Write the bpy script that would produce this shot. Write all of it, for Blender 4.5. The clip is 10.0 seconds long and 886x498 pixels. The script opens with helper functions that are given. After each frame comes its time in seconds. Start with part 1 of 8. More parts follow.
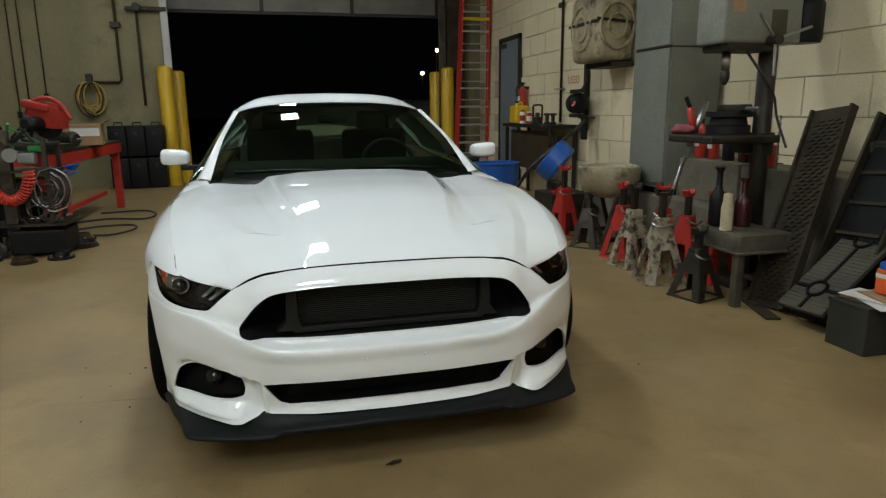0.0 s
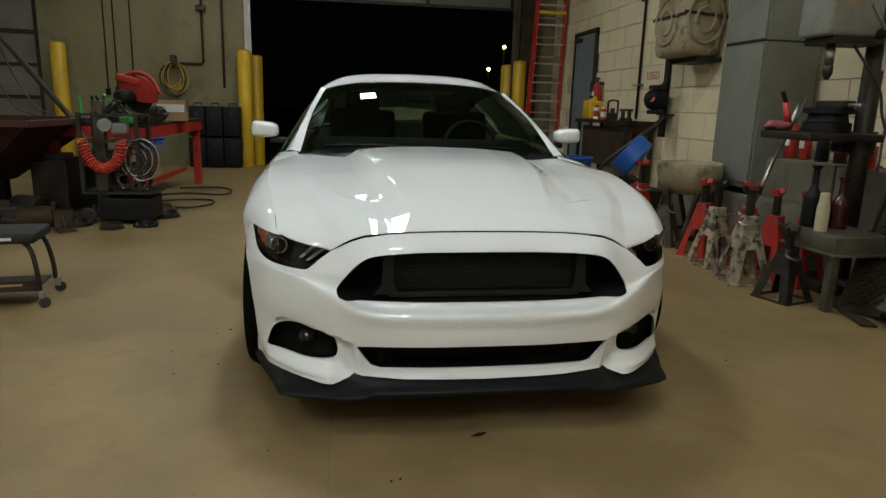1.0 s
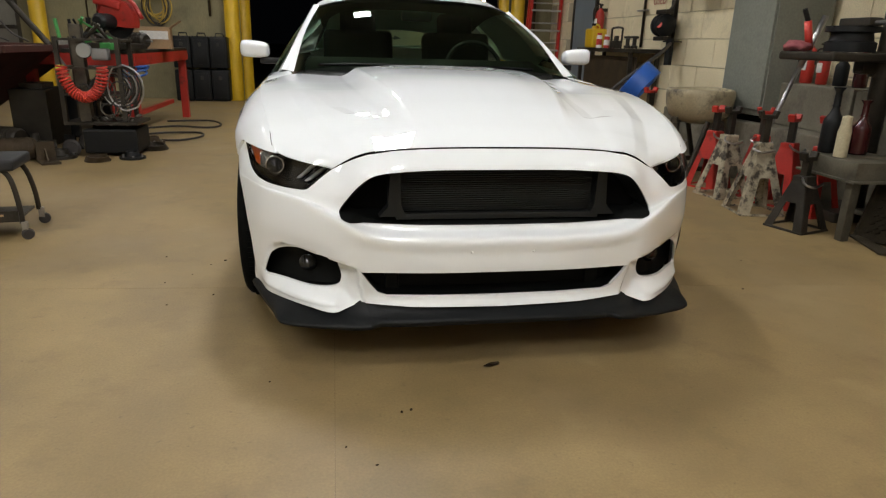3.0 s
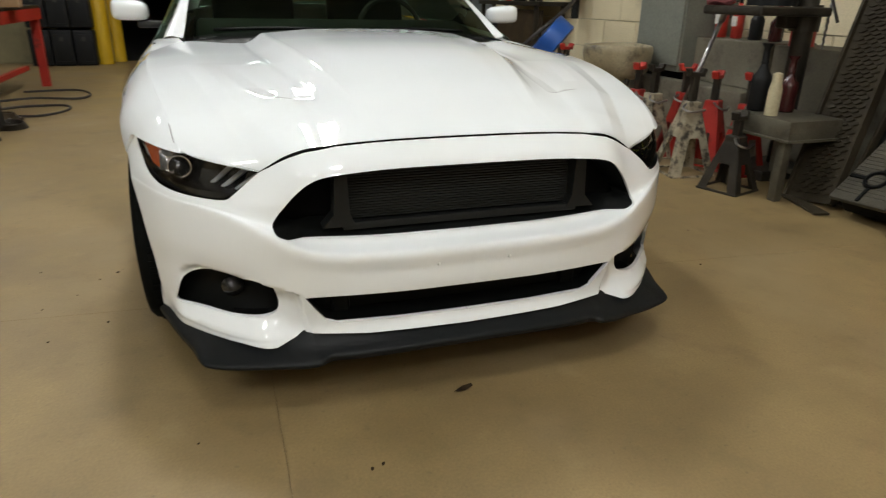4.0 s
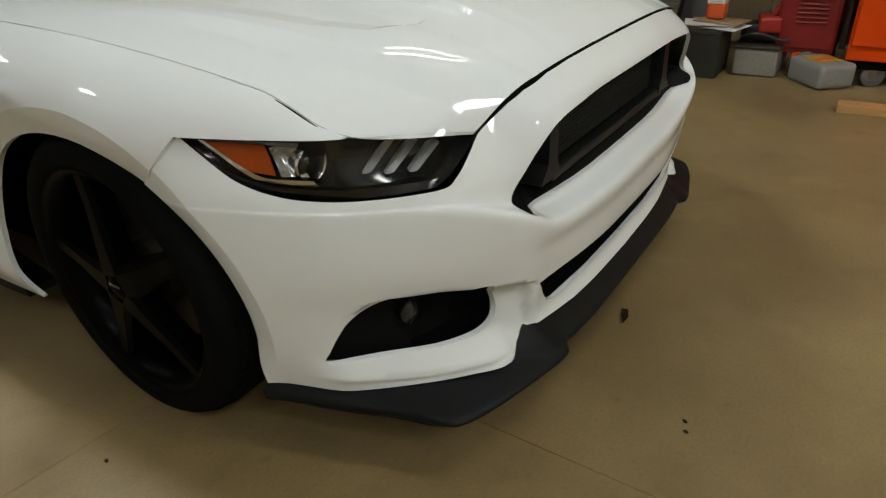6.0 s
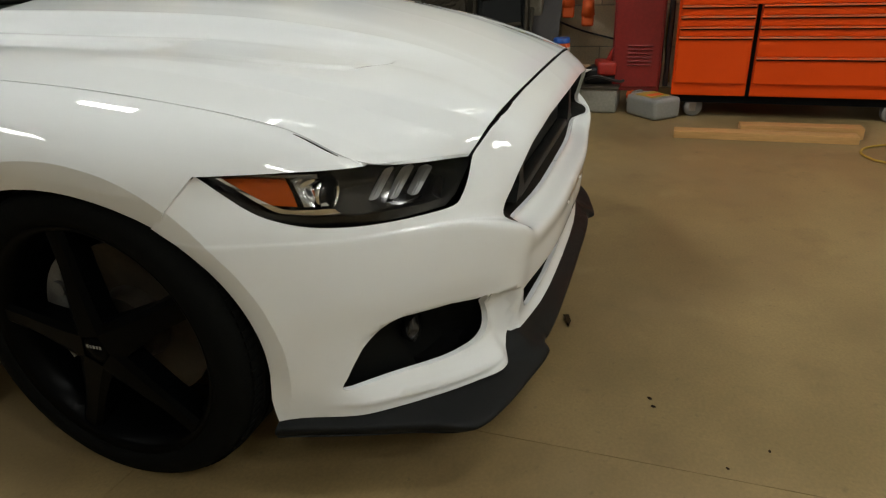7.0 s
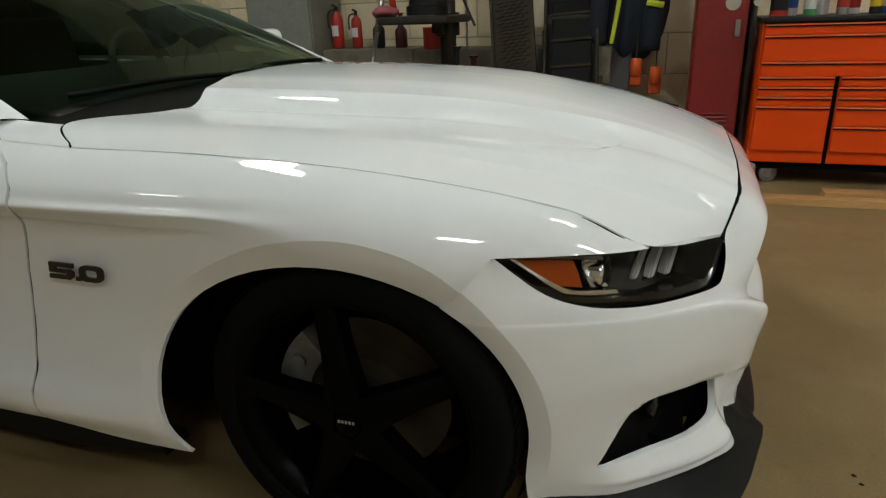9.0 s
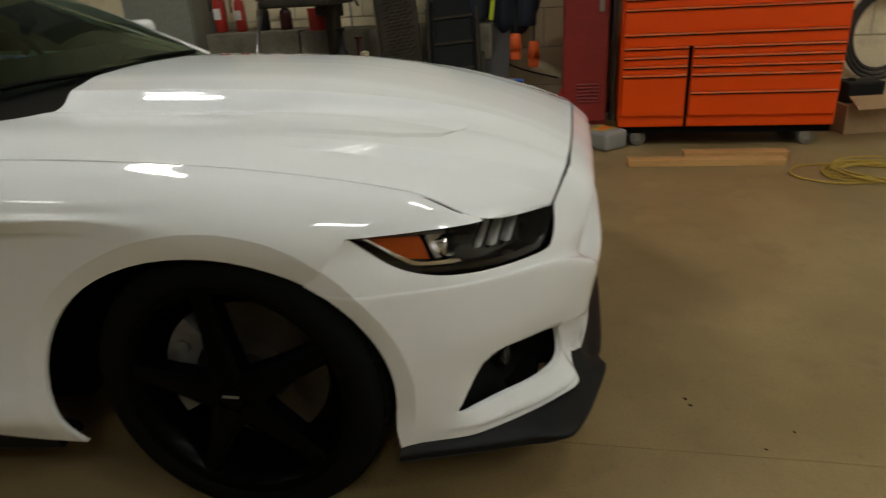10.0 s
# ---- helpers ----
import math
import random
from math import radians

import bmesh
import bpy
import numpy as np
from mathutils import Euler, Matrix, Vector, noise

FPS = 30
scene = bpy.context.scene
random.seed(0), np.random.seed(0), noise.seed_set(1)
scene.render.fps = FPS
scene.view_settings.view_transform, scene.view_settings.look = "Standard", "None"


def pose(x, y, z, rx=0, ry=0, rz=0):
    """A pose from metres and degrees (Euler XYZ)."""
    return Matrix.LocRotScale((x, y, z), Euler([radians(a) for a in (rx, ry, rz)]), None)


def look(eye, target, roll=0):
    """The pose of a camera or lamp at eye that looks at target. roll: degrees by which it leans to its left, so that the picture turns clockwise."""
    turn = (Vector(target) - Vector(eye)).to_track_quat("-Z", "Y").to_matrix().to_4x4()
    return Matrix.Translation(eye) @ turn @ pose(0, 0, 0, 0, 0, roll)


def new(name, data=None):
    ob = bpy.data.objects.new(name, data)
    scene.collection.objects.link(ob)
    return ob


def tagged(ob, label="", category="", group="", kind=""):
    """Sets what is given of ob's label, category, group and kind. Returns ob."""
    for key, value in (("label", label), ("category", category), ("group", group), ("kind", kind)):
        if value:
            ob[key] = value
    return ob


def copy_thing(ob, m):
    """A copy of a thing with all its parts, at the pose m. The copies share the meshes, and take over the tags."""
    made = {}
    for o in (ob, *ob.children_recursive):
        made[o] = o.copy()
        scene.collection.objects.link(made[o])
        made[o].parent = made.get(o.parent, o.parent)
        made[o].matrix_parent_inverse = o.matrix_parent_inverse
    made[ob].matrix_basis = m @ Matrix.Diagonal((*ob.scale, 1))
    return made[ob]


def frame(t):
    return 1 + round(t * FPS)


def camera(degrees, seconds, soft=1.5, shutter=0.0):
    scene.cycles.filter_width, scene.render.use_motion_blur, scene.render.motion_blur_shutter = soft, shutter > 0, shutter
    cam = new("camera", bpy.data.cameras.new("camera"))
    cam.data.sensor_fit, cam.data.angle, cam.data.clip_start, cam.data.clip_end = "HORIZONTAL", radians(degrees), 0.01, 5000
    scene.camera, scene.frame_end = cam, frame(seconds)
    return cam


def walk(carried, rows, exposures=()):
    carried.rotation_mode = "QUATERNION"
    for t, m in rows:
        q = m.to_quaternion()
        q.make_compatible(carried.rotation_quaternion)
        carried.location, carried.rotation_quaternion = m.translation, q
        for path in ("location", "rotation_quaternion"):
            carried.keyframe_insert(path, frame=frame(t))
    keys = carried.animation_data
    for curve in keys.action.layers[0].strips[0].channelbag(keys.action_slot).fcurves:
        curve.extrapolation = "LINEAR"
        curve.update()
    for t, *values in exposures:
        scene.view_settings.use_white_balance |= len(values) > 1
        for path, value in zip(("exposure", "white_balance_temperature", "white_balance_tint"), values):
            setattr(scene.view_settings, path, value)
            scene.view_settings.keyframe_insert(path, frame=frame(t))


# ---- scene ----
cam = camera(68.9, 10.0, 1.2, 0.25)
PATH = [
    (0, (-0.352, -2.975, 1.278), (0.113, -1.076, 0.859), -0.6),
    (0.5, (-0.449, -2.936, 1.247), (-0.059, -1.012, 0.863), 0.1),
    (1, (-0.507, -2.945, 1.178), (-0.204, -1.015, 0.75), 1.7),
    (1.5, (-0.517, -2.837, 1.052), (-0.227, -0.933, 0.513), -0.7),
    (2, (-0.507, -2.8, 0.861), (-0.174, -0.887, 0.384), 2.8),
    (2.2, (-0.52, -2.811, 0.852), (-0.234, -0.886, 0.392), 0.8),
    (3.3, (-0.557, -2.764, 1.119), (-0.224, -0.914, 0.434), 1.8),
    (3.5, (-0.589, -2.653, 1.118), (-0.242, -0.822, 0.391), -0.3),
    (4, (-0.633, -2.361, 1.099), (-0.019, -0.601, 0.373), 1.2),
    (4.5, (-0.794, -2.02, 1.081), (0.098, -0.422, 0.273), 0.1),
    (5, (-1.024, -1.682, 1.086), (0.083, -0.233, 0.264), -0.9),
    (5.5, (-1.313, -1.505, 1.078), (0.026, -0.332, 0.166), -0.1),
    (6, (-1.473, -1.26, 1.05), (-0.051, -0.245, 0.076), -3.3),
    (6.2, (-1.55, -1.206, 1.049), (-0.049, -0.263, 0.121), -3.9),
    (7.3, (-1.781, -0.973, 1.04), (-0.061, -0.397, 0.197), -2.4),
    (7.5, (-1.832, -0.931, 1.048), (-0.128, -0.316, 0.202), -2.8),
    (8, (-1.853, -0.89, 1.058), (-0.153, -0.325, 0.169), 1.9),
    (8.5, (-1.896, -0.725, 1.084), (-0.192, -0.144, 0.214), 1.3),
    (9, (-1.88, -0.569, 1.113), (-0.113, 0.063, 0.422), -2.1),
    (9.5, (-1.991, -0.528, 1.141), (-0.22, -0.006, 0.371), 2.4),
    (10, (-1.985, -0.723, 1.172), (-0.181, -0.346, 0.396), -3.4),
]
EXPOSURE = ((0, 0.09, 6250, 10), (0.5, -0.17, 6300, 10), (1, -0.15, 6550, 10), (1.5, -0.01, 6650, 12), (2, 0.50, 6650, 18), (3.5, 0.46, 6650, 17), (4.5, 0.29, 6600, 12), (5.5, -0.15, 6650, 11), (7.5, -0.07, 6850, 13), (8.5, -0.05, 6750, 11), (9.2, -0.26, 6650, 11), (10, -0.41, 7050, 13))
walk(cam, [(t, look(eye, target, roll)) for t, eye, target, roll in PATH], EXPOSURE)

# ---- light and exposure ----
world = bpy.data.worlds.new("night")
scene.world = world
world.use_nodes = True
world.node_tree.nodes["Background"].inputs[0].default_value = (0.010, 0.012, 0.016, 1)
world.node_tree.nodes["Background"].inputs[1].default_value = 0.05
scene.view_settings.exposure = 0.0


# ---- materials ----
def ramp_between(nt, fac, c1, c2, p1=0.35, p2=0.65):
    r = nt.nodes.new("ShaderNodeValToRGB")
    r.color_ramp.elements[0].position, r.color_ramp.elements[1].position = p1, p2
    r.color_ramp.elements[0].color, r.color_ramp.elements[1].color = (*c1, 1), (*c2, 1)
    nt.links.new(fac, r.inputs[0])
    return r.outputs[0]


def noise_at(nt, coords, scale, detail=5, rough=0.55, stretch=None):
    n = nt.nodes.new("ShaderNodeTexNoise")
    n.inputs["Scale"].default_value, n.inputs["Detail"].default_value, n.inputs["Roughness"].default_value = scale, detail, rough
    if stretch:
        mp = nt.nodes.new("ShaderNodeMapping")
        mp.inputs["Scale"].default_value = stretch
        nt.links.new(coords, mp.inputs["Vector"])
        coords = mp.outputs[0]
    nt.links.new(coords, n.inputs["Vector"])
    return n.outputs["Fac"]


def mixed(nt, fac, a, b):
    m = nt.nodes.new("ShaderNodeMix")
    m.data_type = "RGBA"
    for sock, val in ((m.inputs[0], fac), (m.inputs[6], a), (m.inputs[7], b)):
        if isinstance(val, (int, float)):
            sock.default_value = val
        elif isinstance(val, tuple):
            sock.default_value = (*val, 1)
        else:
            nt.links.new(val, sock)
    return m.outputs[2]


def surface(name, color, dark=None, rough=0.5, metal=0.0, big=2.0, fine=60.0, bump=0.1, coat=0.0, stain=None, stain_at=(0.55, 0.7), stain_scale=3.0, rough_var=0.12, stretch=None, spec=0.5):
    """A surface with variation at two scales, stains of a third colour, uneven gloss and fine relief."""
    m = bpy.data.materials.new(name)
    m.use_nodes = True
    nt = m.node_tree
    b = nt.nodes["Principled BSDF"]
    coords = nt.nodes.new("ShaderNodeNewGeometry").outputs["Position"]
    b.inputs["Specular IOR Level"].default_value = spec
    dark = dark or tuple(c * 0.8 for c in color)
    n1 = noise_at(nt, coords, big, stretch=stretch)
    n2 = noise_at(nt, coords, fine, 3, stretch=stretch)
    col = ramp_between(nt, n1, dark, color)
    grain = ramp_between(nt, n2, (0.86, 0.86, 0.86), (1.06, 1.06, 1.06), 0.3, 0.7)
    mul = nt.nodes.new("ShaderNodeMix")
    mul.data_type, mul.blend_type = "RGBA", "MULTIPLY"
    mul.inputs[0].default_value = 1.0
    nt.links.new(col, mul.inputs[6]), nt.links.new(grain, mul.inputs[7])
    out = mul.outputs[2]
    if stain:
        n3 = noise_at(nt, coords, stain_scale, 8, 0.65)
        f = ramp_between(nt, n3, (0, 0, 0), (1, 1, 1), *stain_at)
        out = mixed(nt, f, out, stain)
    nt.links.new(out, b.inputs["Base Color"])
    r = nt.nodes.new("ShaderNodeMapRange")
    r.inputs["To Min"].default_value, r.inputs["To Max"].default_value = max(0.02, rough - rough_var), min(1, rough + rough_var)
    nt.links.new(n1, r.inputs["Value"]), nt.links.new(r.outputs[0], b.inputs["Roughness"])
    b.inputs["Metallic"].default_value = metal
    b.inputs["Coat Weight"].default_value = coat
    b.inputs["Coat Roughness"].default_value = 0.03
    if bump:
        bp = nt.nodes.new("ShaderNodeBump")
        bp.inputs["Strength"].default_value, bp.inputs["Distance"].default_value = bump, 0.01
        nt.links.new(n2, bp.inputs["Height"]), nt.links.new(bp.outputs[0], b.inputs["Normal"])
    return m


def plain(name, color, rough=0.4, metal=0.0, coat=0.0, spec=0.5):
    m = bpy.data.materials.new(name)
    m.use_nodes = True
    b = m.node_tree.nodes["Principled BSDF"]
    b.inputs["Base Color"].default_value, b.inputs["Roughness"].default_value, b.inputs["Metallic"].default_value = (*color, 1), rough, metal
    b.inputs["Coat Weight"].default_value, b.inputs["Specular IOR Level"].default_value = coat, spec
    return m


def glass(name, color, rough=0.0, ior=1.45, alpha=None):
    """Thin clear or tinted pane: see-through tint with a glossy face."""
    m = bpy.data.materials.new(name)
    m.use_nodes = True
    nt = m.node_tree
    nt.nodes.clear()
    o = nt.nodes.new("ShaderNodeOutputMaterial")
    mix = nt.nodes.new("ShaderNodeMixShader")
    tr, gl, fr = nt.nodes.new("ShaderNodeBsdfTransparent"), nt.nodes.new("ShaderNodeBsdfGlossy"), nt.nodes.new("ShaderNodeFresnel")
    tr.inputs[0].default_value = (*color, 1)
    gl.inputs["Roughness"].default_value = rough
    fr.inputs["IOR"].default_value = ior
    nt.links.new(fr.outputs[0], mix.inputs[0]), nt.links.new(tr.outputs[0], mix.inputs[1]), nt.links.new(gl.outputs[0], mix.inputs[2])
    nt.links.new(mix.outputs[0], o.inputs[0])
    return m


def glowing(name, color, strength):
    m = bpy.data.materials.new(name)
    m.use_nodes = True
    nt = m.node_tree
    nt.nodes.clear()
    o, e = nt.nodes.new("ShaderNodeOutputMaterial"), nt.nodes.new("ShaderNodeEmission")
    e.inputs[0].default_value, e.inputs[1].default_value = (*color, 1), strength
    nt.links.new(e.outputs[0], o.inputs[0])
    return m


M_PAINT = plain("white_car_paint", (0.765, 0.797, 0.817), 0.25, 0.0, 1.0)
M_PAINT.node_tree.nodes["Principled BSDF"].inputs["Coat Roughness"].default_value = 0.012
M_PAINT.node_tree.nodes["Principled BSDF"].inputs["Specular IOR Level"].default_value = 0.0
M_BLACKPL = surface("black_textured_plastic", (0.010, 0.010, 0.0105), rough=0.45, fine=400, bump=0.15, spec=0.3)
M_GLOSSBLACK = plain("gloss_black", (0.006, 0.006, 0.007), 0.12)
M_FOGLENS = plain("smoked_fog_lens", (0.016, 0.016, 0.0155), 0.15, 0.2)
M_GRILLE = surface("black_grille_plastic", (0.0045, 0.0050, 0.0047), rough=0.5, fine=400, bump=0.1, spec=0.10)
M_LOUVRE = plain("satin_grey_louvre", (0.022, 0.0225, 0.0215), 0.55, spec=0.15)
M_BRACKET = surface("satin_black_bracket", (0.0105, 0.011, 0.0105), rough=0.5, fine=300, bump=0.08, spec=0.2)
M_PROJECTOR = plain("dark_projector_shroud", (0.17, 0.17, 0.175), 0.18, 0.8)
M_LAMPBAR = plain("pale_lamp_bar", (0.42, 0.42, 0.42), 0.35)
M_BOWL = plain("bright_lamp_bowl", (0.62, 0.62, 0.60), 0.22, 0.85)
M_DISC = surface("brown_worn_disc", (0.06, 0.048, 0.034), (0.03, 0.024, 0.018), rough=0.45, metal=0.3, big=12, fine=150, bump=0.05)
M_GAP = plain("shut_line_dark", (0.004, 0.004, 0.004), 0.95, spec=0.04)
M_SPLITTER = surface("black_splitter_plastic", (0.0065, 0.0075, 0.008), rough=0.5, fine=500, bump=0.12, spec=0.18)
M_RUBBER = surface("tyre_rubber", (0.0042, 0.0046, 0.0042), rough=0.8, fine=200, bump=0.2, stain=(0.008, 0.0075, 0.006), stain_at=(0.6, 0.8), spec=0.05)
M_RIM = plain("satin_black_rim", (0.0014, 0.0016, 0.0018), 0.30, spec=0.035)
M_CALIPER = surface("silver_grey_caliper", (0.16, 0.16, 0.155), (0.09, 0.09, 0.086), rough=0.5, metal=0.2, big=20, fine=200, bump=0.15)
M_STEEL = surface("brushed_steel", (0.42, 0.41, 0.40), rough=0.35, metal=1.0, fine=300, bump=0.05)
M_CAST = surface("grey_cast_metal", (0.28, 0.28, 0.28), rough=0.5, metal=0.6, fine=200, bump=0.15)
M_CHROME = plain("chrome", (0.75, 0.75, 0.76), 0.08, 1.0)
M_GLASS = glass("tinted_window_glass", (0.43, 0.55, 0.42))
M_GLASS.node_tree.nodes["Glossy BSDF"].inputs["Color"].default_value = (0.70, 0.90, 0.80, 1)
M_LENS = glass("clear_lamp_lens", (0.94, 0.94, 0.94), 0.0, 1.28)
M_AMBER = plain("amber_reflector", (0.48, 0.080, 0.003), 0.3, 0.0, 0.0, 0.2)
M_CONCRETE = surface("concrete_floor", (0.322, 0.229, 0.103), (0.197, 0.138, 0.060), rough=0.45, big=1.5, fine=120, bump=0.012, stain=(0.165, 0.110, 0.055), stain_at=(0.42, 0.86), stain_scale=0.9, rough_var=0.14)
M_CRUMB = surface("brown_floor_dirt", (0.030, 0.020, 0.012), rough=0.95, spec=0.04)
M_JOINT = surface("dirty_floor_joint", (0.19, 0.134, 0.072), rough=0.8)


def spotted(m, color, scales):
    """Adds blotches of one colour, at several sizes, to a surface."""
    nt = m.node_tree
    b = nt.nodes["Principled BSDF"]
    coords = nt.nodes.new("ShaderNodeNewGeometry").outputs["Position"]
    out = b.inputs["Base Color"].links[0].from_socket
    for scale, lo, hi, most in scales:
        f = ramp_between(nt, noise_at(nt, coords, scale, 6, 0.6), (0, 0, 0), (most, most, most), lo, hi)
        out = mixed(nt, f, out, color)
    nt.links.new(out, b.inputs["Base Color"])


spotted(M_CONCRETE, (0.118, 0.076, 0.036), ((4.0, 0.55, 0.74, 0.45), (16.0, 0.66, 0.74, 0.5), (0.35, 0.52, 0.72, 0.20)))
spotted(M_CONCRETE, (0.075, 0.052, 0.028), ((42.0, 0.63, 0.74, 0.45), (9.0, 0.64, 0.76, 0.25)))
spotted(M_CONCRETE, (0.365, 0.28, 0.148), ((0.9, 0.54, 0.72, 0.45), (3.2, 0.60, 0.74, 0.35)))
M_BLOCK = surface("cream_painted_block", (0.80, 0.70, 0.475), (0.70, 0.605, 0.405), rough=0.55, big=0.9, fine=90, bump=0.25, stain=(0.26, 0.215, 0.135), stain_at=(0.58, 0.84), stain_scale=1.3)
M_MORTAR = surface("painted_mortar", (0.56, 0.50, 0.36), rough=0.8, fine=120, bump=0.3)
M_CONCWALL = surface("stained_concrete_wall", (0.25, 0.217, 0.115), (0.19, 0.164, 0.086), rough=0.7, big=0.8, fine=40, bump=0.2, stain=(0.11, 0.09, 0.055), stain_at=(0.58, 0.8), stain_scale=0.8, stretch=(1.6, 1.6, 0.35))
spotted(M_CONCWALL, (0.075, 0.062, 0.036), ((2.5, 0.58, 0.76, 0.55), (0.6, 0.52, 0.72, 0.45)))
M_LEDGE = surface("grimy_concrete_ledge", (0.202, 0.181, 0.133), (0.139, 0.124, 0.089), rough=0.75, big=2.0, fine=60, bump=0.25, stain=(0.05, 0.042, 0.03), stain_at=(0.5, 0.75), stain_scale=4)
M_MAROON = surface("dark_maroon_glass", (0.055, 0.010, 0.010), (0.03, 0.006, 0.006), rough=0.2, bump=0)
M_FADEDRED = surface("faded_red_stencil", (0.42, 0.10, 0.08), (0.48, 0.22, 0.16), rough=0.7, big=20)
M_PINKRAG = surface("faded_red_cloth", (0.34, 0.10, 0.11), (0.24, 0.06, 0.07), rough=0.9, big=14, fine=300, bump=0.4)
M_LADDERRED = surface("red_fibreglass", (0.52, 0.030, 0.022), (0.42, 0.024, 0.018), rough=0.4)
M_ALUMINIUM = surface("dull_aluminium", (0.46, 0.45, 0.42), (0.36, 0.35, 0.33), rough=0.5, metal=0.3)
M_CEIL = surface("grey_ceiling_deck", (0.24, 0.235, 0.22), rough=0.8)
# pale cream for the two unseen walls, so that they bounce fill light
M_BOUNCEWALL = surface("cream_bounce_wall", (0.66, 0.62, 0.52), (0.56, 0.52, 0.43), rough=0.6, big=0.9, fine=60, bump=0.1)
M_YELLOW = surface("yellow_bollard_paint", (0.72, 0.46, 0.02), (0.60, 0.37, 0.015), rough=0.4, fine=80, bump=0.06, stain=(0.25, 0.17, 0.05), stain_at=(0.66, 0.8))
M_DOORPANEL = surface("grimy_door_panel", (0.20, 0.19, 0.16), (0.13, 0.12, 0.10), rough=0.55, big=1.5, fine=80, bump=0.05)
M_WHITEPANEL = surface("white_door_panel", (0.62, 0.62, 0.56), rough=0.45, stain=(0.4, 0.38, 0.32), stain_at=(0.6, 0.85))
M_GREYPAINT = surface("grey_green_cabinet_paint", (0.205, 0.212, 0.178), (0.158, 0.163, 0.136), rough=0.42, metal=0.0, big=2.2, fine=50, bump=0.04, stain=(0.13, 0.125, 0.115), stain_at=(0.6, 0.8), stain_scale=2.2)
M_DOORPAINT = surface("blue_grey_door_paint", (0.20, 0.235, 0.26), rough=0.45)
M_ORANGE = surface("orange_tool_chest_paint", (0.82, 0.075, 0.0035), (0.77, 0.065, 0.0026), rough=0.4, fine=200, bump=0.02, coat=0.1, spec=0.25)
M_RED = surface("red_paint", (0.48, 0.030, 0.018), (0.33, 0.020, 0.013), rough=0.45, fine=90, bump=0.08, stain=(0.06, 0.022, 0.016), stain_at=(0.57, 0.74), stain_scale=9)
M_DARKRED = surface("dark_red_locker_paint", (0.26, 0.018, 0.016), (0.20, 0.014, 0.012), rough=0.4, stain=(0.10, 0.03, 0.03), stain_at=(0.62, 0.8))
M_DARKSTEEL = surface("dark_greasy_steel", (0.050, 0.042, 0.031), (0.024, 0.020, 0.015), rough=0.5, metal=0.5, big=6, fine=90, bump=0.2)
M_RUST = surface("rusty_brown_steel", (0.078, 0.056, 0.034), (0.042, 0.030, 0.019), rough=0.65, metal=0.3, big=5, fine=80, bump=0.25, spec=0.18)
M_BINRED = surface("red_brown_rusted_steel", (0.085, 0.026, 0.018), (0.045, 0.016, 0.012), rough=0.6, metal=0.2, big=2.5, fine=70, bump=0.2, stain=(0.022, 0.013, 0.010), stain_at=(0.5, 0.7), stain_scale=4)
M_BENCHSTEEL = surface("worn_bench_steel", (0.132, 0.120, 0.087), (0.078, 0.069, 0.049), rough=0.5, metal=0.3, big=5, fine=90, bump=0.2, stain=(0.045, 0.037, 0.028), stain_at=(0.54, 0.72), stain_scale=7)
M_GREYMETAL = surface("worn_grey_metal", (0.105, 0.090, 0.064), (0.06, 0.050, 0.036), rough=0.5, metal=0.4, big=5, fine=90, bump=0.2, stain=(0.035, 0.029, 0.022), stain_at=(0.50, 0.66), stain_scale=9)
M_CHIPPED = surface("chipped_silver_paint", (0.50, 0.44, 0.32), (0.30, 0.255, 0.18), rough=0.45, metal=0.2, big=8, fine=70, bump=0.2, stain=(0.045, 0.036, 0.027), stain_at=(0.47, 0.60), stain_scale=14)
M_CREAMTANK = surface("grimy_cream_tank_paint", (0.42, 0.36, 0.23), (0.28, 0.225, 0.135), rough=0.5, big=3, fine=60, bump=0.1, stain=(0.05, 0.038, 0.025), stain_at=(0.50, 0.68), stain_scale=6)
M_BLUE = surface("blue_plastic", (0.02, 0.11, 0.45), rough=0.35, fine=120, bump=0.03)
M_WOOD = surface("yellow_pine", (0.56, 0.32, 0.12), (0.42, 0.225, 0.08), rough=0.6, big=3, fine=40, bump=0.15, stretch=(3, 0.3, 3))
M_CARD = surface("brown_cardboard", (0.40, 0.26, 0.14), rough=0.85, fine=70)
M_PAPER = surface("white_paper", (0.75, 0.74, 0.70), rough=0.8)
M_BLACKBOX = surface("black_plastic_case", (0.007, 0.0075, 0.008), rough=0.5, fine=150, bump=0.1, spec=0.25)
M_REDHOSE = surface("red_rubber_hose", (0.62, 0.05, 0.03), rough=0.4, fine=100, bump=0.03)
M_HOSE = surface("dark_rubber_hose", (0.035, 0.03, 0.028), rough=0.6)
M_CORD = surface("yellow_cord", (0.50, 0.33, 0.05), rough=0.6)
M_NAVY = surface("navy_work_cloth", (0.012, 0.018, 0.032), rough=0.9, fine=300, bump=0.3)
M_HIVIS = plain("lime_reflective_tape", (0.55, 0.68, 0.04), 0.45)
M_ORANGECLOTH = surface("orange_glove_cloth", (0.85, 0.13, 0.02), rough=0.7, fine=200, bump=0.2)
M_BOARD = surface("dirty_grey_board", (0.089, 0.082, 0.062), (0.051, 0.046, 0.035), rough=0.65, big=4, fine=90, bump=0.2, stain=(0.045, 0.038, 0.028), stain_at=(0.54, 0.76), stain_scale=8, spec=0.18)
M_GREYBOX = surface("dark_grey_steel_box", (0.045, 0.045, 0.036), (0.030, 0.030, 0.024), rough=0.45, fine=120, bump=0.08, spec=0.18)
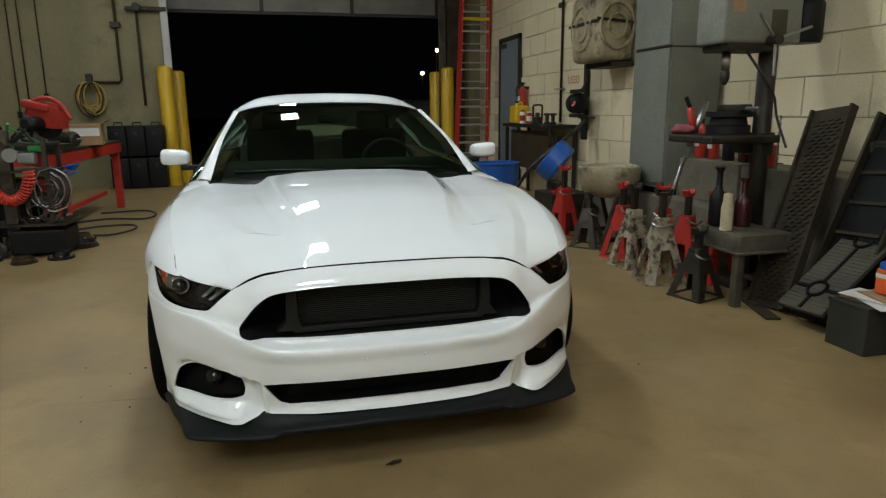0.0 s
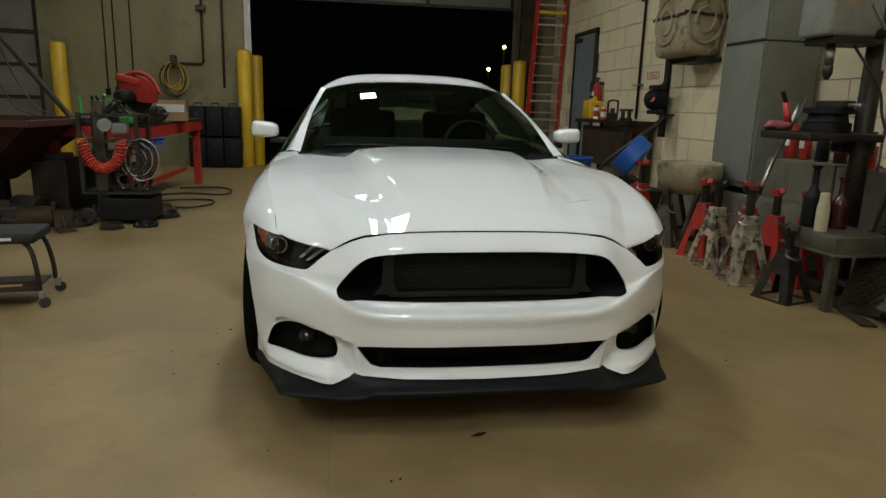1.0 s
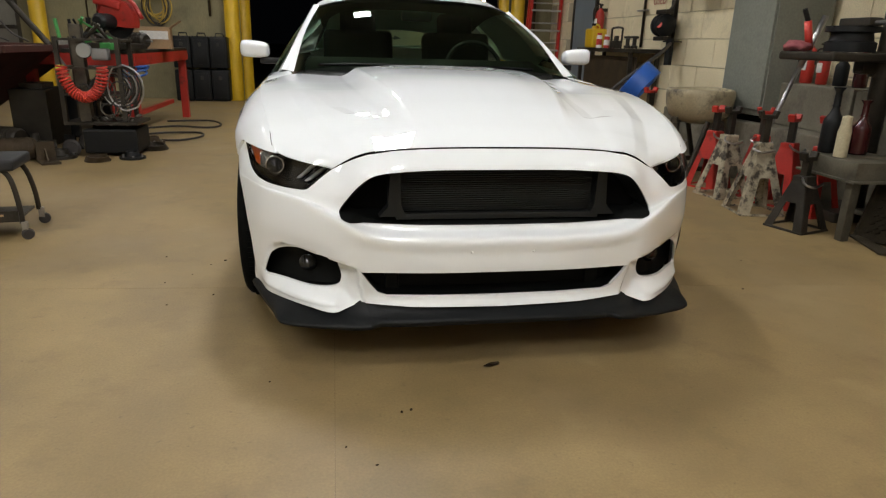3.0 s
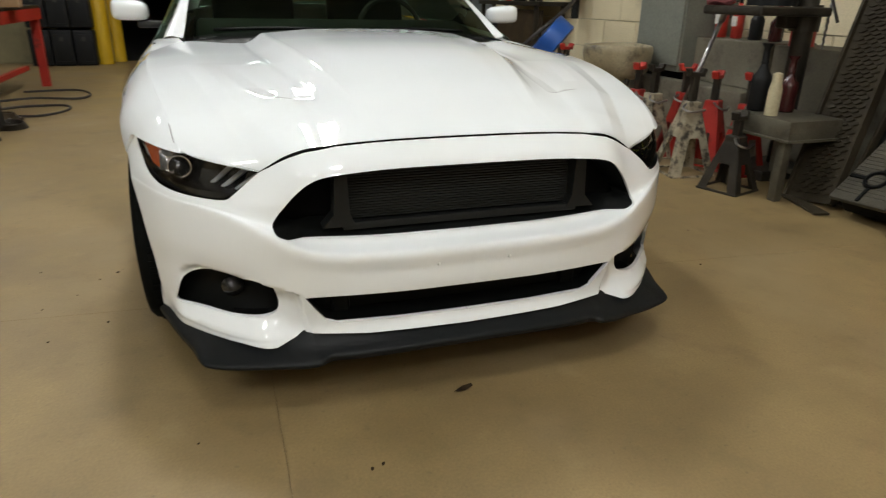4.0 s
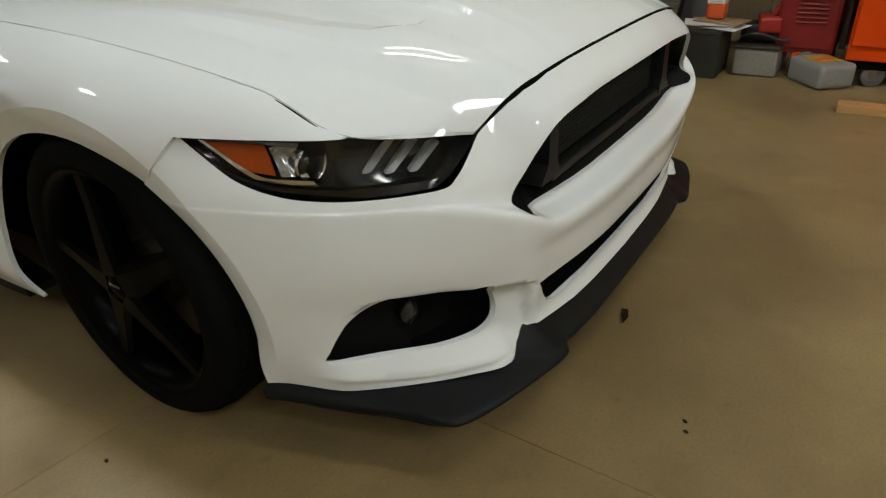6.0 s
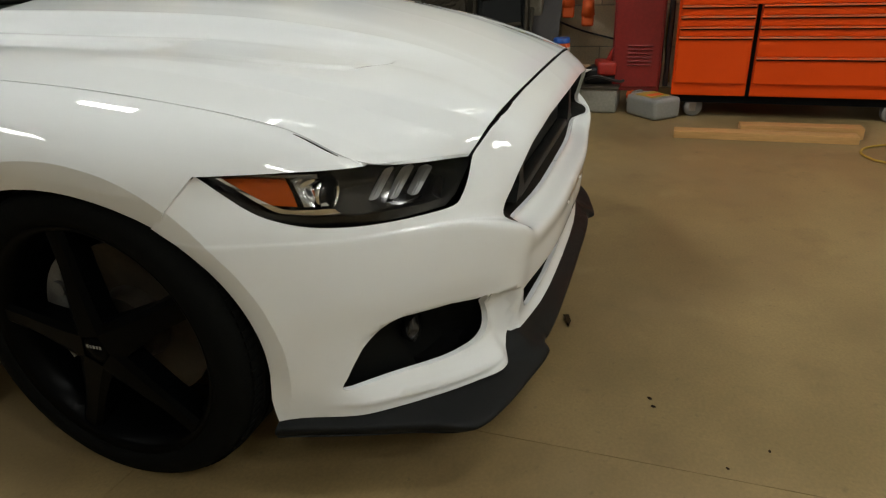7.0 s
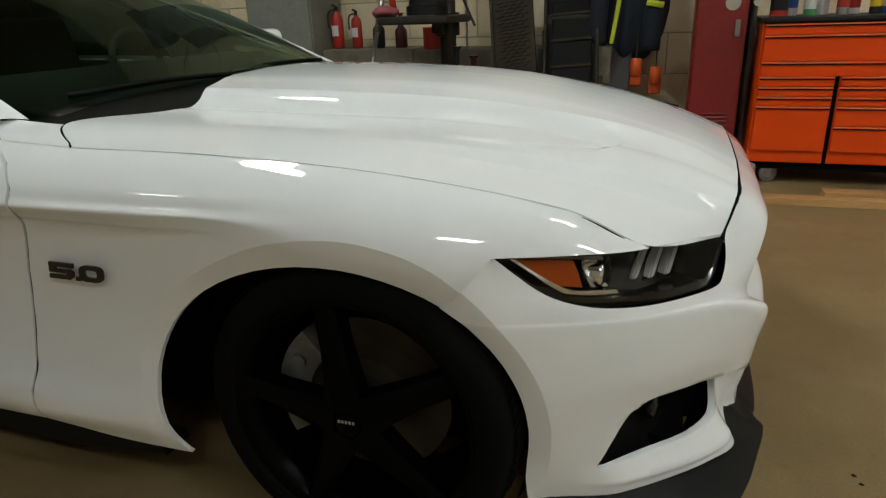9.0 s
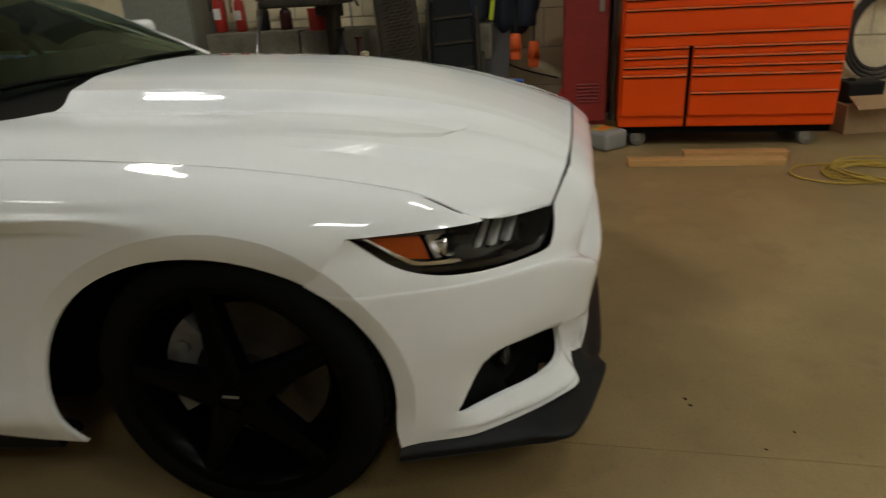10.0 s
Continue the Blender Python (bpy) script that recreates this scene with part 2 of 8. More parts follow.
M_PULL = surface("worn_orange_pull", (0.86, 0.115, 0.015), (0.62, 0.20, 0.10), rough=0.35, big=14, fine=200, bump=0.02, spec=0.4)
M_RAMP = surface("brown_dusty_ramp_steel", (0.045, 0.036, 0.022), (0.027, 0.021, 0.013), rough=0.65, metal=0.2, big=5, fine=80, bump=0.25, stain=(0.045, 0.033, 0.021), stain_at=(0.56, 0.78), stain_scale=6, spec=0.2)
M_JUG = surface("grey_plastic_jug", (0.30, 0.30, 0.285), (0.24, 0.24, 0.225), rough=0.4, fine=120, bump=0.03)
M_ASPHALT = surface("asphalt_yard", (0.045, 0.043, 0.04), rough=0.9, fine=60, bump=0.3)
M_DASH = surface("dark_interior_plastic", (0.010, 0.010, 0.011), rough=0.65, fine=200, bump=0.1)
M_SEAT = surface("black_seat_cloth", (0.007, 0.007, 0.008), rough=0.85, fine=200, bump=0.1)
# one tube colour at several strengths, set only to balance the room's light
M_TUBE_BRIGHT = glowing("bright_fluorescent_strip", (0.945, 1.0, 0.975), 65.0)
M_TUBE_BRIGHTEST = glowing("brightest_fluorescent_strip", (0.945, 1.0, 0.975), 85.0)
M_TUBE = glowing("fluorescent_strip", (0.945, 1.0, 0.975), 45.0)
M_TUBE_DIM = glowing("dim_fluorescent_strip", (0.945, 1.0, 0.975), 27.0)
M_TUBE_SLIM = glowing("slim_fluorescent_tube", (0.945, 1.0, 0.975), 16.0)
M_YARDLAMP = glowing("yard_lamp_glow", (1.0, 0.62, 0.22), 40.0)
M_GREEN = surface("green_plastic", (0.05, 0.30, 0.07), rough=0.4)
M_SCREEN = plain("grey_gauge_glass", (0.3, 0.31, 0.3), 0.2, 0.3)


# ---- mesh helpers ----
def link_mesh(name, verts, faces, material, parent=None, label="", smooth=False, normals=None):
    me = bpy.data.meshes.new(name)
    me.from_pydata([tuple(v) for v in verts], [], [tuple(int(i) for i in f) for f in faces])
    me.validate()
    me.materials.append(material)
    if smooth:
        me.shade_smooth()
    if normals is not None:
        me.normals_split_custom_set_from_vertices([tuple(n) for n in normals])
    ob = new(name, me)
    if parent:
        ob.parent = parent
    if label:
        ob["label"] = label
    return ob


def part(name, bm, material, parent=None, label="", smooth=False, angle=None):
    """Links a bmesh as one mesh object under a thing or a part."""
    me = bpy.data.meshes.new(name)
    bmesh.ops.recalc_face_normals(bm, faces=bm.faces)
    bm.to_mesh(me)
    bm.free()
    me.materials.append(material)
    if smooth or angle:
        me.shade_smooth()
    if angle:
        me.set_sharp_from_angle(angle=radians(angle))
    ob = new(name, me)
    if parent:
        ob.parent = parent
    if label:
        ob["label"] = label
    return ob


def thing(name, label, category, at=None, group="", kind=""):
    ob = new(name)
    ob.empty_display_size = 0.1
    if at:
        ob.matrix_basis = at if isinstance(at, Matrix) else Matrix.Translation(at)
    return tagged(ob, label, category, group, kind)


def box(bm, size, at=(0, 0, 0), rot=(0, 0, 0), bevel=0.0, seg=2):
    """Adds a box, centred at a point, with rounded edges."""
    g = bmesh.ops.create_cube(bm, size=1.0, matrix=pose(*at, *rot) @ Matrix.Diagonal((*size, 1)))
    if bevel:
        es = {e for v in g["verts"] for e in v.link_edges}
        bmesh.ops.bevel(bm, geom=list(es), offset=bevel, segments=seg, affect="EDGES", profile=0.6)
    return bm


def rod(bm, a, b, r, r2=None, seg=12, caps=True):
    """Adds a cylinder or cone from a to b."""
    a, b = Vector(a), Vector(b)
    d = b - a
    m = Matrix.Translation((a + b) / 2) @ d.to_track_quat("Z", "Y").to_matrix().to_4x4()
    bmesh.ops.create_cone(bm, cap_ends=caps, segments=seg, radius1=r, radius2=r if r2 is None else r2, depth=d.length, matrix=m)
    return bm


def lathe(bm, profile, seg=24, m=Matrix()):
    """Adds a turned body: profile of (radius, height) about the z axis of m."""
    rings = []
    for r, z in profile:
        rings.append([bm.verts.new(m @ Vector((r * math.cos(2 * math.pi * k / seg), r * math.sin(2 * math.pi * k / seg), z))) for k in range(seg)])
    for ra, rb in zip(rings, rings[1:]):
        for k in range(seg):
            bm.faces.new((ra[k], ra[(k + 1) % seg], rb[(k + 1) % seg], rb[k]))
    for ring, (r, z) in ((rings[0], profile[0]), (rings[-1], profile[-1])):
        if r <= 0.0011:
            bm.faces.new(ring)
    return bm


def tube(bm, pts, r, seg=8, closed=False):
    """Adds a round tube along a line of points."""
    pts = [Vector(p) for p in pts]
    n = len(pts)
    rings, prev = [], None
    for i, p in enumerate(pts):
        t = (pts[(i + 1) % n] - pts[i - 1]) if closed else (pts[min(i + 1, n - 1)] - pts[max(i - 1, 0)])
        t.normalize()
        if prev is None:
            prev = t.orthogonal().normalized()
        prev = (prev - t * prev.dot(t))
        prev = prev.normalized() if prev.length > 1e-6 else t.orthogonal().normalized()
        side = t.cross(prev)
        rings.append([bm.verts.new(p + r * (math.cos(2 * math.pi * k / seg) * prev + math.sin(2 * math.pi * k / seg) * side)) for k in range(seg)])
    for i in range(n if closed else n - 1):
        ra, rb = rings[i], rings[(i + 1) % n]
        for k in range(seg):
            bm.faces.new((ra[k], ra[(k + 1) % seg], rb[(k + 1) % seg], rb[k]))
    if not closed:
        bm.faces.new(rings[0]), bm.faces.new(rings[-1])
    return bm


def prism(bm, outline, depth, m=Matrix()):
    """Adds an upright slab: an outline in the xy plane of m, pushed along its z by depth."""
    lo = [bm.verts.new(m @ Vector((x, y, 0))) for x, y in outline]
    hi = [bm.verts.new(m @ Vector((x, y, depth))) for x, y in outline]
    n = len(outline)
    bm.faces.new(lo), bm.faces.new(hi)
    for k in range(n):
        bm.faces.new((lo[k], lo[(k + 1) % n], hi[(k + 1) % n], hi[k]))
    return bm


def spline(points, n, closed=False):
    """Points along a smooth curve through the given ones."""
    p = np.array(points, float)
    m = len(p)
    u = np.linspace(0, m if closed else m - 1, n, endpoint=not closed)
    return curve_at(p, u, closed)


def curve_at(p, u, closed=False):
    m = len(p)
    i = np.floor(u).astype(int)
    if not closed:
        i = np.clip(i, 0, m - 2)
    t = (u - i)[:, None]
    if closed:
        g = lambda k: p[k % m]
    else:
        ext = np.vstack([2 * p[0] - p[1], p, 2 * p[-1] - p[-2]])
        g = lambda k: ext[np.clip(k + 1, 0, m + 1)]
    a, b, c, d = g(i - 1), g(i), g(i + 1), g(i + 2)
    return 0.5 * (2 * b + (c - a) * t + (2 * a - 5 * b + 4 * c - d) * t ** 2 + (3 * b - a - 3 * c + d) * t ** 3)


class Sheet:
    """A smooth sheet through rows of guide points, with an optional push."""

    def __init__(self, rows, push=None):
        self.c = np.array(rows, float)
        self.push = push

    def at(self, U, V):
        U, V = np.asarray(U, float), np.asarray(V, float)
        R, C = self.c.shape[:2]
        ext = np.concatenate([2 * self.c[:1] - self.c[1:2], self.c, 2 * self.c[-1:] - self.c[-2:-1]], 0)
        ext = np.concatenate([2 * ext[:, :1] - ext[:, 1:2], ext, 2 * ext[:, -1:] - ext[:, -2:-1]], 1)
        i, j = np.clip(np.floor(V).astype(int), 0, R - 2), np.clip(np.floor(U).astype(int), 0, C - 2)
        tv, tu = V - i, U - j
        w = lambda t: (-0.5 * t + t * t - 0.5 * t ** 3, 1 - 2.5 * t * t + 1.5 * t ** 3, 0.5 * t + 2 * t * t - 1.5 * t ** 3, -0.5 * t * t + 0.5 * t ** 3)
        wv, wu = w(tv), w(tu)
        out = np.zeros(U.shape + (3,))
        for a in range(4):
            for b in range(4):
                out += (wv[a] * wu[b])[..., None] * ext[i + a, j + b]
        return self.push(out) if self.push else out

    def normal(self, U, V):
        e = 0.02
        du = self.at(U + e, V) - self.at(U - e, V)
        dv = self.at(U, V + e) - self.at(U, V - e)
        n = np.cross(du, dv)
        return n / np.maximum(np.linalg.norm(n, axis=-1, keepdims=True), 1e-9)

    def find(self, pts, axes):
        """The sheet's own coordinates of points given by two of their world axes."""
        R, C = self.c.shape[:2]
        gu, gv = np.meshgrid(np.linspace(0, C - 1, 90), np.linspace(0, R - 1, 90))
        kept, self.push = self.push, None
        grid = self.at(gu.ravel(), gv.ravel())[:, axes]
        out = []
        for p in np.asarray(pts, float):
            k = np.argmin(((grid - p) ** 2).sum(1))
            u, v = gu.ravel()[k], gv.ravel()[k]
            for _ in range(12):
                q = self.at(np.array([u, u + 1e-3, u]), np.array([v, v, v + 1e-3]))[:, axes]
                J = np.stack([(q[1] - q[0]) / 1e-3, (q[2] - q[0]) / 1e-3], 1)
                try:
                    step = np.linalg.solve(J, p - q[0])
                except np.linalg.LinAlgError:
                    break
                step = np.clip(step, -0.4, 0.4)
                u, v = np.clip(u + step[0], -0.15, C - 0.85), np.clip(v + step[1], -0.15, R - 0.85)
            out.append((u, v))
        self.push = kept
        return np.array(out)


def inside(poly, P):
    x, y = P[:, 0], P[:, 1]
    res = np.zeros(len(P), bool)
    for (x1, y1), (x2, y2) in zip(poly, np.roll(poly, -1, 0)):
        hit = ((y1 > y) != (y2 > y)) & (x < (x2 - x1) * (y - y1) / ((y2 - y1) if y2 != y1 else 1e-12) + x1)
        res ^= hit
    return res


def dense(poly, step, closed=True):
    poly = np.asarray(poly, float)
    out = []
    pairs = list(zip(poly, np.roll(poly, -1, 0))) if closed else list(zip(poly, poly[1:]))
    for a, b in pairs:
        n = max(1, int(math.ceil(np.linalg.norm(b - a) / step)))
        out += [a + (b - a) * k / n for k in range(n)]
    if not closed:
        out.append(poly[-1])
    return np.array(out)


def trimmed(sheet, outer, holes, axes, step=0.015, scale=(0.13, 0.08), creases=()):
    """Cuts a sheet to an outline with openings. Returns points, faces, normals and the edge loops; creases are lines that the mesh must follow."""
    from mathutils.geometry import delaunay_2d_cdt
    S = np.array(scale)
    loops2 = [sheet.find(dense(l, step), axes) * S for l in (outer, *holes)]
    R, C = sheet.c.shape[:2]
    gu = np.arange(0, (C - 1) * S[0] + 1e-6, step)
    gv = np.arange(0, (R - 1) * S[1] + 1e-6, step)
    G = np.array([(a, b) for a in gu for b in gv])
    keep = inside(loops2[0], G)
    for l in loops2[1:]:
        keep &= ~inside(l, G)
    lines2 = [sheet.find(dense(l, step, False), axes) * S for l in creases]
    allb = np.concatenate(loops2 + lines2)
    d = np.min(((G[:, None, :] - allb[None, :, :]) ** 2).sum(2), 1)
    G = G[keep & (d > (0.45 * step) ** 2)]
    verts = [Vector(p) for l in loops2 + lines2 for p in l] + [Vector(p) for p in G]
    edges, o = [], 0
    for l in loops2:
        edges += [(o + k, o + (k + 1) % len(l)) for k in range(len(l))]
        o += len(l)
    for l in lines2:
        edges += [(o + k, o + k + 1) for k in range(len(l) - 1)]
        o += len(l)
    v2, _, f2, *_ = delaunay_2d_cdt(verts, edges, [], 0, 1e-6)
    P2 = np.array([(v.x, v.y) for v in v2])
    F = np.array([f for f in f2 if len(f) == 3])
    cen = P2[F].mean(1)
    ok = inside(loops2[0], cen)
    for l in loops2[1:]:
        ok &= ~inside(l, cen)
    F = F[ok]
    used = np.unique(F)
    remap = -np.ones(len(P2), int)
    remap[used] = np.arange(len(used))
    F, P2 = remap[F], P2[used]
    U, V = P2[:, 0] / S[0], P2[:, 1] / S[1]
    P, N = sheet.at(U, V), sheet.normal(U, V)
    edge3 = [sheet.at(l[:, 0] / S[0], l[:, 1] / S[1]) for l in loops2]
    return P, F, N, edge3


def both_sides(P, F, N):
    """Adds the mirror image across the car's middle."""
    n = len(P)
    flip = np.array([-1, 1, 1])
    return np.concatenate([P, P * flip]), np.concatenate([F, F[:, ::-1] + n]), np.concatenate([N, N * flip])

# ---- the shop ----
WX, BY = 3.55, 9.75      # inner faces of the block wall and of the far wall
LX, FY, CZ = -7.5, -6.5, 5.2


def slab(name, size, at, material, kind="structure", label="", bevel=0.0):
    ob = part(name, box(bmesh.new(), size, at, (0, 0, 0), bevel), material, None, label)
    return tagged(ob, label, "", "", kind)


floor = slab("floor", (WX - LX + 1.0, BY - FY + 0.6, 0.2), ((WX + LX) / 2, (BY + FY) / 2, -0.103), M_JOINT, label="tan stained concrete shop floor with saw-cut joints")
JX = (LX - 0.5, -4.9, -0.56, WX + 0.5)   # joints along the shop; one slanting joint runs across
for k in range(3):
    a, b_ = JX[k] + 0.0008, JX[k + 1] - 0.0008
    cut = lambda x: -0.045 - 0.075 * x
    for pts in ([(a, FY - 0.3), (b_, FY - 0.3), (b_, cut(b_) - 0.0008), (a, cut(a) - 0.0008)], [(a, cut(a) + 0.0008), (b_, cut(b_) + 0.0008), (b_, BY + 0.3), (a, BY + 0.3)]):
        part("floor_panel", prism(bmesh.new(), pts, 0.003, Matrix.Translation((0, 0, -0.003))), M_CONCRETE, floor)
slab("ground", (400, 400, 0.1), (0, 0, -0.24), M_ASPHALT, label="dark asphalt yard outside")
slab("ceiling", (WX - LX + 0.4, BY - FY + 0.4, 0.15), ((WX + LX) / 2, (BY + FY) / 2, CZ + 0.08), M_CEIL, label="grey roof deck")
# the left and rear walls are unseen, added to close the room and bounce light
slab("wall_left", (0.2, BY - FY + 0.4, CZ), (LX - 0.1, (BY + FY) / 2, CZ / 2), M_BOUNCEWALL, label="added side wall out of view, cream to bounce fill light")
slab("wall_behind", (WX - LX, 0.2, CZ), ((WX + LX) / 2, FY - 0.1, CZ / 2), M_BOUNCEWALL, label="added wall out of view, cream to bounce fill light")
# far wall with two door openings
O1, O2, OH = -2.25, 2.78, 4.0
slab("wall_far_middle", (O1 + 5.75, 0.25, CZ), ((O1 - 5.75) / 2, BY + 0.125, CZ / 2), M_CONCWALL, label="stained concrete wall between the doors")
slab("wall_far_end", (WX - O2 + 0.2, 0.25, CZ), ((O2 + WX + 0.2) / 2, BY + 0.125, CZ / 2), M_CONCWALL, label="stained concrete wall")
slab("wall_far_lintel", (O2 - O1, 0.25, CZ - OH), ((O1 + O2) / 2, BY + 0.125, (CZ + OH) / 2), M_CONCWALL, label="concrete lintel")
slab("wall_far_left", (1.2, 0.25, CZ), (LX - 0.4, BY + 0.125, CZ / 2), M_CONCWALL, label="concrete wall")

# block wall: courses of painted blocks over a mortar core
slab("wall_block_core", (0.18, BY - FY, CZ), (WX + 0.10, (BY + FY) / 2, CZ / 2), M_MORTAR, label="mortar core of the block wall")

# high bay lights: three flat glowing strips in a white tray
LIGHT_Z = 4.5


def high_bay(x, y, glow=M_TUBE):
    f = thing("high_bay_light", "white high bay light with three glowing strips, out of view under the roof", "ceiling light", (x, y, LIGHT_Z), "high bay lights")
    part("tray", box(bmesh.new(), (0.46, 1.0, 0.06), (0, 0, 0.05), (0, 0, 0), 0.01), M_WHITEPANEL, f)
    for k in range(3):
        part("glowing_strip", box(bmesh.new(), (0.118, 0.84, 0.02), (-0.132 + 0.132 * k, 0, 0.008), (0, 0, 0), 0.004), glow, f, "glowing strip")
    for dy in (-0.4, 0.4):
        part("hanger", rod(bmesh.new(), (0, dy, 0.08), (0, dy, CZ - LIGHT_Z), 0.006, seg=6), M_STEEL, f)
    return f


# bays at (-4.6, -5.4), (-4.6, 4.4), (-3.6, 7.4) are unseen, added as fill
for x, y in ((-0.45, -5.7), (-0.45, -2.4), (-0.45, 1.9), (-0.45, 5.9), (-2.6, -4.4), (-4.6, -5.4), (-4.6, -1.85), (-4.6, 4.4), (-3.6, 7.4)):
    high_bay(x, y, M_TUBE_BRIGHTEST if (x, y) == (-0.45, 1.9) else M_TUBE_BRIGHT if (x, y) in ((-0.45, -5.7), (-0.45, 5.9), (-2.6, -4.4)) else M_TUBE_DIM if x < -3 and y > 0 else M_TUBE)


def strip_light(x, y, length):
    f = thing("strip_light", "white twin-tube strip light under the roof", "ceiling light", (x, y, LIGHT_Z), "strip lights along the block wall")
    part("tray", box(bmesh.new(), (0.36, length + 0.06, 0.05), (0, 0, 0.06), (0, 0, 0), 0.01), M_WHITEPANEL, f)
    for dx in (-0.12, 0.12):
        part("tube", rod(bmesh.new(), (dx, -length / 2, 0.015), (dx, length / 2, 0.015), 0.019, seg=10), M_TUBE_SLIM, f, "glowing tube", smooth=True)
    for dy in (-0.4, 0.4):
        part("hanger", rod(bmesh.new(), (0, dy * length, 0.08), (0, dy * length, CZ - LIGHT_Z), 0.006, seg=6), M_STEEL, f)


for x, y in ((2.3, -4.4), (2.3, -1.75), (2.3, 0.45)):
    strip_light(x, y, 1.2)

# ---- the car ----
# x across (driver's side +), y from the front axle to the tail, z up
ARCH = (0.015, 0.335, 0.379, 0.345, 0.432)   # front wheel opening: centre y, z, half axes forwards, up and backwards
WHEELBASE = 2.72
car = thing("car", "white two-door coupe with black wheels parked on the shop floor", "car", (0, 0, 0))


def arch_reach(p, base):
    """How far out from the wheel opening's edge (1 on it); its front upper quarter is squarer."""
    a, b = np.abs(p[..., 1] - base[0]) / np.where(p[..., 1] > base[0], base[4], base[2]), np.abs(p[..., 2] - base[1]) / base[3]
    e = np.where((p[..., 1] < base[0]) & (p[..., 2] > base[1]), 2.06, 2.0)
    return (a ** e + b ** e) ** (1 / e)


def band_width(p, base):
    """The width of the flat band round the wheel opening, as a share of the opening; narrower in front."""
    a = np.degrees(np.arctan2((p[..., 2] - base[1]) / base[3], (p[..., 1] - base[0]) / np.where(p[..., 1] > base[0], base[4], base[2])))
    a = np.where(a < -90, a + 360, a)
    return np.interp(a, [30, 53, 65, 77, 87, 100, 112, 120, 128, 137, 148, 180], [0.095, 0.10, 0.115, 0.148, 0.168, 0.180, 0.184, 0.172, 0.142, 0.125, 0.115, 0.110]), a


def arch_lip(p, base=ARCH, turn=0.024):
    """Turns the body inwards in a flat band round the wheel opening, running out towards its rear."""
    w, a = band_width(p, base)
    k = np.clip((1 + w - arch_reach(p, base)) / w, 0, 1.15)
    k = np.where(p[..., 2] < 0.30, k * np.clip((p[..., 2] - 0.18) / 0.12, 0, 1), k)
    q = p.copy()
    q[..., 0] += turn * np.sqrt(w / 0.17) * np.interp(a, [10, 62], [0.45, 1.0]) * k
    return q


def in_band(p, base=ARCH):
    return arch_reach(p, base) < 1 + band_width(p, base)[0]


def skin(name, sheet, outer, holes, axes, toward, parent, material=M_PAINT, label="", step=0.014, scale=(0.13, 0.08), rims=(), mirror=True, creases=(), apart=False, warp=None, band=False):
    """A body panel cut from a sheet, with turned-in edges; toward points outwards."""
    P, F, N, loops = trimmed(sheet, outer, holes, axes, step, scale, creases)
    sign = np.sign((N @ np.array(toward)).mean())
    N = N * sign
    fn = np.cross(P[F[:, 1]] - P[F[:, 0]], P[F[:, 2]] - P[F[:, 0]])
    bad = (fn * N[F[:, 0]]).sum(1) < 0
    F[bad] = F[bad][:, ::-1]
    if warp:
        W = warp(P)
        fn = np.cross(W[F[:, 1]] - W[F[:, 0]], W[F[:, 2]] - W[F[:, 0]])
        acc = np.zeros_like(W)
        for k in range(3):
            np.add.at(acc, F[:, k], fn)
        acc /= np.maximum(np.linalg.norm(acc, axis=1, keepdims=True), 1e-12)
        moved = np.abs(W - P).max(1) > 1e-5
        N = np.where(moved[:, None], acc, N)
        P, loops = W, [warp(np.array(L)) for L in loops]
    if band:   # a sharp fold where the wheel band begins
        g = in_band(P[F].mean(1))
        fn = np.cross(P[F[:, 1]] - P[F[:, 0]], P[F[:, 2]] - P[F[:, 0]])
        shared = np.intersect1d(F[g], F[~g])
        twin = np.full(len(P), -1)
        twin[shared] = len(P) + np.arange(len(shared))
        acc = np.zeros((2, len(P), 3))
        for k in range(3):
            np.add.at(acc[0], F[~g][:, k], fn[~g])
            np.add.at(acc[1], F[g][:, k], fn[g])
        acc /= np.maximum(np.linalg.norm(acc, axis=2, keepdims=True), 1e-12)
        N[shared] = acc[0][shared]
        P, N = np.concatenate([P, P[shared]]), np.concatenate([N, acc[1][shared]])
        F[g] = np.where(twin[F[g]] >= 0, twin[F[g]], F[g])
    if apart:
        mirror = False
    if mirror:
        P, F, N = both_sides(P, F, N)
    verts, faces, norms = [P], [F], [N]
    o = len(P)
    for k, path in rims:
        L = loops[k]
        rings = [L] + [L + np.array(v) for v in path]
        for side in ((1, -1) if mirror else (1,)):
            fl = np.array([side, 1, 1])
            n = len(L)
            ring = [r * fl for r in rings]
            for a in range(len(ring) - 1):
                A, B = ring[a], ring[a + 1]
                t = np.roll(A, -1, 0) - np.roll(A, 1, 0)
                nn = np.cross(t, B - A)
                nn /= np.maximum(np.linalg.norm(nn, axis=1, keepdims=True), 1e-9)
                cen = A.mean(0)
                if ((cen - A) * nn).sum() < 0:
                    nn = -nn
                for q in range(n):
                    q2 = (q + 1) % n
                    if abs(A[q][0]) < 1e-4 and abs(A[q2][0]) < 1e-4:
                        continue
                    quad = np.array([A[q], A[q2], B[q2], B[q]])
                    m3 = np.array([nn[q], nn[q2], nn[q2], nn[q]])
                    f = np.cross(quad[1] - quad[0], quad[2] - quad[0])
                    idx = [[0, 1, 2], [0, 2, 3]] if (f * m3[0]).sum() > 0 else [[2, 1, 0], [3, 2, 0]]
                    verts.append(quad), norms.append(m3), faces.append(np.array(idx) + o)
                    o += 4
    P, F, N = np.concatenate(verts), np.concatenate(faces), np.concatenate(norms)
    if apart:
        fl = np.array((-1, 1, 1))
        link_mesh(name, P * fl, F[:, ::-1], material, parent, label, True, N * fl)
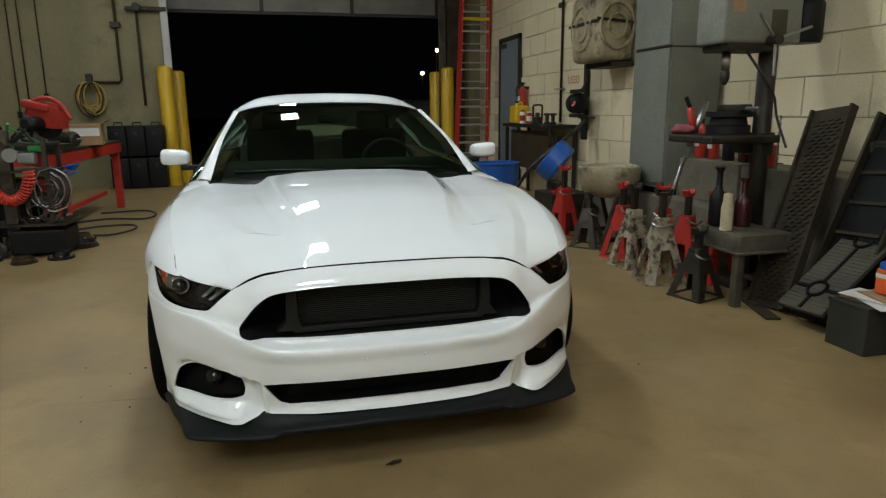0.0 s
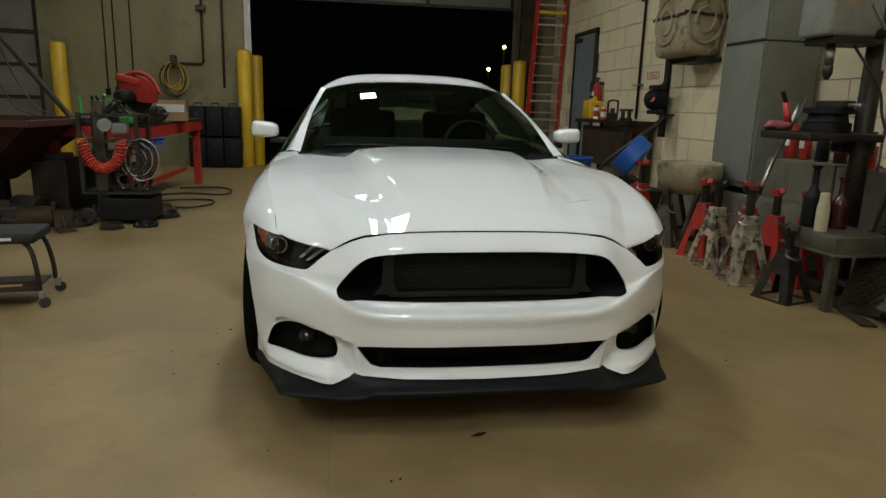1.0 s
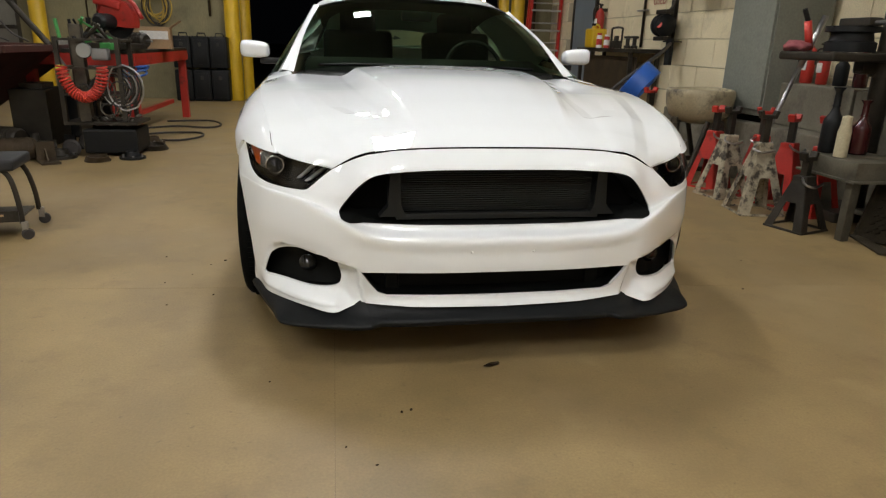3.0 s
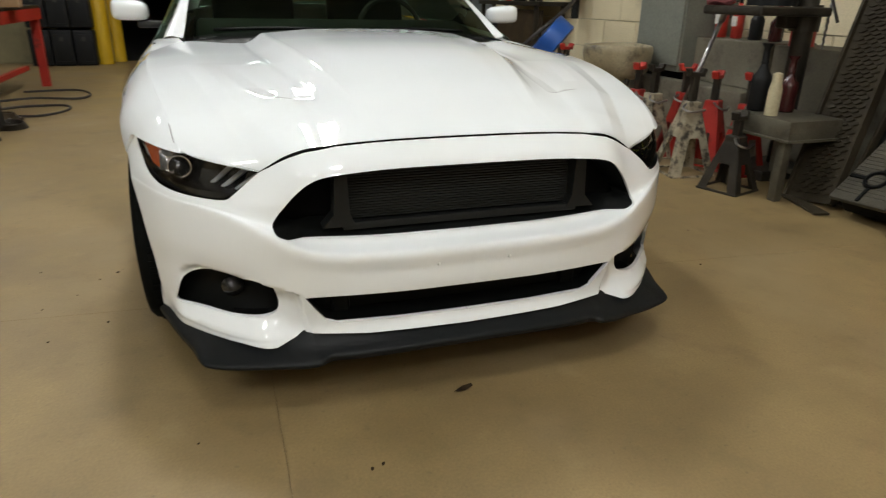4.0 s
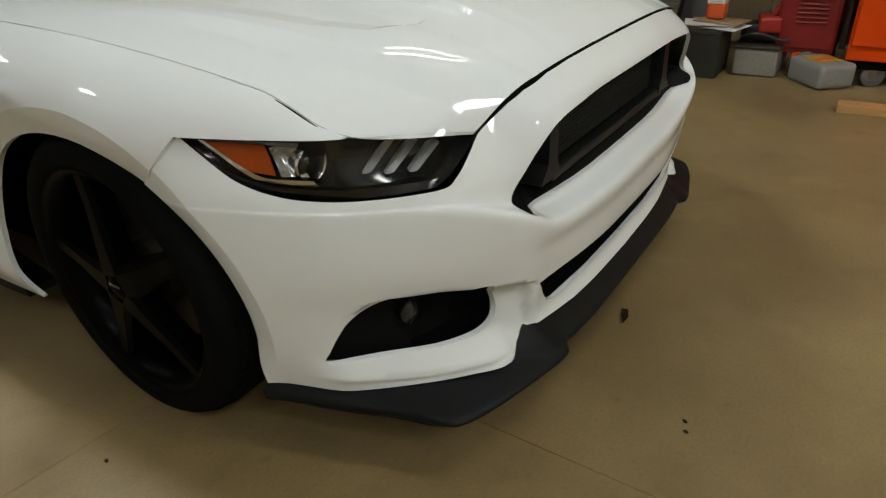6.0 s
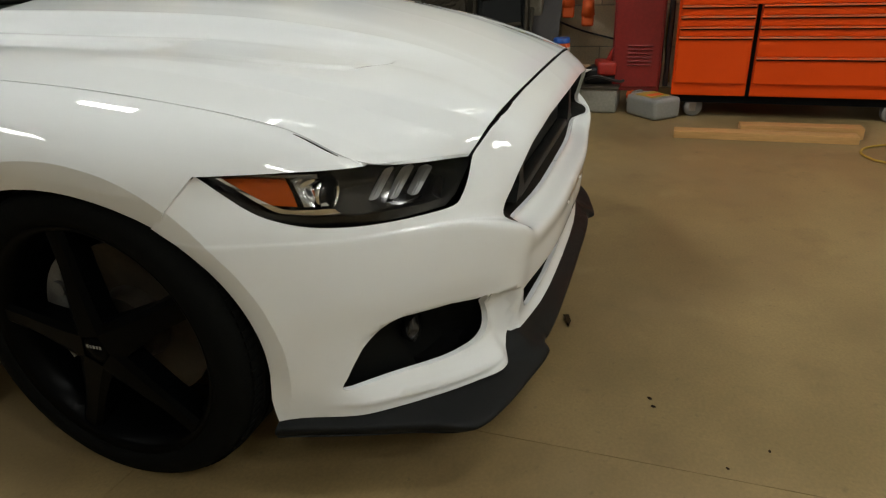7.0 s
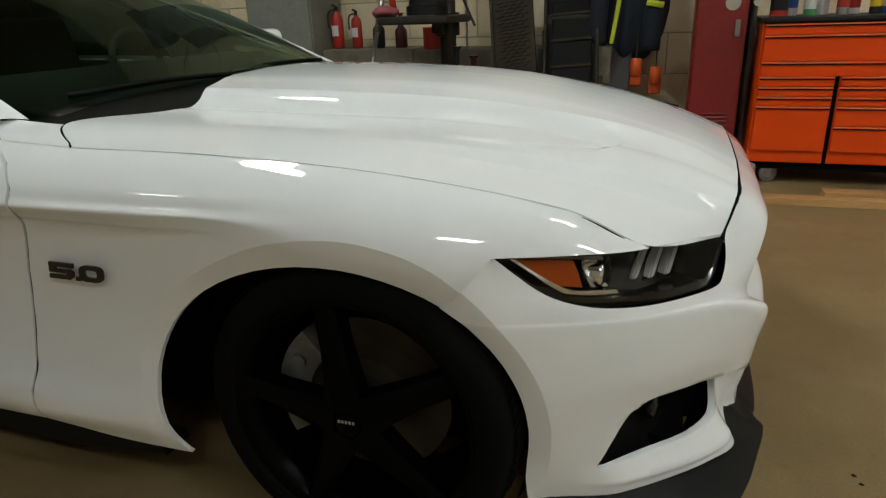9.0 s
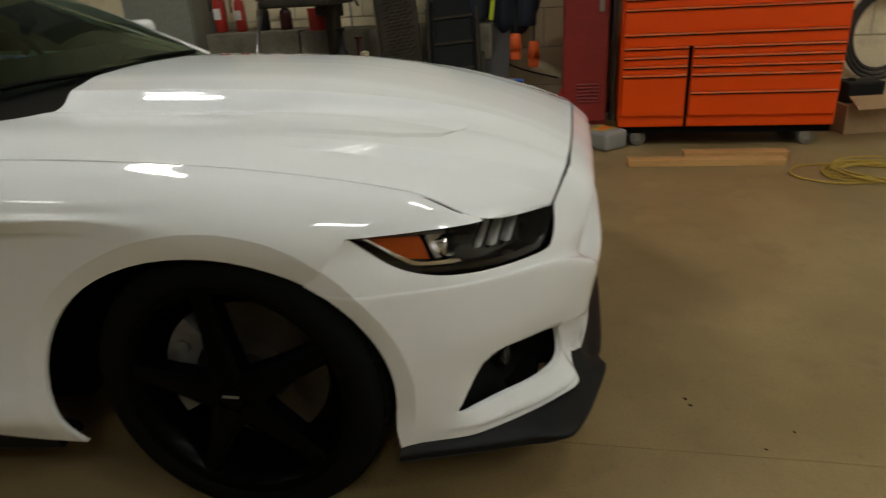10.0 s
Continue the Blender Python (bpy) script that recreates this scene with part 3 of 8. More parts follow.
    return link_mesh(name, P, F, material, parent, label, True, N)


# front bumper cover: guide lines round the nose at eight heights, from the middle to the wheel opening
NOSE = [
    [(0, -0.730, 0.750), (-0.22, -0.728, 0.748), (-0.42, -0.720, 0.733), (-0.53, -0.692, 0.690), (-0.64, -0.62, 0.700), (-0.76, -0.48, 0.705), (-0.862, -0.31, 0.715), (-0.905, -0.19, 0.72)],
    [(0, -0.815, 0.690), (-0.22, -0.812, 0.688), (-0.42, -0.800, 0.674), (-0.53, -0.730, 0.645), (-0.64, -0.655, 0.655), (-0.765, -0.50, 0.655), (-0.872, -0.32, 0.665), (-0.922, -0.19, 0.67)],
]
NOSE += [[(0, -0.825, 0.600), (-0.22, -0.822, 0.600), (-0.42, -0.805, 0.600), (-0.535, -0.750, 0.600), (-0.65, -0.674, 0.605), (-0.78, -0.523, 0.61), (-0.880, -0.336, 0.62), (-0.926, -0.20, 0.625)]]
NOSE += [[(0, -0.792, 0.496), (-0.22, -0.789, 0.496), (-0.42, -0.768, 0.502), (-0.53, -0.758, 0.545), (-0.65, -0.688, 0.580), (-0.785, -0.533, 0.586), (-0.884, -0.341, 0.595), (-0.926, -0.215, 0.60)]]
NOSE += [[(0, -0.846, 0.464), (-0.22, -0.842, 0.464), (-0.42, -0.820, 0.473), (-0.536, -0.794, 0.522), (-0.655, -0.699, 0.560), (-0.788, -0.539, 0.564), (-0.885, -0.349, 0.570), (-0.924, -0.235, 0.575)]]
NOSE += [[(0, -0.843, 0.410), (-0.22, -0.838, 0.410), (-0.42, -0.813, 0.418), (-0.538, -0.782, 0.440), (-0.66, -0.688, 0.455), (-0.790, -0.544, 0.46), (-0.880, -0.37, 0.455), (-0.908, -0.29, 0.455)]]
NOSE += [[(0, -0.837, 0.345), (-0.22, -0.832, 0.345), (-0.42, -0.803, 0.347), (-0.540, -0.768, 0.362), (-0.665, -0.66, 0.370), (-0.787, -0.528, 0.370), (-0.868, -0.385, 0.36), (-0.895, -0.32, 0.36)]]
NOSE += [[(0, -0.806, 0.262), (-0.22, -0.803, 0.262), (-0.42, -0.785, 0.258), (-0.55, -0.748, 0.255), (-0.665, -0.665, 0.260), (-0.787, -0.518, 0.270), (-0.855, -0.39, 0.27), (-0.875, -0.345, 0.27)]]
NOSE += [[(0, -0.820, 0.212), (-0.22, -0.817, 0.212), (-0.42, -0.797, 0.206), (-0.55, -0.760, 0.200), (-0.67, -0.655, 0.195), (-0.787, -0.505, 0.192), (-0.84, -0.39, 0.19), (-0.855, -0.365, 0.19)]]
BACK = (0.026, 0.025, 0.020, 0.008)   # the middle of the nose stands a little further back below the hood's edge
NOSE = [NOSE[0]] + [[(x, y + (BACK[k] if k < 4 else 0), z) for k, (x, y, z) in enumerate(row)] for row in NOSE[1:]]
BROW = [(0.46, 0.356), (0.562, 0.383), (0.66, 0.400), (0.74, 0.402), (0.785, 0.380), (0.808, 0.325), (0.822, 0.28), (0.838, 0.235)]

BLADE = [(0.522, 0.3724)] + BROW[1:4]


def fog_recess(p):
    """The hollow under the brow over each fog lamp, running out to nothing at the chin."""
    h, z = -p[..., 0], p[..., 2]
    zb = np.interp(h, [b[0] for b in BROW], [b[1] for b in BROW])
    soft = np.interp(h, [0.47, 0.50, 0.73, 0.79], [0.02, 0.009, 0.012, 0.05])
    ease = lambda a: np.clip(a, 0, 1) ** 2 * (3 - 2 * np.clip(a, 0, 1))
    k = ease((zb - z) / soft) * np.clip((z - 0.205) / np.maximum(zb - 0.205, 0.01), 0, 1) * ease((h - 0.460) / 0.07) * ease((0.812 - h) / 0.09)
    q = p.copy()
    q[..., 0] += 0.014 * k
    hs = np.interp(z, [0.207, 0.352], [0.442, 0.474])
    step = ease((h - hs) / 0.022) * (1 - ease((h - hs - 0.03) / 0.12)) * ease((0.358 - z) / 0.02)
    q[..., 1] += 0.022 * step
    q[..., 1] += np.interp(h, [0.46, 0.52, 0.60, 0.70], [0.036, 0.044, 0.040, 0.036]) * k
    ledge = np.interp(z, [0.214, 0.224, 0.268], [0.8, 1, 0]) * ease((h - 0.500) / 0.05) * ease((0.835 - h) / 0.06)
    q[..., 0] -= 0.012 * ledge
    q[..., 1] -= 0.018 * ledge
    return q


nose = Sheet(NOSE, fog_recess)

def arc(c, a0, a1, n=18):
    pts = []
    for k in range(n + 1):
        co, si = math.cos(radians(a0 + (a1 - a0) * k / n)), math.sin(radians(a0 + (a1 - a0) * k / n))
        f = 1.0 if co > 0 or si < 0 else (abs(co) ** 2.06 + abs(si) ** 2.06) ** (-1 / 2.06)   # the front upper quarter is squarer
        pts.append((c[0] + (c[4] if co > 0 else c[2]) * co * f, c[1] + c[3] * si * f))
    return pts


HEADLIGHT = [(-0.552, 0.674), (-0.590, 0.645), (-0.620, 0.619), (-0.642, 0.604), (-0.690, 0.600), (-0.745, 0.599), (-0.785, 0.602), (-0.818, 0.611), (-0.843, 0.633), (-0.858, 0.672), (-0.8715, 0.7150)]
outline = [(0, 0.748), (-0.15, 0.747), (-0.25, 0.745), (-0.36, 0.738), (-0.44, 0.725), (-0.49, 0.707), (-0.53, 0.685)] + [tuple(q) for q in spline(HEADLIGHT, 40)]
opening = np.array(arc(ARCH, 125.6, 176, 8) + [(-0.360, 0.29), (-0.358, 0.245), (-0.364, 0.192)])
outline += [(float(q[0]), float(q[2])) for q in nose.at(*nose.find(opening, [1, 2]).T)]
outline += [(-0.79, 0.195), (-0.70, 0.201), (-0.62, 0.203), (-0.565, 0.199), (-0.538, 0.200), (-0.50, 0.214), (-0.456, 0.232), (-0.42, 0.229), (-0.3, 0.220), (0, 0.215)]
GRILLE = [(0, 0.688), (-0.2, 0.687), (-0.33, 0.681), (-0.40, 0.673), (-0.44, 0.658), (-0.475, 0.628), (-0.508, 0.588), (-0.530, 0.556), (-0.533, 0.540), (-0.518, 0.522), (-0.46, 0.506), (-0.3, 0.498), (0, 0.496)]
INTAKE = [(0, 0.347), (-0.25, 0.347), (-0.40, 0.346), (-0.466, 0.345), (-0.44, 0.305), (-0.412, 0.270), (-0.38, 0.258), (-0.2, 0.254), (0, 0.253)]
FOG = [(-0.772, 0.352), (-0.735, 0.374), (-0.66, 0.388), (-0.575, 0.389), (-0.548, 0.342), (-0.540, 0.305), (-0.558, 0.280), (-0.635, 0.268), (-0.71, 0.266), (-0.77, 0.262), (-0.803, 0.259), (-0.799, 0.286), (-0.789, 0.320)]
def band_edge(sheet, base, axes, vs):
    """The line on a sheet at which the wheel band begins, in the two axes named."""
    pts = []
    u = np.linspace(0, sheet.c.shape[1] - 1, 600)
    for v in vs:
        P = sheet.at(u, np.full(600, v))
        r = in_band(P, base)
        k = np.nonzero(~r[:-1] & r[1:])[0]
        if len(k):
            pts.append(tuple(P[k[0]][list(axes)]))
    return pts


GRILLE = [tuple(q) for q in spline(GRILLE, 44)]
FOG = [tuple(q) for q in spline(FOG, 48, True)]
bumper = skin("bumper_cover", nose, outline, [GRILLE, INTAKE, FOG], [0, 2], (0, -1, 0), car, rims=[(1, [(0, 0.006, 0.0), (0, 0.016, 0.0)]), (2, [(0, 0.006, 0), (0, 0.016, 0)]), (3, [(0.003, 0.014, 0)])], step=0.012, label="glossy white front bumper cover", creases=[[(-0.446, 0.225), (-0.474, 0.352)], [(-0.468, 0.225), (-0.496, 0.352)], [(-0.54, 0.224), (-0.66, 0.224), (-0.80, 0.224)], [(-a, b) for a, b in BLADE], [(-a, b - 0.009) for a, b in BLADE], band_edge(nose, ARCH, (0, 2), np.linspace(1.0, 7.0, 40))], warp=arch_lip, band=True)
for s in (-1, 1):
    b = bmesh.new()
    spot = nose.at(*nose.find(np.array([(-0.105, 0.42)]), [0, 2]).T)[0]
    bmesh.ops.create_uvsphere(b, u_segments=10, v_segments=6, radius=0.006, matrix=Matrix.Translation((s * 0.105, spot[1] + 0.003, 0.42)))
    part("plate_screw_plug", b, M_PAINT, bumper, smooth=True)

# hood: guide lines across, from the nose to the windscreen; a raised middle with a step at its rear
HOOD = [[(0, -0.728, 0.754), (-0.2, -0.727, 0.752), (-0.30, -0.724, 0.748), (-0.34, -0.722, 0.745), (-0.44, -0.715, 0.732), (-0.505, -0.700, 0.706), (-0.553, -0.683, 0.676)]]
HOOD += [[(0, -0.60, 0.812), (-0.2, -0.597, 0.809), (-0.27, -0.594, 0.805), (-0.33, -0.59, 0.797), (-0.46, -0.580, 0.781), (-0.62, -0.566, 0.740), (-0.730, -0.553, 0.705)]]
HOOD += [[(0, -0.40, 0.874), (-0.2, -0.40, 0.870), (-0.300, -0.40, 0.862), (-0.350, -0.40, 0.839), (-0.48, -0.40, 0.829), (-0.65, -0.40, 0.802), (-0.772, -0.40, 0.777)]]
HOOD += [[(0, -0.1, 0.932), (-0.22, -0.1, 0.927), (-0.356, -0.1, 0.911), (-0.415, -0.1, 0.876), (-0.52, -0.1, 0.867), (-0.69, -0.1, 0.858), (-0.825, -0.1, 0.837)]]
HOOD += [[(0, 0.25, 0.953), (-0.24, 0.25, 0.949), (-0.402, 0.25, 0.934), (-0.460, 0.25, 0.892), (-0.56, 0.25, 0.886), (-0.715, 0.25, 0.886), (-0.862, 0.25, 0.868)]]
HOOD += [[(0, 0.69, 0.960), (-0.25, 0.655, 0.957), (-0.432, 0.598, 0.944), (-0.490, 0.592, 0.904), (-0.575, 0.645, 0.901), (-0.745, 0.742, 0.901), (-0.870, 0.605, 0.873)]]


def sharpen(row):
    """Guide points crowded at the raised middle's edge and foot, to make both crisp."""
    p = [Vector(q) for q in row]
    crown = p[0].lerp(p[1], 0.5)
    crown.z = p[0].z - 0.25 * (p[0].z - p[1].z)
    top = [p[2].lerp(p[1], f) for f in (0.50, 0.24, 0.10, 0.035)]
    side = [p[2].lerp(p[3], f) for f in (0.07, 0.28, 0.70)]
    foot = [p[3].lerp(p[4], f) for f in (0.14, 0.45)]
    return [tuple(q) for q in [p[0], crown, p[1], *top, *side, *foot, *p[4:]]]


HOOD = [sharpen(row) for row in HOOD]
HOOD_RIM = len(HOOD[0]) - 1.0


def hood_vent(p):
    """A shallow ramp pressed into the hood on each side of the raised middle."""
    q = p.copy()
    x, y = p[..., 0], p[..., 1]
    side = np.interp(y, [-0.47, -0.42, -0.32, -0.01], [-0.43, -0.508, -0.562, -0.64])   # its outer edge
    front = np.interp(x, [-0.52, -0.40], [-0.418, -0.472])
    k = np.clip((y - front) / 0.007, 0, 1) * np.clip((x - side) / 0.05, 0, 1) * np.clip(1 - (y - front) / 0.42, 0, 1) * np.clip((-0.37 - x) / 0.05, 0, 1)
    q[..., 2] -= 0.007 * k
    # a soft facet that runs back from each corner of the nose
    line = np.interp(y, [-0.70, -0.56, -0.40, 0.05], [-0.492, -0.545, -0.60, -0.69])
    q[..., 2] += 0.0065 * np.interp(line - x, [-0.16, -0.008, 0.045, 0.15], [0, 1, -1, 0]) * np.interp(y, [-0.71, -0.60, -0.3, 0.05], [0.3, 1, 0.8, 0])
    return q


hood_sheet = Sheet(HOOD, hood_vent)


def grid_skin(name, sheet, nu, nv, parent, material=M_PAINT, label="", up=(0, 0, 1), mirror=True, drop=0.0, apart=False):
    """A whole sheet as a panel; drop: how far its outer edges turn down."""
    R, C = sheet.c.shape[:2]
    U, V = np.meshgrid(np.linspace(0, C - 1, nu), np.linspace(0, R - 1, nv))
    P, N = sheet.at(U.ravel(), V.ravel()), sheet.normal(U.ravel(), V.ravel())
    N = N * np.sign((N @ np.array(up)).mean())
    F = []
    for j in range(nv - 1):
        for i in range(nu - 1):
            a = j * nu + i
            F += [[a, a + 1, a + nu + 1], [a, a + nu + 1, a + nu]]
    F = np.array(F)
    if drop:
        edge = [*range(0, nu)] + [j * nu + nu - 1 for j in range(1, nv)] + [(nv - 1) * nu + i for i in range(nu - 2, -1, -1)]
        E = P[edge].copy()
        low = E + np.array((0, 0, -drop))
        o, n = len(P), len(edge)
        P = np.concatenate([P, E, low])
        out = E - np.array((0, E[:, 1].mean(), 0))
        out[:, 2] = 0
        out /= np.maximum(np.linalg.norm(out, axis=1, keepdims=True), 1e-6)
        N = np.concatenate([N, out, out])
        F = np.concatenate([F, [[o + k, o + k + 1, o + n + k + 1] for k in range(n - 1)], [[o + k, o + n + k + 1, o + n + k] for k in range(n - 1)]])
    fn = np.cross(P[F[:, 1]] - P[F[:, 0]], P[F[:, 2]] - P[F[:, 0]])
    bad = (fn * N[F[:, 0]]).sum(1) < 0
    F[bad] = F[bad][:, ::-1]
    if apart:
        fl = np.array((-1, 1, 1))
        link_mesh(name, P * fl, F[:, ::-1], material, parent, label, True, N * fl)
    elif mirror:
        P, F, N = both_sides(P, F, N)
    return link_mesh(name, P, F, material, parent, label, True, N)


hood = grid_skin("hood", hood_sheet, 281, 200, car, label="white hood with a raised centre", drop=0.0015)


# sides: guide lines down the flank at stations along the car
def flank(y, hs, zs, top, belt, low, hip=0.0, zc=0.765):
    """One station of the flank: the upper seam, the shoulder, the crease, the door's hollow and the sill."""
    d, w = zs - zc, top - hs
    foot = [(-belt, y, zc - 0.065), (-belt - hip, y, 0.52), (-low, y, 0.34), (-low, y, 0.25), (-(low - 0.04), y, 0.15)]
    if y < 0.1:   # over the wheel the flank is round, with no crease
        s0, c0, deep = math.sin(radians(24)), math.cos(radians(24)), d + 0.065
        round_off = [(-(hs + (belt - hs) * (math.sin(radians(a)) - s0) / (1 - s0)), y, zs - deep * (c0 - math.cos(radians(a))) / c0) for a in (24, 37, 49, 60, 70, 80, 90)]
        return round_off + [(-belt - 0.3 * hip, y, 0.5 * (zc - 0.065) + 0.27)] + foot[1:]
    return [(-hs, y, zs), (-(hs + 0.40 * w), y, zs - 0.26 * d), (-(hs + 0.76 * w), y, zs - 0.60 * d), (-(top - 0.10 * w), y, zc + 0.16 * d), (-top, y, zc + 0.004), (-(0.90 * top + 0.10 * belt), y, zc - 0.006), (-(0.55 * top + 0.45 * belt), y, zc - 0.024)] + foot


hood_rim = hood_sheet.at(np.full(160, HOOD_RIM), np.linspace(1, 5, 160))
rim_x = lambda y: float(np.interp(y, hood_rim[:, 1], -hood_rim[:, 0])) - 0.0015
rim_z = lambda y: float(np.interp(y, hood_rim[:, 1], hood_rim[:, 2])) - 0.0006
SIDE = [flank(-0.56, 0.733, 0.703, 0.775, 0.800, 0.80, 0, 0.665), flank(-0.42, rim_x(-0.42), rim_z(-0.42), 0.818, 0.850, 0.86, 0, 0.702), flank(-0.296, rim_x(-0.296), rim_z(-0.296), 0.868, 0.895, 0.90, 0, 0.714)]
SIDE += [flank(-0.15, rim_x(-0.15), rim_z(-0.15), 0.908, 0.934, 0.93, 0, 0.735), flank(0.0, rim_x(0.0), rim_z(0.0), 0.930, 0.946, 0.945, 0, 0.752), flank(0.2, rim_x(0.2), rim_z(0.2), 0.947, 0.943, 0.945, 0.003, 0.764), flank(0.4, rim_x(0.4), rim_z(0.4), 0.957, 0.932, 0.942, 0.0)]
SIDE += [flank(0.6, rim_x(0.6), rim_z(0.6), 0.962, 0.930, 0.948, -0.004), flank(0.8, 0.877, 0.885, 0.965, 0.930, 0.952, -0.008), flank(1.2, 0.880, 0.900, 0.968, 0.932, 0.954, -0.01), flank(1.9, 0.876, 0.925, 0.970, 0.938, 0.954, -0.008), flank(2.4, 0.880, 0.945, 0.972, 0.955, 0.950, 0.0), flank(2.72, 0.865, 0.955, 0.968, 0.960, 0.945, 0.0), flank(3.1, 0.82, 0.96, 0.945, 0.945, 0.92), flank(3.55, 0.74, 0.95, 0.86, 0.87, 0.85)]
def sill_flange(p):
    """The sill that stands out below the hollow of the door."""
    ease = lambda a: np.clip(a, 0, 1) ** 2 * (3 - 2 * np.clip(a, 0, 1))
    q = p.copy()
    q[..., 0] -= 0.024 * ease((p[..., 1] - 0.38) / 0.26) * ease((2.2 - p[..., 1]) / 0.2) * (ease((0.375 - p[..., 2]) / 0.065) - 0.6 * ease((0.275 - p[..., 2]) / 0.06))
    return q


side_sheet = Sheet(np.array(SIDE).transpose(1, 0, 2), lambda p: arch_lip(arch_lip(sill_flange(p)), (WHEELBASE, 0.335, 0.375, 0.36, 0.375)))


def seam_z(y):
    return np.interp(y, [s[0][1] for s in SIDE], [s[0][2] for s in SIDE])


DOOR_F = [(0.845, 0.886), (0.80, 0.880), (0.745, 0.845), (0.714, 0.80), (0.712, 0.745), (0.728, 0.69), (0.756, 0.606), (0.773, 0.52), (0.780, 0.40), (0.776, 0.236)]
CREASE = [(0.22, 0.7645), (0.30, 0.7645), (0.40, 0.765), (0.55, 0.765), (0.69, 0.765)]   # the line along the flank
arch_front = arc(ARCH, -24, 127, 24)
band_arc = []
for y, z in arc(ARCH, 20, 131, 46):
    w = 1 + float(band_width(np.array((0, y, z)), ARCH)[0])
    band_arc.append((ARCH[0] + (y - ARCH[0]) * w, ARCH[1] + (z - ARCH[1]) * w))
fender_edge = [(-0.552, 0.703)] + [(y, seam_z(y) - 0.0002) for y in (-0.5, -0.45, -0.42, -0.36, -0.296, -0.2, -0.1, 0, 0.1, 0.2, 0.3, 0.4, 0.5, 0.6, 0.7, 0.78)]
fender_edge += [(y - 0.004, z) for y, z in DOOR_F] + [(0.66, 0.218), (0.58, 0.205), (0.50, 0.193), (0.44, 0.187), (0.402, 0.186)] + arch_front + [(-0.300, 0.712), (-0.36, 0.711), (-0.45, 0.709)]
fender = skin("fender", side_sheet, fender_edge, [], [1, 2], (-1, 0, 0), car, step=0.014, scale=(0.16, 0.07), rims=[(0, [(0.012, 0, 0)])], label="white front fender with a flat wheel lip", apart=True, creases=[band_arc] + [[(y, z + d) for y, z in CREASE] for d in (0.012, 0.003, -0.007, -0.024)], band=True)
door_edge = [(y + 0.004, z) for y, z in DOOR_F[1:]] + [(1.3, 0.228), (1.93, 0.225), (1.97, 0.45), (1.98, 0.70), (1.93, 0.90), (1.90, 0.922), (1.2, 0.899), (0.86, 0.886)]
door = skin("door", side_sheet, door_edge, [], [1, 2], (-1, 0, 0), car, step=0.03, scale=(0.16, 0.07), rims=[(0, [(0.008, 0, 0.0), (0.03, 0, 0)])], label="white door panel", apart=True)
rear_arch = [(WHEELBASE + 0.375 * math.cos(radians(a)), 0.335 + 0.36 * math.sin(radians(a))) for a in range(208, -29, -8)]
quarter_edge = [(1.99, 0.45), (1.95, 0.225), (2.30, 0.20)] + rear_arch[1:-1] + [(3.1, 0.18), (3.54, 0.28), (3.54, 0.94), (3.1, 0.955), (2.4, 0.94), (1.95, 0.922), (1.99, 0.72)]
quarter = skin("rear_quarter", side_sheet, quarter_edge, [], [1, 2], (-1, 0, 0), car, step=0.035, scale=(0.16, 0.07), rims=[(0, [(0.03, 0, 0)])], label="white rear quarter panel", apart=True)

# roof, screens and tail
ROOF = [[(0, 0.82, 0.948), (-0.35, 0.825, 0.944), (-0.60, 0.84, 0.930), (-0.752, 0.855, 0.906)], [(0, 1.27, 1.198), (-0.33, 1.275, 1.186), (-0.56, 1.28, 1.155), (-0.702, 1.29, 1.114)], [(0, 1.71, 1.342), (-0.30, 1.72, 1.335), (-0.50, 1.735, 1.313), (-0.627, 1.785, 1.281)]]
screen = grid_skin("windscreen", Sheet(ROOF), 24, 24, car, M_GLASS, "dark tinted windscreen glass")
top_rows = [[(0, 1.71, 1.344), (-0.30, 1.72, 1.337), (-0.50, 1.735, 1.316), (-0.63, 1.785, 1.285), (-0.665, 1.85, 1.279)], [(0, 2.1, 1.416), (-0.30, 2.1, 1.408), (-0.49, 2.1, 1.384), (-0.60, 2.1, 1.340), (-0.655, 2.1, 1.303)], [(0, 2.55, 1.393), (-0.30, 2.55, 1.385), (-0.47, 2.55, 1.360), (-0.58, 2.55, 1.320), (-0.64, 2.55, 1.268)], [(0, 2.85, 1.345), (-0.30, 2.85, 1.338), (-0.46, 2.85, 1.315), (-0.56, 2.85, 1.268), (-0.62, 2.85, 1.194)]]
roof = grid_skin("roof", Sheet(top_rows), 30, 30, car, label="white roof panel")
grid_skin("headliner", Sheet(np.array(top_rows) + np.array((0, 0, -0.022))), 16, 16, car, M_DASH, "dark headliner")
REAR = [[(0, 2.85, 1.344), (-0.30, 2.85, 1.337), (-0.46, 2.85, 1.314), (-0.56, 2.85, 1.267)], [(0, 3.2, 1.194), (-0.34, 3.2, 1.182), (-0.52, 3.19, 1.160), (-0.63, 3.18, 1.114)], [(0, 3.45, 1.030), (-0.36, 3.45, 1.025), (-0.56, 3.42, 1.010), (-0.70, 3.38, 0.990)]]
grid_skin("rear_window", Sheet(REAR), 14, 14, car, M_GLASS, "dark rear window")
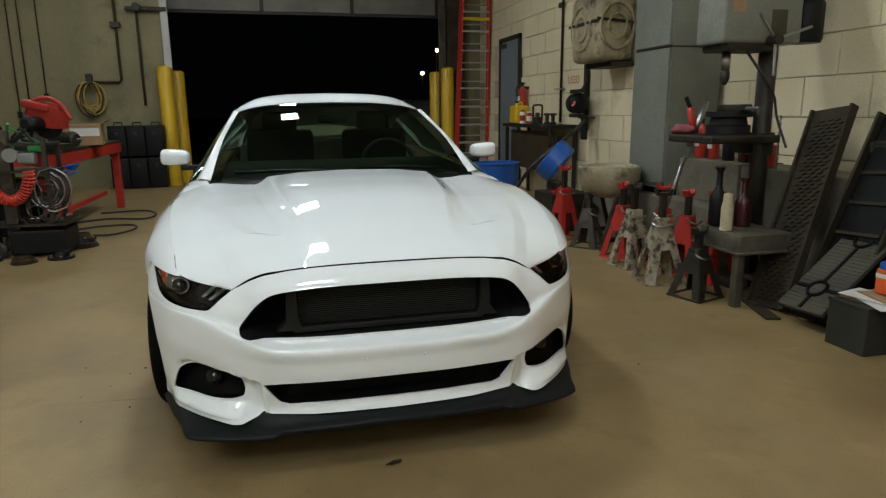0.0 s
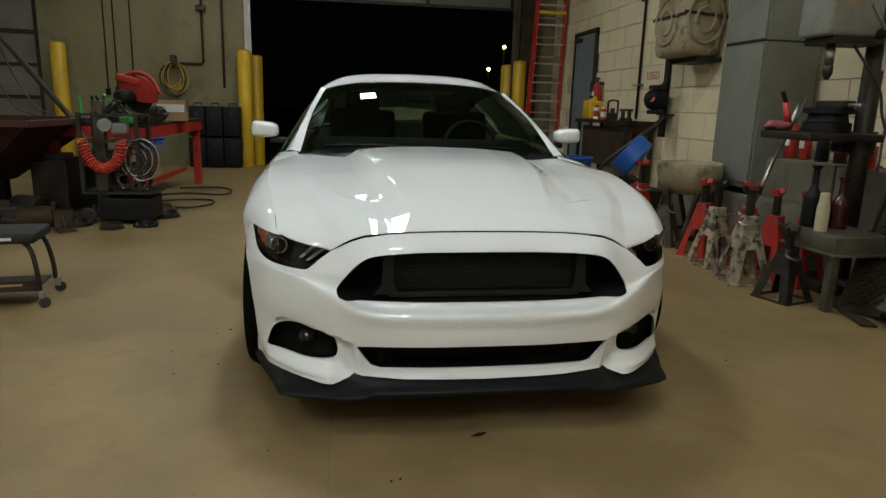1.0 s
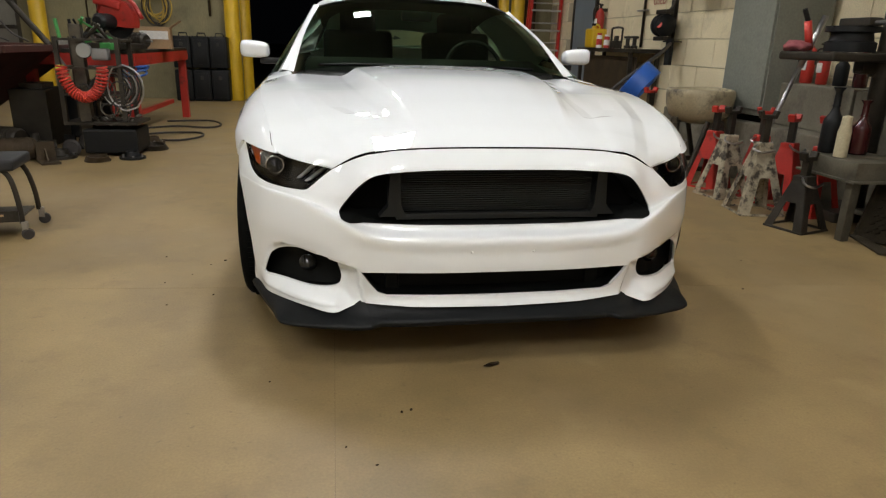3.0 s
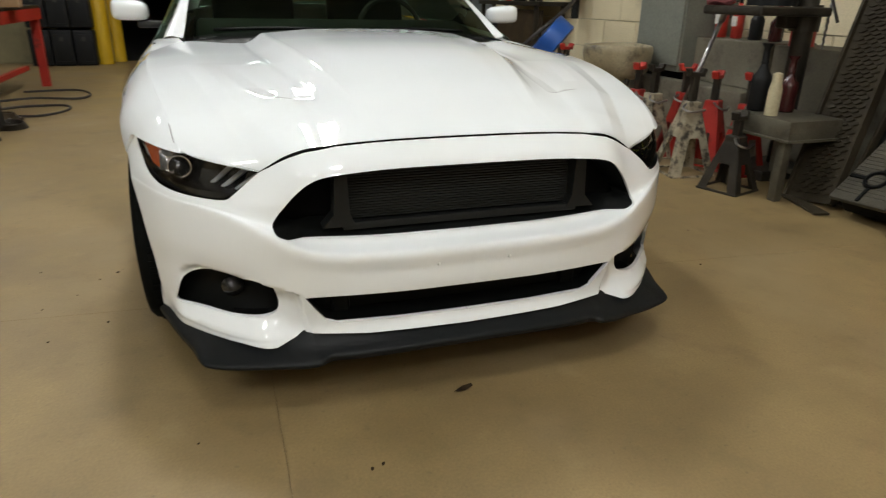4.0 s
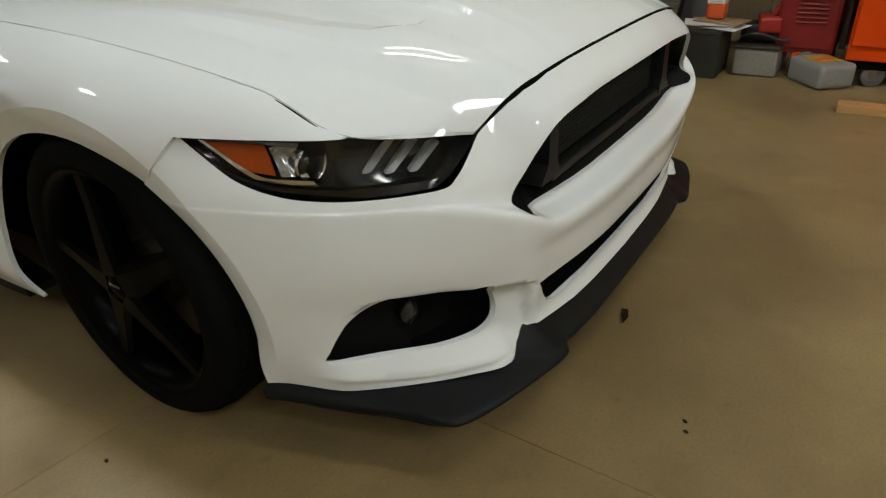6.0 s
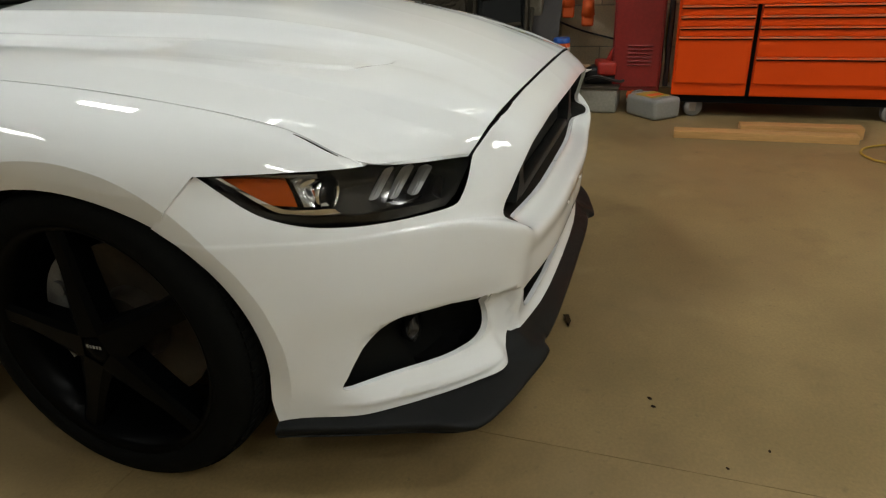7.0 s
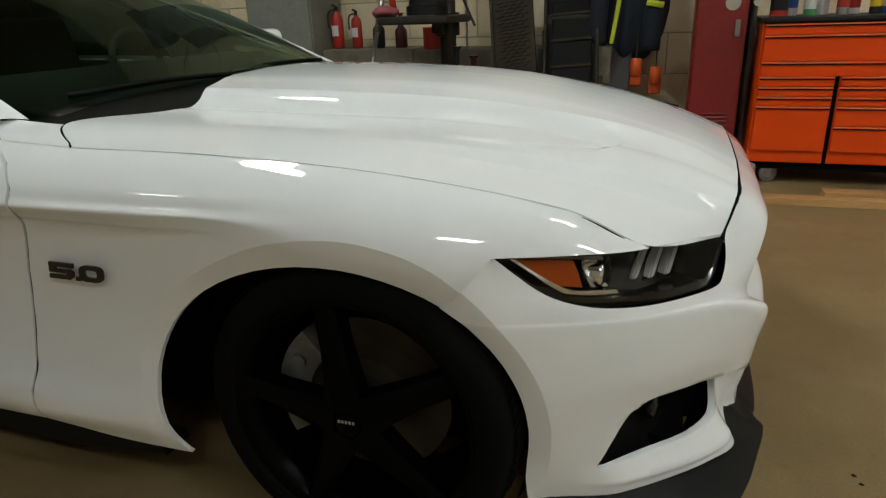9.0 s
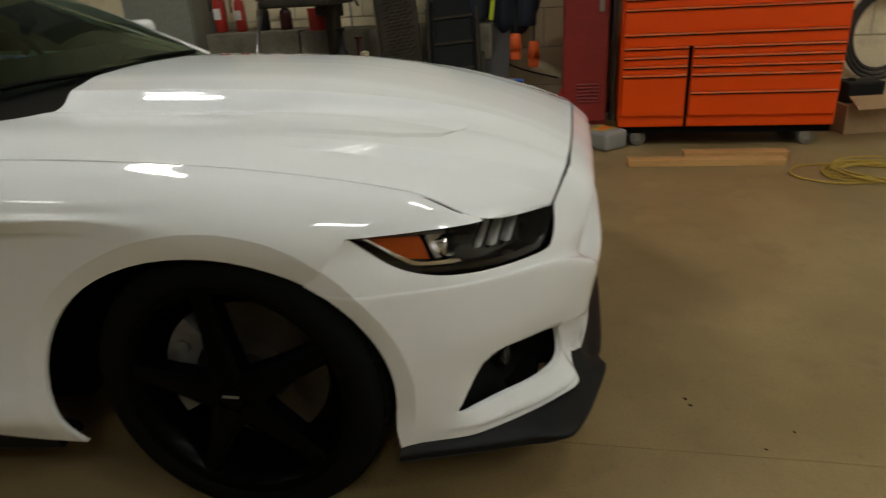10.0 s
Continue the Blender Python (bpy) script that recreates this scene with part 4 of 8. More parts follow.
DECK = [[(0, 3.45, 1.030), (-0.4, 3.44, 1.022), (-0.62, 3.41, 1.000), (-0.80, 3.30, 0.958)], [(0, 3.80, 1.015), (-0.4, 3.78, 1.005), (-0.62, 3.74, 0.985), (-0.745, 3.60, 0.950)], [(0, 3.86, 0.850), (-0.4, 3.84, 0.850), (-0.64, 3.78, 0.840), (-0.76, 3.62, 0.800)], [(0, 3.84, 0.550), (-0.4, 3.83, 0.550), (-0.68, 3.76, 0.550), (-0.82, 3.60, 0.520)], [(0, 3.76, 0.250), (-0.4, 3.75, 0.250), (-0.66, 3.68, 0.250), (-0.82, 3.56, 0.250)]]
grid_skin("tail", Sheet(DECK), 20, 24, car, label="white boot lid and rear bumper", up=(0, 0.7, 0.700))


PILLAR_IN = [(-0.752, 0.855, 0.908), (-0.702, 1.29, 1.116), (-0.628, 1.79, 1.286)]
PILLAR_OUT = [(-0.840, 0.93, 0.900), (-0.757, 1.34, 1.075), (-0.672, 1.86, 1.274)]
a_in, a_out = spline(PILLAR_IN, 9), spline(PILLAR_OUT, 9)
pil = Sheet(np.array([a_in, 0.5 * (a_in + a_out) + np.array((-0.012, -0.012, 0.012)), a_out]))
grid_skin("windscreen_pillar", pil, 30, 8, car, label="white windscreen pillar", up=(-0.7, -0.3, 0.600), apart=True)
drip = [(-0.675, 1.87, 1.269), (-0.658, 2.1, 1.297), (-0.645, 2.55, 1.260), (-0.63, 2.85, 1.188)]
belt = [(-0.872, 0.96, 0.893), (-0.876, 1.5, 0.910), (-0.88, 2.1, 0.932), (-0.86, 2.75, 0.957)]
sidewin = Sheet(np.array([spline([(-0.842, 0.94, 0.902), *drip], 12), 0.5 * (spline([(-0.842, 0.94, 0.902), *drip], 12) + spline(belt, 12)) + np.array((-0.02, 0, 0.000)), spline(belt, 12)]))
grid_skin("side_window", sidewin, 24, 10, car, M_GLASS, "dark tinted side window", (-1, 0, 0.200), apart=True)
cq = Sheet(np.array([spline([(-0.60, 2.75, 1.239), (-0.62, 2.9, 1.171), (-0.67, 3.2, 1.091), (-0.71, 3.42, 0.985)], 6), spline([(-0.85, 2.7, 0.957), (-0.86, 2.9, 0.957), (-0.84, 3.1, 0.958), (-0.80, 3.3, 0.957)], 6)]))
grid_skin("rear_pillar", cq, 12, 6, car, label="white rear roof pillar", up=(-1, 0, 0.300), apart=True)
cowl_rows = [[(0, 0.60, 0.90), (-0.4, 0.55, 0.88), (-0.62, 0.62, 0.872), (-0.72, 0.70, 0.88)], [(0, 0.83, 0.935), (-0.4, 0.84, 0.925), (-0.63, 0.855, 0.912), (-0.748, 0.862, 0.900)]]
grid_skin("cowl_panel", Sheet(cowl_rows), 20, 6, car, M_GRILLE, "black plastic cowl below the windscreen")
ear = Sheet([[(-0.871, 0.612, 0.873), (-0.81, 0.680, 0.886), (-0.752, 0.748, 0.898)], [(-0.8775, 0.78, 0.884), (-0.83, 0.79, 0.893), (-0.758, 0.805, 0.902)], [(-0.879, 0.99, 0.892), (-0.85, 0.955, 0.899), (-0.775, 0.880, 0.912)]])
grid_skin("fender_corner", ear, 12, 12, car, label="white fender corner below the pillar", apart=True)
for k, (x0, x1) in enumerate(((-0.62, -0.05), (0.05, 0.55))):
    b = bmesh.new()
    tube(b, spline([(x1, 0.80, 0.945), (x0 * 0.5 + x1 * 0.5, 0.83, 0.953), (x0, 0.865, 0.945)], 10), 0.008, 6)
    part("wiper", b, M_GRILLE, car, smooth=True)

# door mirrors
for s in (-1, 1):
    rows = []
    sq = lambda c: math.copysign(abs(c) ** 0.62, c)
    for t, h, dep in ((0, 0.022, 0.03), (0.08, 0.042, 0.050), (0.3, 0.052, 0.060), (0.7, 0.055, 0.062), (0.92, 0.050, 0.052), (1.0, 0.030, 0.026)):
        cx = s * (0.918 + 0.165 * t)
        rows.append([(cx, 1.38 - 0.02 * t + dep * sq(math.cos(a)) * (1.0 if math.cos(a) > 0 else 1.2), 1.000 + 0.008 * t + 1.03 * h * sq(math.sin(a)) * (1 if math.sin(a) > 0 else 0.75)) for a in np.linspace(0, 2 * math.pi, 33)])
    m = grid_skin("mirror_housing", Sheet(rows), 32, 20, car, label="white door mirror", up=(0, 0, 1), mirror=False)
    m.data.materials[0] = M_PAINT
    m.data.update()
    b = bmesh.new()
    box(b, (0.12, 0.05, 0.035), (s * 0.915, 1.37, 0.945), (0, 0, 0), 0.012)
    part("mirror_foot", b, M_BLACKPL, m)
    me = m.data
    bm_fix = bmesh.new()
    bm_fix.from_mesh(me)
    bmesh.ops.remove_doubles(bm_fix, verts=bm_fix.verts, dist=0.0005)
    bmesh.ops.holes_fill(bm_fix, edges=bm_fix.edges)
    bmesh.ops.recalc_face_normals(bm_fix, faces=bm_fix.faces)
    bm_fix.to_mesh(me)
    bm_fix.free()

# near-black tubes laid in the shut lines, standing in for the gaps' shade
hood_front = [(x, y - 0.002, z - 0.005) for x, y, z in HOOD[0]]
for s in (-1, 1):
    b = bmesh.new()
    tube(b, [(-s * q[0], q[1], q[2]) for q in spline(hood_front, 40)], 0.0028, 6)
    part("hood_gap_shade", b, M_GAP, car)
    b = bmesh.new()
    tube(b, [(-s * (q[0] - 0.001), q[1], q[2] - 0.0045) for q in hood_sheet.at(np.full(60, HOOD_RIM), np.linspace(1, 2.1, 60))], 0.0014, 6)
    part("hood_gap_shade", b, M_GAP, car)
    b = bmesh.new()
    tube(b, [(-s * q[0], q[1] + 0.004, q[2] - 0.003) for q in hood_sheet.at(np.linspace(HOOD_RIM - 1, HOOD_RIM, 20), np.full(20, 5.0))], 0.0028, 6)
    part("hood_gap_shade", b, M_GAP, car)
    b = bmesh.new()
    dg = side_sheet.find(spline([(y, z, 0) for y, z in DOOR_F], 40)[:, :2], [1, 2])
    tube(b, [(-s * (q[0] + 0.009), q[1], q[2]) for q in side_sheet.at(dg[:, 0], dg[:, 1])], 0.006, 6)
    part("panel_gap_shade", b, M_GAP, car)
    b = bmesh.new()
    bg = side_sheet.find(np.array([(-0.300, 0.713), (-0.255, 0.678), (-0.212, 0.642)]), [1, 2])
    tube(b, [(-s * (q[0] + 0.005), q[1], q[2]) for q in side_sheet.at(bg[:, 0], bg[:, 1])], 0.0025, 6)
    part("panel_gap_shade", b, M_GAP, car)

# splitter
out_line = spline([(0, -0.828), (-0.25, -0.826), (-0.36, -0.820), (-0.392, -0.814), (-0.412, -0.817), (-0.432, -0.829), (-0.446, -0.830), (-0.48, -0.824), (-0.55, -0.806), (-0.645, -0.780), (-0.722, -0.748), (-0.748, -0.715), (-0.768, -0.64), (-0.81, -0.53), (-0.85, -0.41), (-0.868, -0.36)], 120)
in_line = spline([(0, -0.765), (-0.25, -0.762), (-0.40, -0.75), (-0.47, -0.74), (-0.55, -0.715), (-0.64, -0.655), (-0.69, -0.60), (-0.76, -0.50), (-0.80, -0.43), (-0.82, -0.37)], 120)
edge_z = np.interp(-out_line[:, 0], [0, 0.40, 0.48, 0.7, 0.87], [0.180, 0.178, 0.170, 0.168, 0.175])
col = lambda xy, z: np.column_stack([xy, np.full(len(xy), z) if np.isscalar(z) else z])
in_z = np.interp(-in_line[:, 0], [0, 0.3, 0.42, 0.456, 0.50, 0.54, 0.62, 0.82], [0.220, 0.225, 0.236, 0.238, 0.220, 0.206, 0.209, 0.206])
spl = Sheet(np.array([col(in_line, in_z), col(0.45 * in_line + 0.55 * out_line, edge_z + 0.020), col(out_line, edge_z + 0.004), col(out_line * 0.998, edge_z - 0.012), col(0.3 * in_line + 0.7 * out_line, edge_z - 0.018), col(in_line * 0.9, 0.15)]))
grid_skin("splitter", spl, 140, 24, car, M_SPLITTER, "matt black plastic front splitter", (0, -0.5, 0.5))
# side skirts
for s in (-1, 1):
    b = bmesh.new()
    prism(b, [(0.47, 0.168), (0.48, 0.186), (0.58, 0.201), (0.70, 0.220), (2.3, 0.215), (2.32, 0.14), (0.75, 0.140)], 0.08, Matrix(((0, 0, s, s * 0.845), (1, 0, 0, 0), (0, 1, 0, 0), (0, 0, 0, 1))))
    part("side_skirt", b, M_GRILLE, car, "black side skirt")
# dark underbody and wheel wells
b = bmesh.new()
box(b, (1.30, 4.3, 0.10), (0, 1.5, 0.20))
box(b, (1.00, 0.75, 0.36), (0, -0.28, 0.43))
box(b, (1.55, 1.9, 0.55), (0, 1.45, 0.48))
part("underbody", b, M_GAP, car)
for y0 in (ARCH[0], WHEELBASE):
    for s in (-1, 1):
        b = bmesh.new()
        ring = [[(s * x, y0 + 0.40 * math.cos(radians(a)), 0.335 + 0.372 * math.sin(radians(a))) for x in (0.812, 0.62)] for a in range(-30, 211, 10)]
        for (p, q), (p2, q2) in zip(ring, ring[1:]):
            b.faces.new([b.verts.new(v) for v in (p, q, q2, p2)])
        b.faces.new([b.verts.new((s * 0.62, y0 + 0.40 * math.cos(radians(a)), 0.335 + 0.372 * math.sin(radians(a)))) for a in range(-30, 211, 10)])
        part("wheel_well_liner", b, M_GAP, car)

# grille insert
b = bmesh.new()
def lining(b, line, reach, rise, squeeze):
    """A black lining that runs back from an opening's edge, its floor rising."""
    edge = nose.at(*nose.find(np.array(line), [0, 2]).T)
    edge = np.vstack([edge, (edge * np.array((-1, 1, 1)))[::-1]])
    lo, hi = edge[:, 2].min(), edge[:, 2].max()
    vr = []
    for q in edge:
        f = float(np.clip(1.1 - 2.2 * (q[2] - lo) / (hi - lo), 0, 1))
        up = rise * f - 0.006 * (1 - f)
        spots = [(q[0], q[1] + 0.011, q[2]), (q[0] * (1 - 0.4 * squeeze), q[1] + 0.022, q[2] + 0.25 * up), (q[0] * (1 - squeeze), q[1] + (0.73 - 0.14 * f) * reach, q[2] + up), (q[0] * (1 - 1.5 * squeeze), q[1] + reach, q[2] + up + 0.5 * rise * f)]
        vr.append([b.verts.new(v) for v in spots])
    for r, r2 in zip(vr, vr[1:] + vr[:1]):
        for k in range(3):
            b.faces.new((r[k], r[k + 1], r2[k + 1], r2[k]))
    bmesh.ops.remove_doubles(b, verts=b.verts, dist=1e-5)
    return b


lining(b, GRILLE, 0.085, 0.022, 0.035)
grille = part("grille_insert", b, M_GRILLE, car, "black plastic grille insert with fine louvres", angle=40)
b = bmesh.new()
prism(b, [(-0.52, 0.48), (0.52, 0.48), (0.52, 0.66), (0.42, 0.70), (-0.42, 0.70), (-0.52, 0.66)], 0.01, Matrix(((1, 0, 0, 0), (0, 0, 1, -0.66), (0, 1, 0, 0), (0, 0, 0, 1))))
part("radiator", b, M_GAP, grille)
for s in (-1, 1):
    b = bmesh.new()
    prism(b, [(0.315, 0.525), (0.405, 0.525), (0.375, 0.56), (0.368, 0.70), (0.338, 0.70), (0.332, 0.56)], 0.05, Matrix(((s, 0, 0, 0), (0, 0, 1, -0.745), (0, 1, 0, 0), (0, 0, 0, 1))))
    part("grille_bracket", b, M_BRACKET, grille)
part("grille_bar", box(bmesh.new(), (0.70, 0.030, 0.022), (0, -0.728, 0.524), (0, 0, 0), 0.006), M_BRACKET, grille)
for k in range(20):
    b = bmesh.new()
    z = 0.540 + 0.0075 * k
    box(b, (0.66, 0.010, 0.0028), (0, -0.708, z), (25, 0, 0))
    part("louvre", b, M_LOUVRE, grille)
b = bmesh.new()
prism(b, [(-0.40, 0.24), (0.40, 0.24), (0.462, 0.37), (-0.462, 0.37)], 0.01, Matrix(((1, 0, 0, 0), (0, 0, 1, -0.695), (0, 1, 0, 0), (0, 0, 0, 1))))
for s in (-1, 1):
    box(b, (0.05, 0.05, 0.12), (s * 0.36, -0.69, 0.31), (0, 0, 0), 0.008)
lower = part("lower_grille", b, M_GRILLE, car, "black lower air intake")
part("intake_lining", lining(bmesh.new(), INTAKE, 0.09, 0.006, 0.0), M_GRILLE, lower, angle=40)

# fog pockets
for s in (-1, 1):
    cup = Sheet([[(s * -x, y, z) for x, y, z in row] for row in ([(-0.488, -0.708, 0.41), (-0.514, -0.672, 0.41), (-0.535, -0.625, 0.412), (-0.68, -0.58, 0.425), (-0.835, -0.40, 0.42)], [(-0.488, -0.708, 0.33), (-0.514, -0.670, 0.33), (-0.535, -0.60, 0.33), (-0.67, -0.55, 0.33), (-0.835, -0.38, 0.33)], [(-0.488, -0.708, 0.22), (-0.514, -0.675, 0.22), (-0.535, -0.625, 0.22), (-0.67, -0.58, 0.22), (-0.82, -0.42, 0.25)])])
    pocket = grid_skin("fog_pocket", cup, 10, 10, car, M_GRILLE, "black fog lamp pocket", (0, -1, 0), False)
    b = bmesh.new()
    m = look((s * 0.645, -0.585, 0.322), (s * 0.9, -3, 0.3))
    lathe(b, [(0.0, -0.02), (0.028, -0.02), (0.032, 0.0), (0.030, 0.005), (0.0, 0.008)], 20, m @ pose(0, 0, 0, 180))
    part("fog_lamp", b, M_FOGLENS, pocket, "small round fog lamp", smooth=True)

# headlights
def along_y(line, n):
    """A line's points at even steps of y."""
    y = np.linspace(line[0, 1], line[-1, 1], n)
    return np.column_stack([np.interp(y, line[:, 1], line[:, 0]), y, np.interp(y, line[:, 1], line[:, 2])])


for s in (-1, 1):
    fl = lambda x, y, z: (s * -x, y, z)
    upper = [fl(*p) for p in ((-0.552, -0.685, 0.676), (-0.640, -0.622, 0.690), (-0.733, -0.553, 0.702), (-0.800, -0.430, 0.709), (-0.868, -0.296, 0.716))]
    lower = [fl(*p) for p in ((-0.555, -0.690, 0.670), (-0.590, -0.684, 0.645), (-0.620, -0.678, 0.619), (-0.642, -0.664, 0.604), (-0.690, -0.625, 0.600), (-0.745, -0.562, 0.599), (-0.785, -0.497, 0.602), (-0.818, -0.440, 0.611), (-0.843, -0.385, 0.633), (-0.858, -0.340, 0.672), (-0.868, -0.300, 0.713))]
    up_c, lo_c = along_y(spline(upper, 200), 24), along_y(spline(lower, 200), 24)
    mid = 0.5 * (up_c + lo_c)
    mid[:, 1] -= 0.008 * np.sin(np.linspace(0, math.pi, 24))
    mid[:, 0] += s * 0.006 * np.sin(np.linspace(0, math.pi, 24))
    lens = grid_skin("headlight", Sheet(np.array([up_c, mid, lo_c])), 40, 14, car, M_LENS, "slanted headlight with amber reflector and three bars", (0, -1, 0), False)
    deep = np.linspace(1.0, 0.3, 24)[:, None] * np.array((-s * 0.055, 0.075, -0.010))
    back = np.array([up_c + deep, 0.5 * (up_c + lo_c) + 1.15 * deep, lo_c + deep])
    grid_skin("lamp_housing", Sheet(back), 24, 10, lens, M_GLOSSBLACK, "gloss black lamp housing", (0, -1, 0), False)
    wall_rows = np.array([np.vstack([up_c, lo_c[::-1]]), np.vstack([back[0], back[2][::-1]])])
    grid_skin("lamp_rim", Sheet(wall_rows), 60, 3, lens, M_GLOSSBLACK, "", (0, -1, 0), False)
    # black border inside the lens, along its lower and outer edge
    inner = mid + 0.70 * (lo_c - mid)
    set_in = np.array((-s * 0.003, 0.005, 0))
    grid_skin("lamp_border", Sheet(np.array([inner + set_in, lo_c + 0.6 * set_in])), 30, 3, lens, M_GLOSSBLACK, "", (0, -1, 0), False)
    b = bmesh.new()
    am = dense([fl(-0.851, -0.342, 0.699), fl(-0.830, -0.385, 0.6965), fl(-0.805, -0.436, 0.690), fl(-0.806, -0.446, 0.668), fl(-0.8085, -0.4545, 0.6415), fl(-0.829, -0.411, 0.649)], 0.008)
    ring0 = [b.verts.new((q[0] - s * 0.005, q[1] + 0.009, q[2])) for q in am]
    ring1 = [b.verts.new((q[0] - s * 0.013, q[1] + 0.021, q[2])) for q in am]
    b.faces.new(ring0)
    for k in range(len(am)):
        b.faces.new((ring0[k], ring0[(k + 1) % len(am)], ring1[(k + 1) % len(am)], ring1[k]))
    part("amber_reflector", b, M_AMBER, lens, "amber side reflector")
    # bright strip round the amber reflector: thin above, broad below
    low = Sheet(np.array([spline([fl(-0.856, -0.330, 0.703), fl(-0.846, -0.362, 0.679), fl(-0.833, -0.398, 0.650), fl(-0.818, -0.430, 0.630), fl(-0.792, -0.478, 0.621), fl(-0.770, -0.517, 0.618)], 20), spline([fl(-0.852, -0.339, 0.702), fl(-0.840, -0.372, 0.676), fl(-0.828, -0.408, 0.652), fl(-0.816, -0.436, 0.638), fl(-0.796, -0.474, 0.634), fl(-0.778, -0.508, 0.632)], 20)]) + np.array((-s * 0.003, 0.006, 0)))
    grid_skin("lamp_strip", low, 30, 3, lens, M_CHROME, "bright trim strip", (0, -1, 0), False)
    high = Sheet(np.array([spline([fl(-0.855, -0.330, 0.7075), fl(-0.817, -0.408, 0.7005), fl(-0.778, -0.480, 0.694)], 14), spline([fl(-0.852, -0.335, 0.7045), fl(-0.815, -0.412, 0.6955), fl(-0.778, -0.484, 0.686)], 14)]) + np.array((-s * 0.003, 0.006, 0)))
    grid_skin("lamp_strip", high, 20, 3, lens, M_PROJECTOR, "grey trim strip", (0, -1, 0), False)
    # projector: dark eye, bright ring, and a bright bowl on its outer side
    m = look(fl(-0.751, -0.478, 0.650), fl(-1.02, -2.4, 0.62)) @ pose(0, 0, 0, 0, 180, 0)
    b = bmesh.new()
    lathe(b, [(0.0, 0.012), (0.014, 0.010), (0.024, 0.003), (0.028, -0.006)], 28, m)
    part("projector_eye", b, M_GLOSSBLACK, lens, "dark round projector lens", smooth=True)
    b = bmesh.new()
    lathe(b, [(0.027, -0.004), (0.0285, 0.004), (0.0320, 0.004), (0.0335, -0.004), (0.0335, -0.03)], 32, m)
    part("projector_ring", b, M_CHROME, lens, "bright ring round the projector", smooth=True)
    bowl = Sheet([[fl(*p) for p in row] for row in ([(-0.803, -0.440, 0.690), (-0.783, -0.452, 0.693), (-0.764, -0.470, 0.690)], [(-0.803, -0.450, 0.667), (-0.782, -0.440, 0.668), (-0.770, -0.462, 0.666)], [(-0.804, -0.460, 0.642), (-0.784, -0.463, 0.636), (-0.768, -0.488, 0.634)])])
    grid_skin("lamp_bowl", bowl, 16, 16, lens, M_BOWL, "bright reflector bowl", (0, -1, 0), False)
    for k in range(3):
        b = bmesh.new()
        lowp = Vector(((-0.672, -0.530, 0.612), (-0.645, -0.560, 0.607), (-0.612, -0.590, 0.605))[k])
        topp = Vector(((-0.618, -0.545, 0.660), (-0.585, -0.574, 0.654), (-0.556, -0.602, 0.645))[k])
        wide = Vector((0.0125, -0.0105, 0.0))
        front = [lowp - 0.5 * wide, lowp + 0.5 * wide, topp + 0.62 * wide, topp - 0.62 * wide]
        top = [b.verts.new(fl(*v)) for v in front]
        lowr = [b.verts.new(fl(*(v + Vector((0.012, 0.016, 0))))) for v in front]
        b.faces.new(top)
        for q in range(4):
            b.faces.new((top[q], top[(q + 1) % 4], lowr[(q + 1) % 4], lowr[q]))
        bmesh.ops.bevel(b, geom=b.edges[:], offset=0.0025, segments=2, affect="EDGES")
        part("lamp_bar", b, M_LAMPBAR, lens, "slanted pale lamp bar", angle=50)

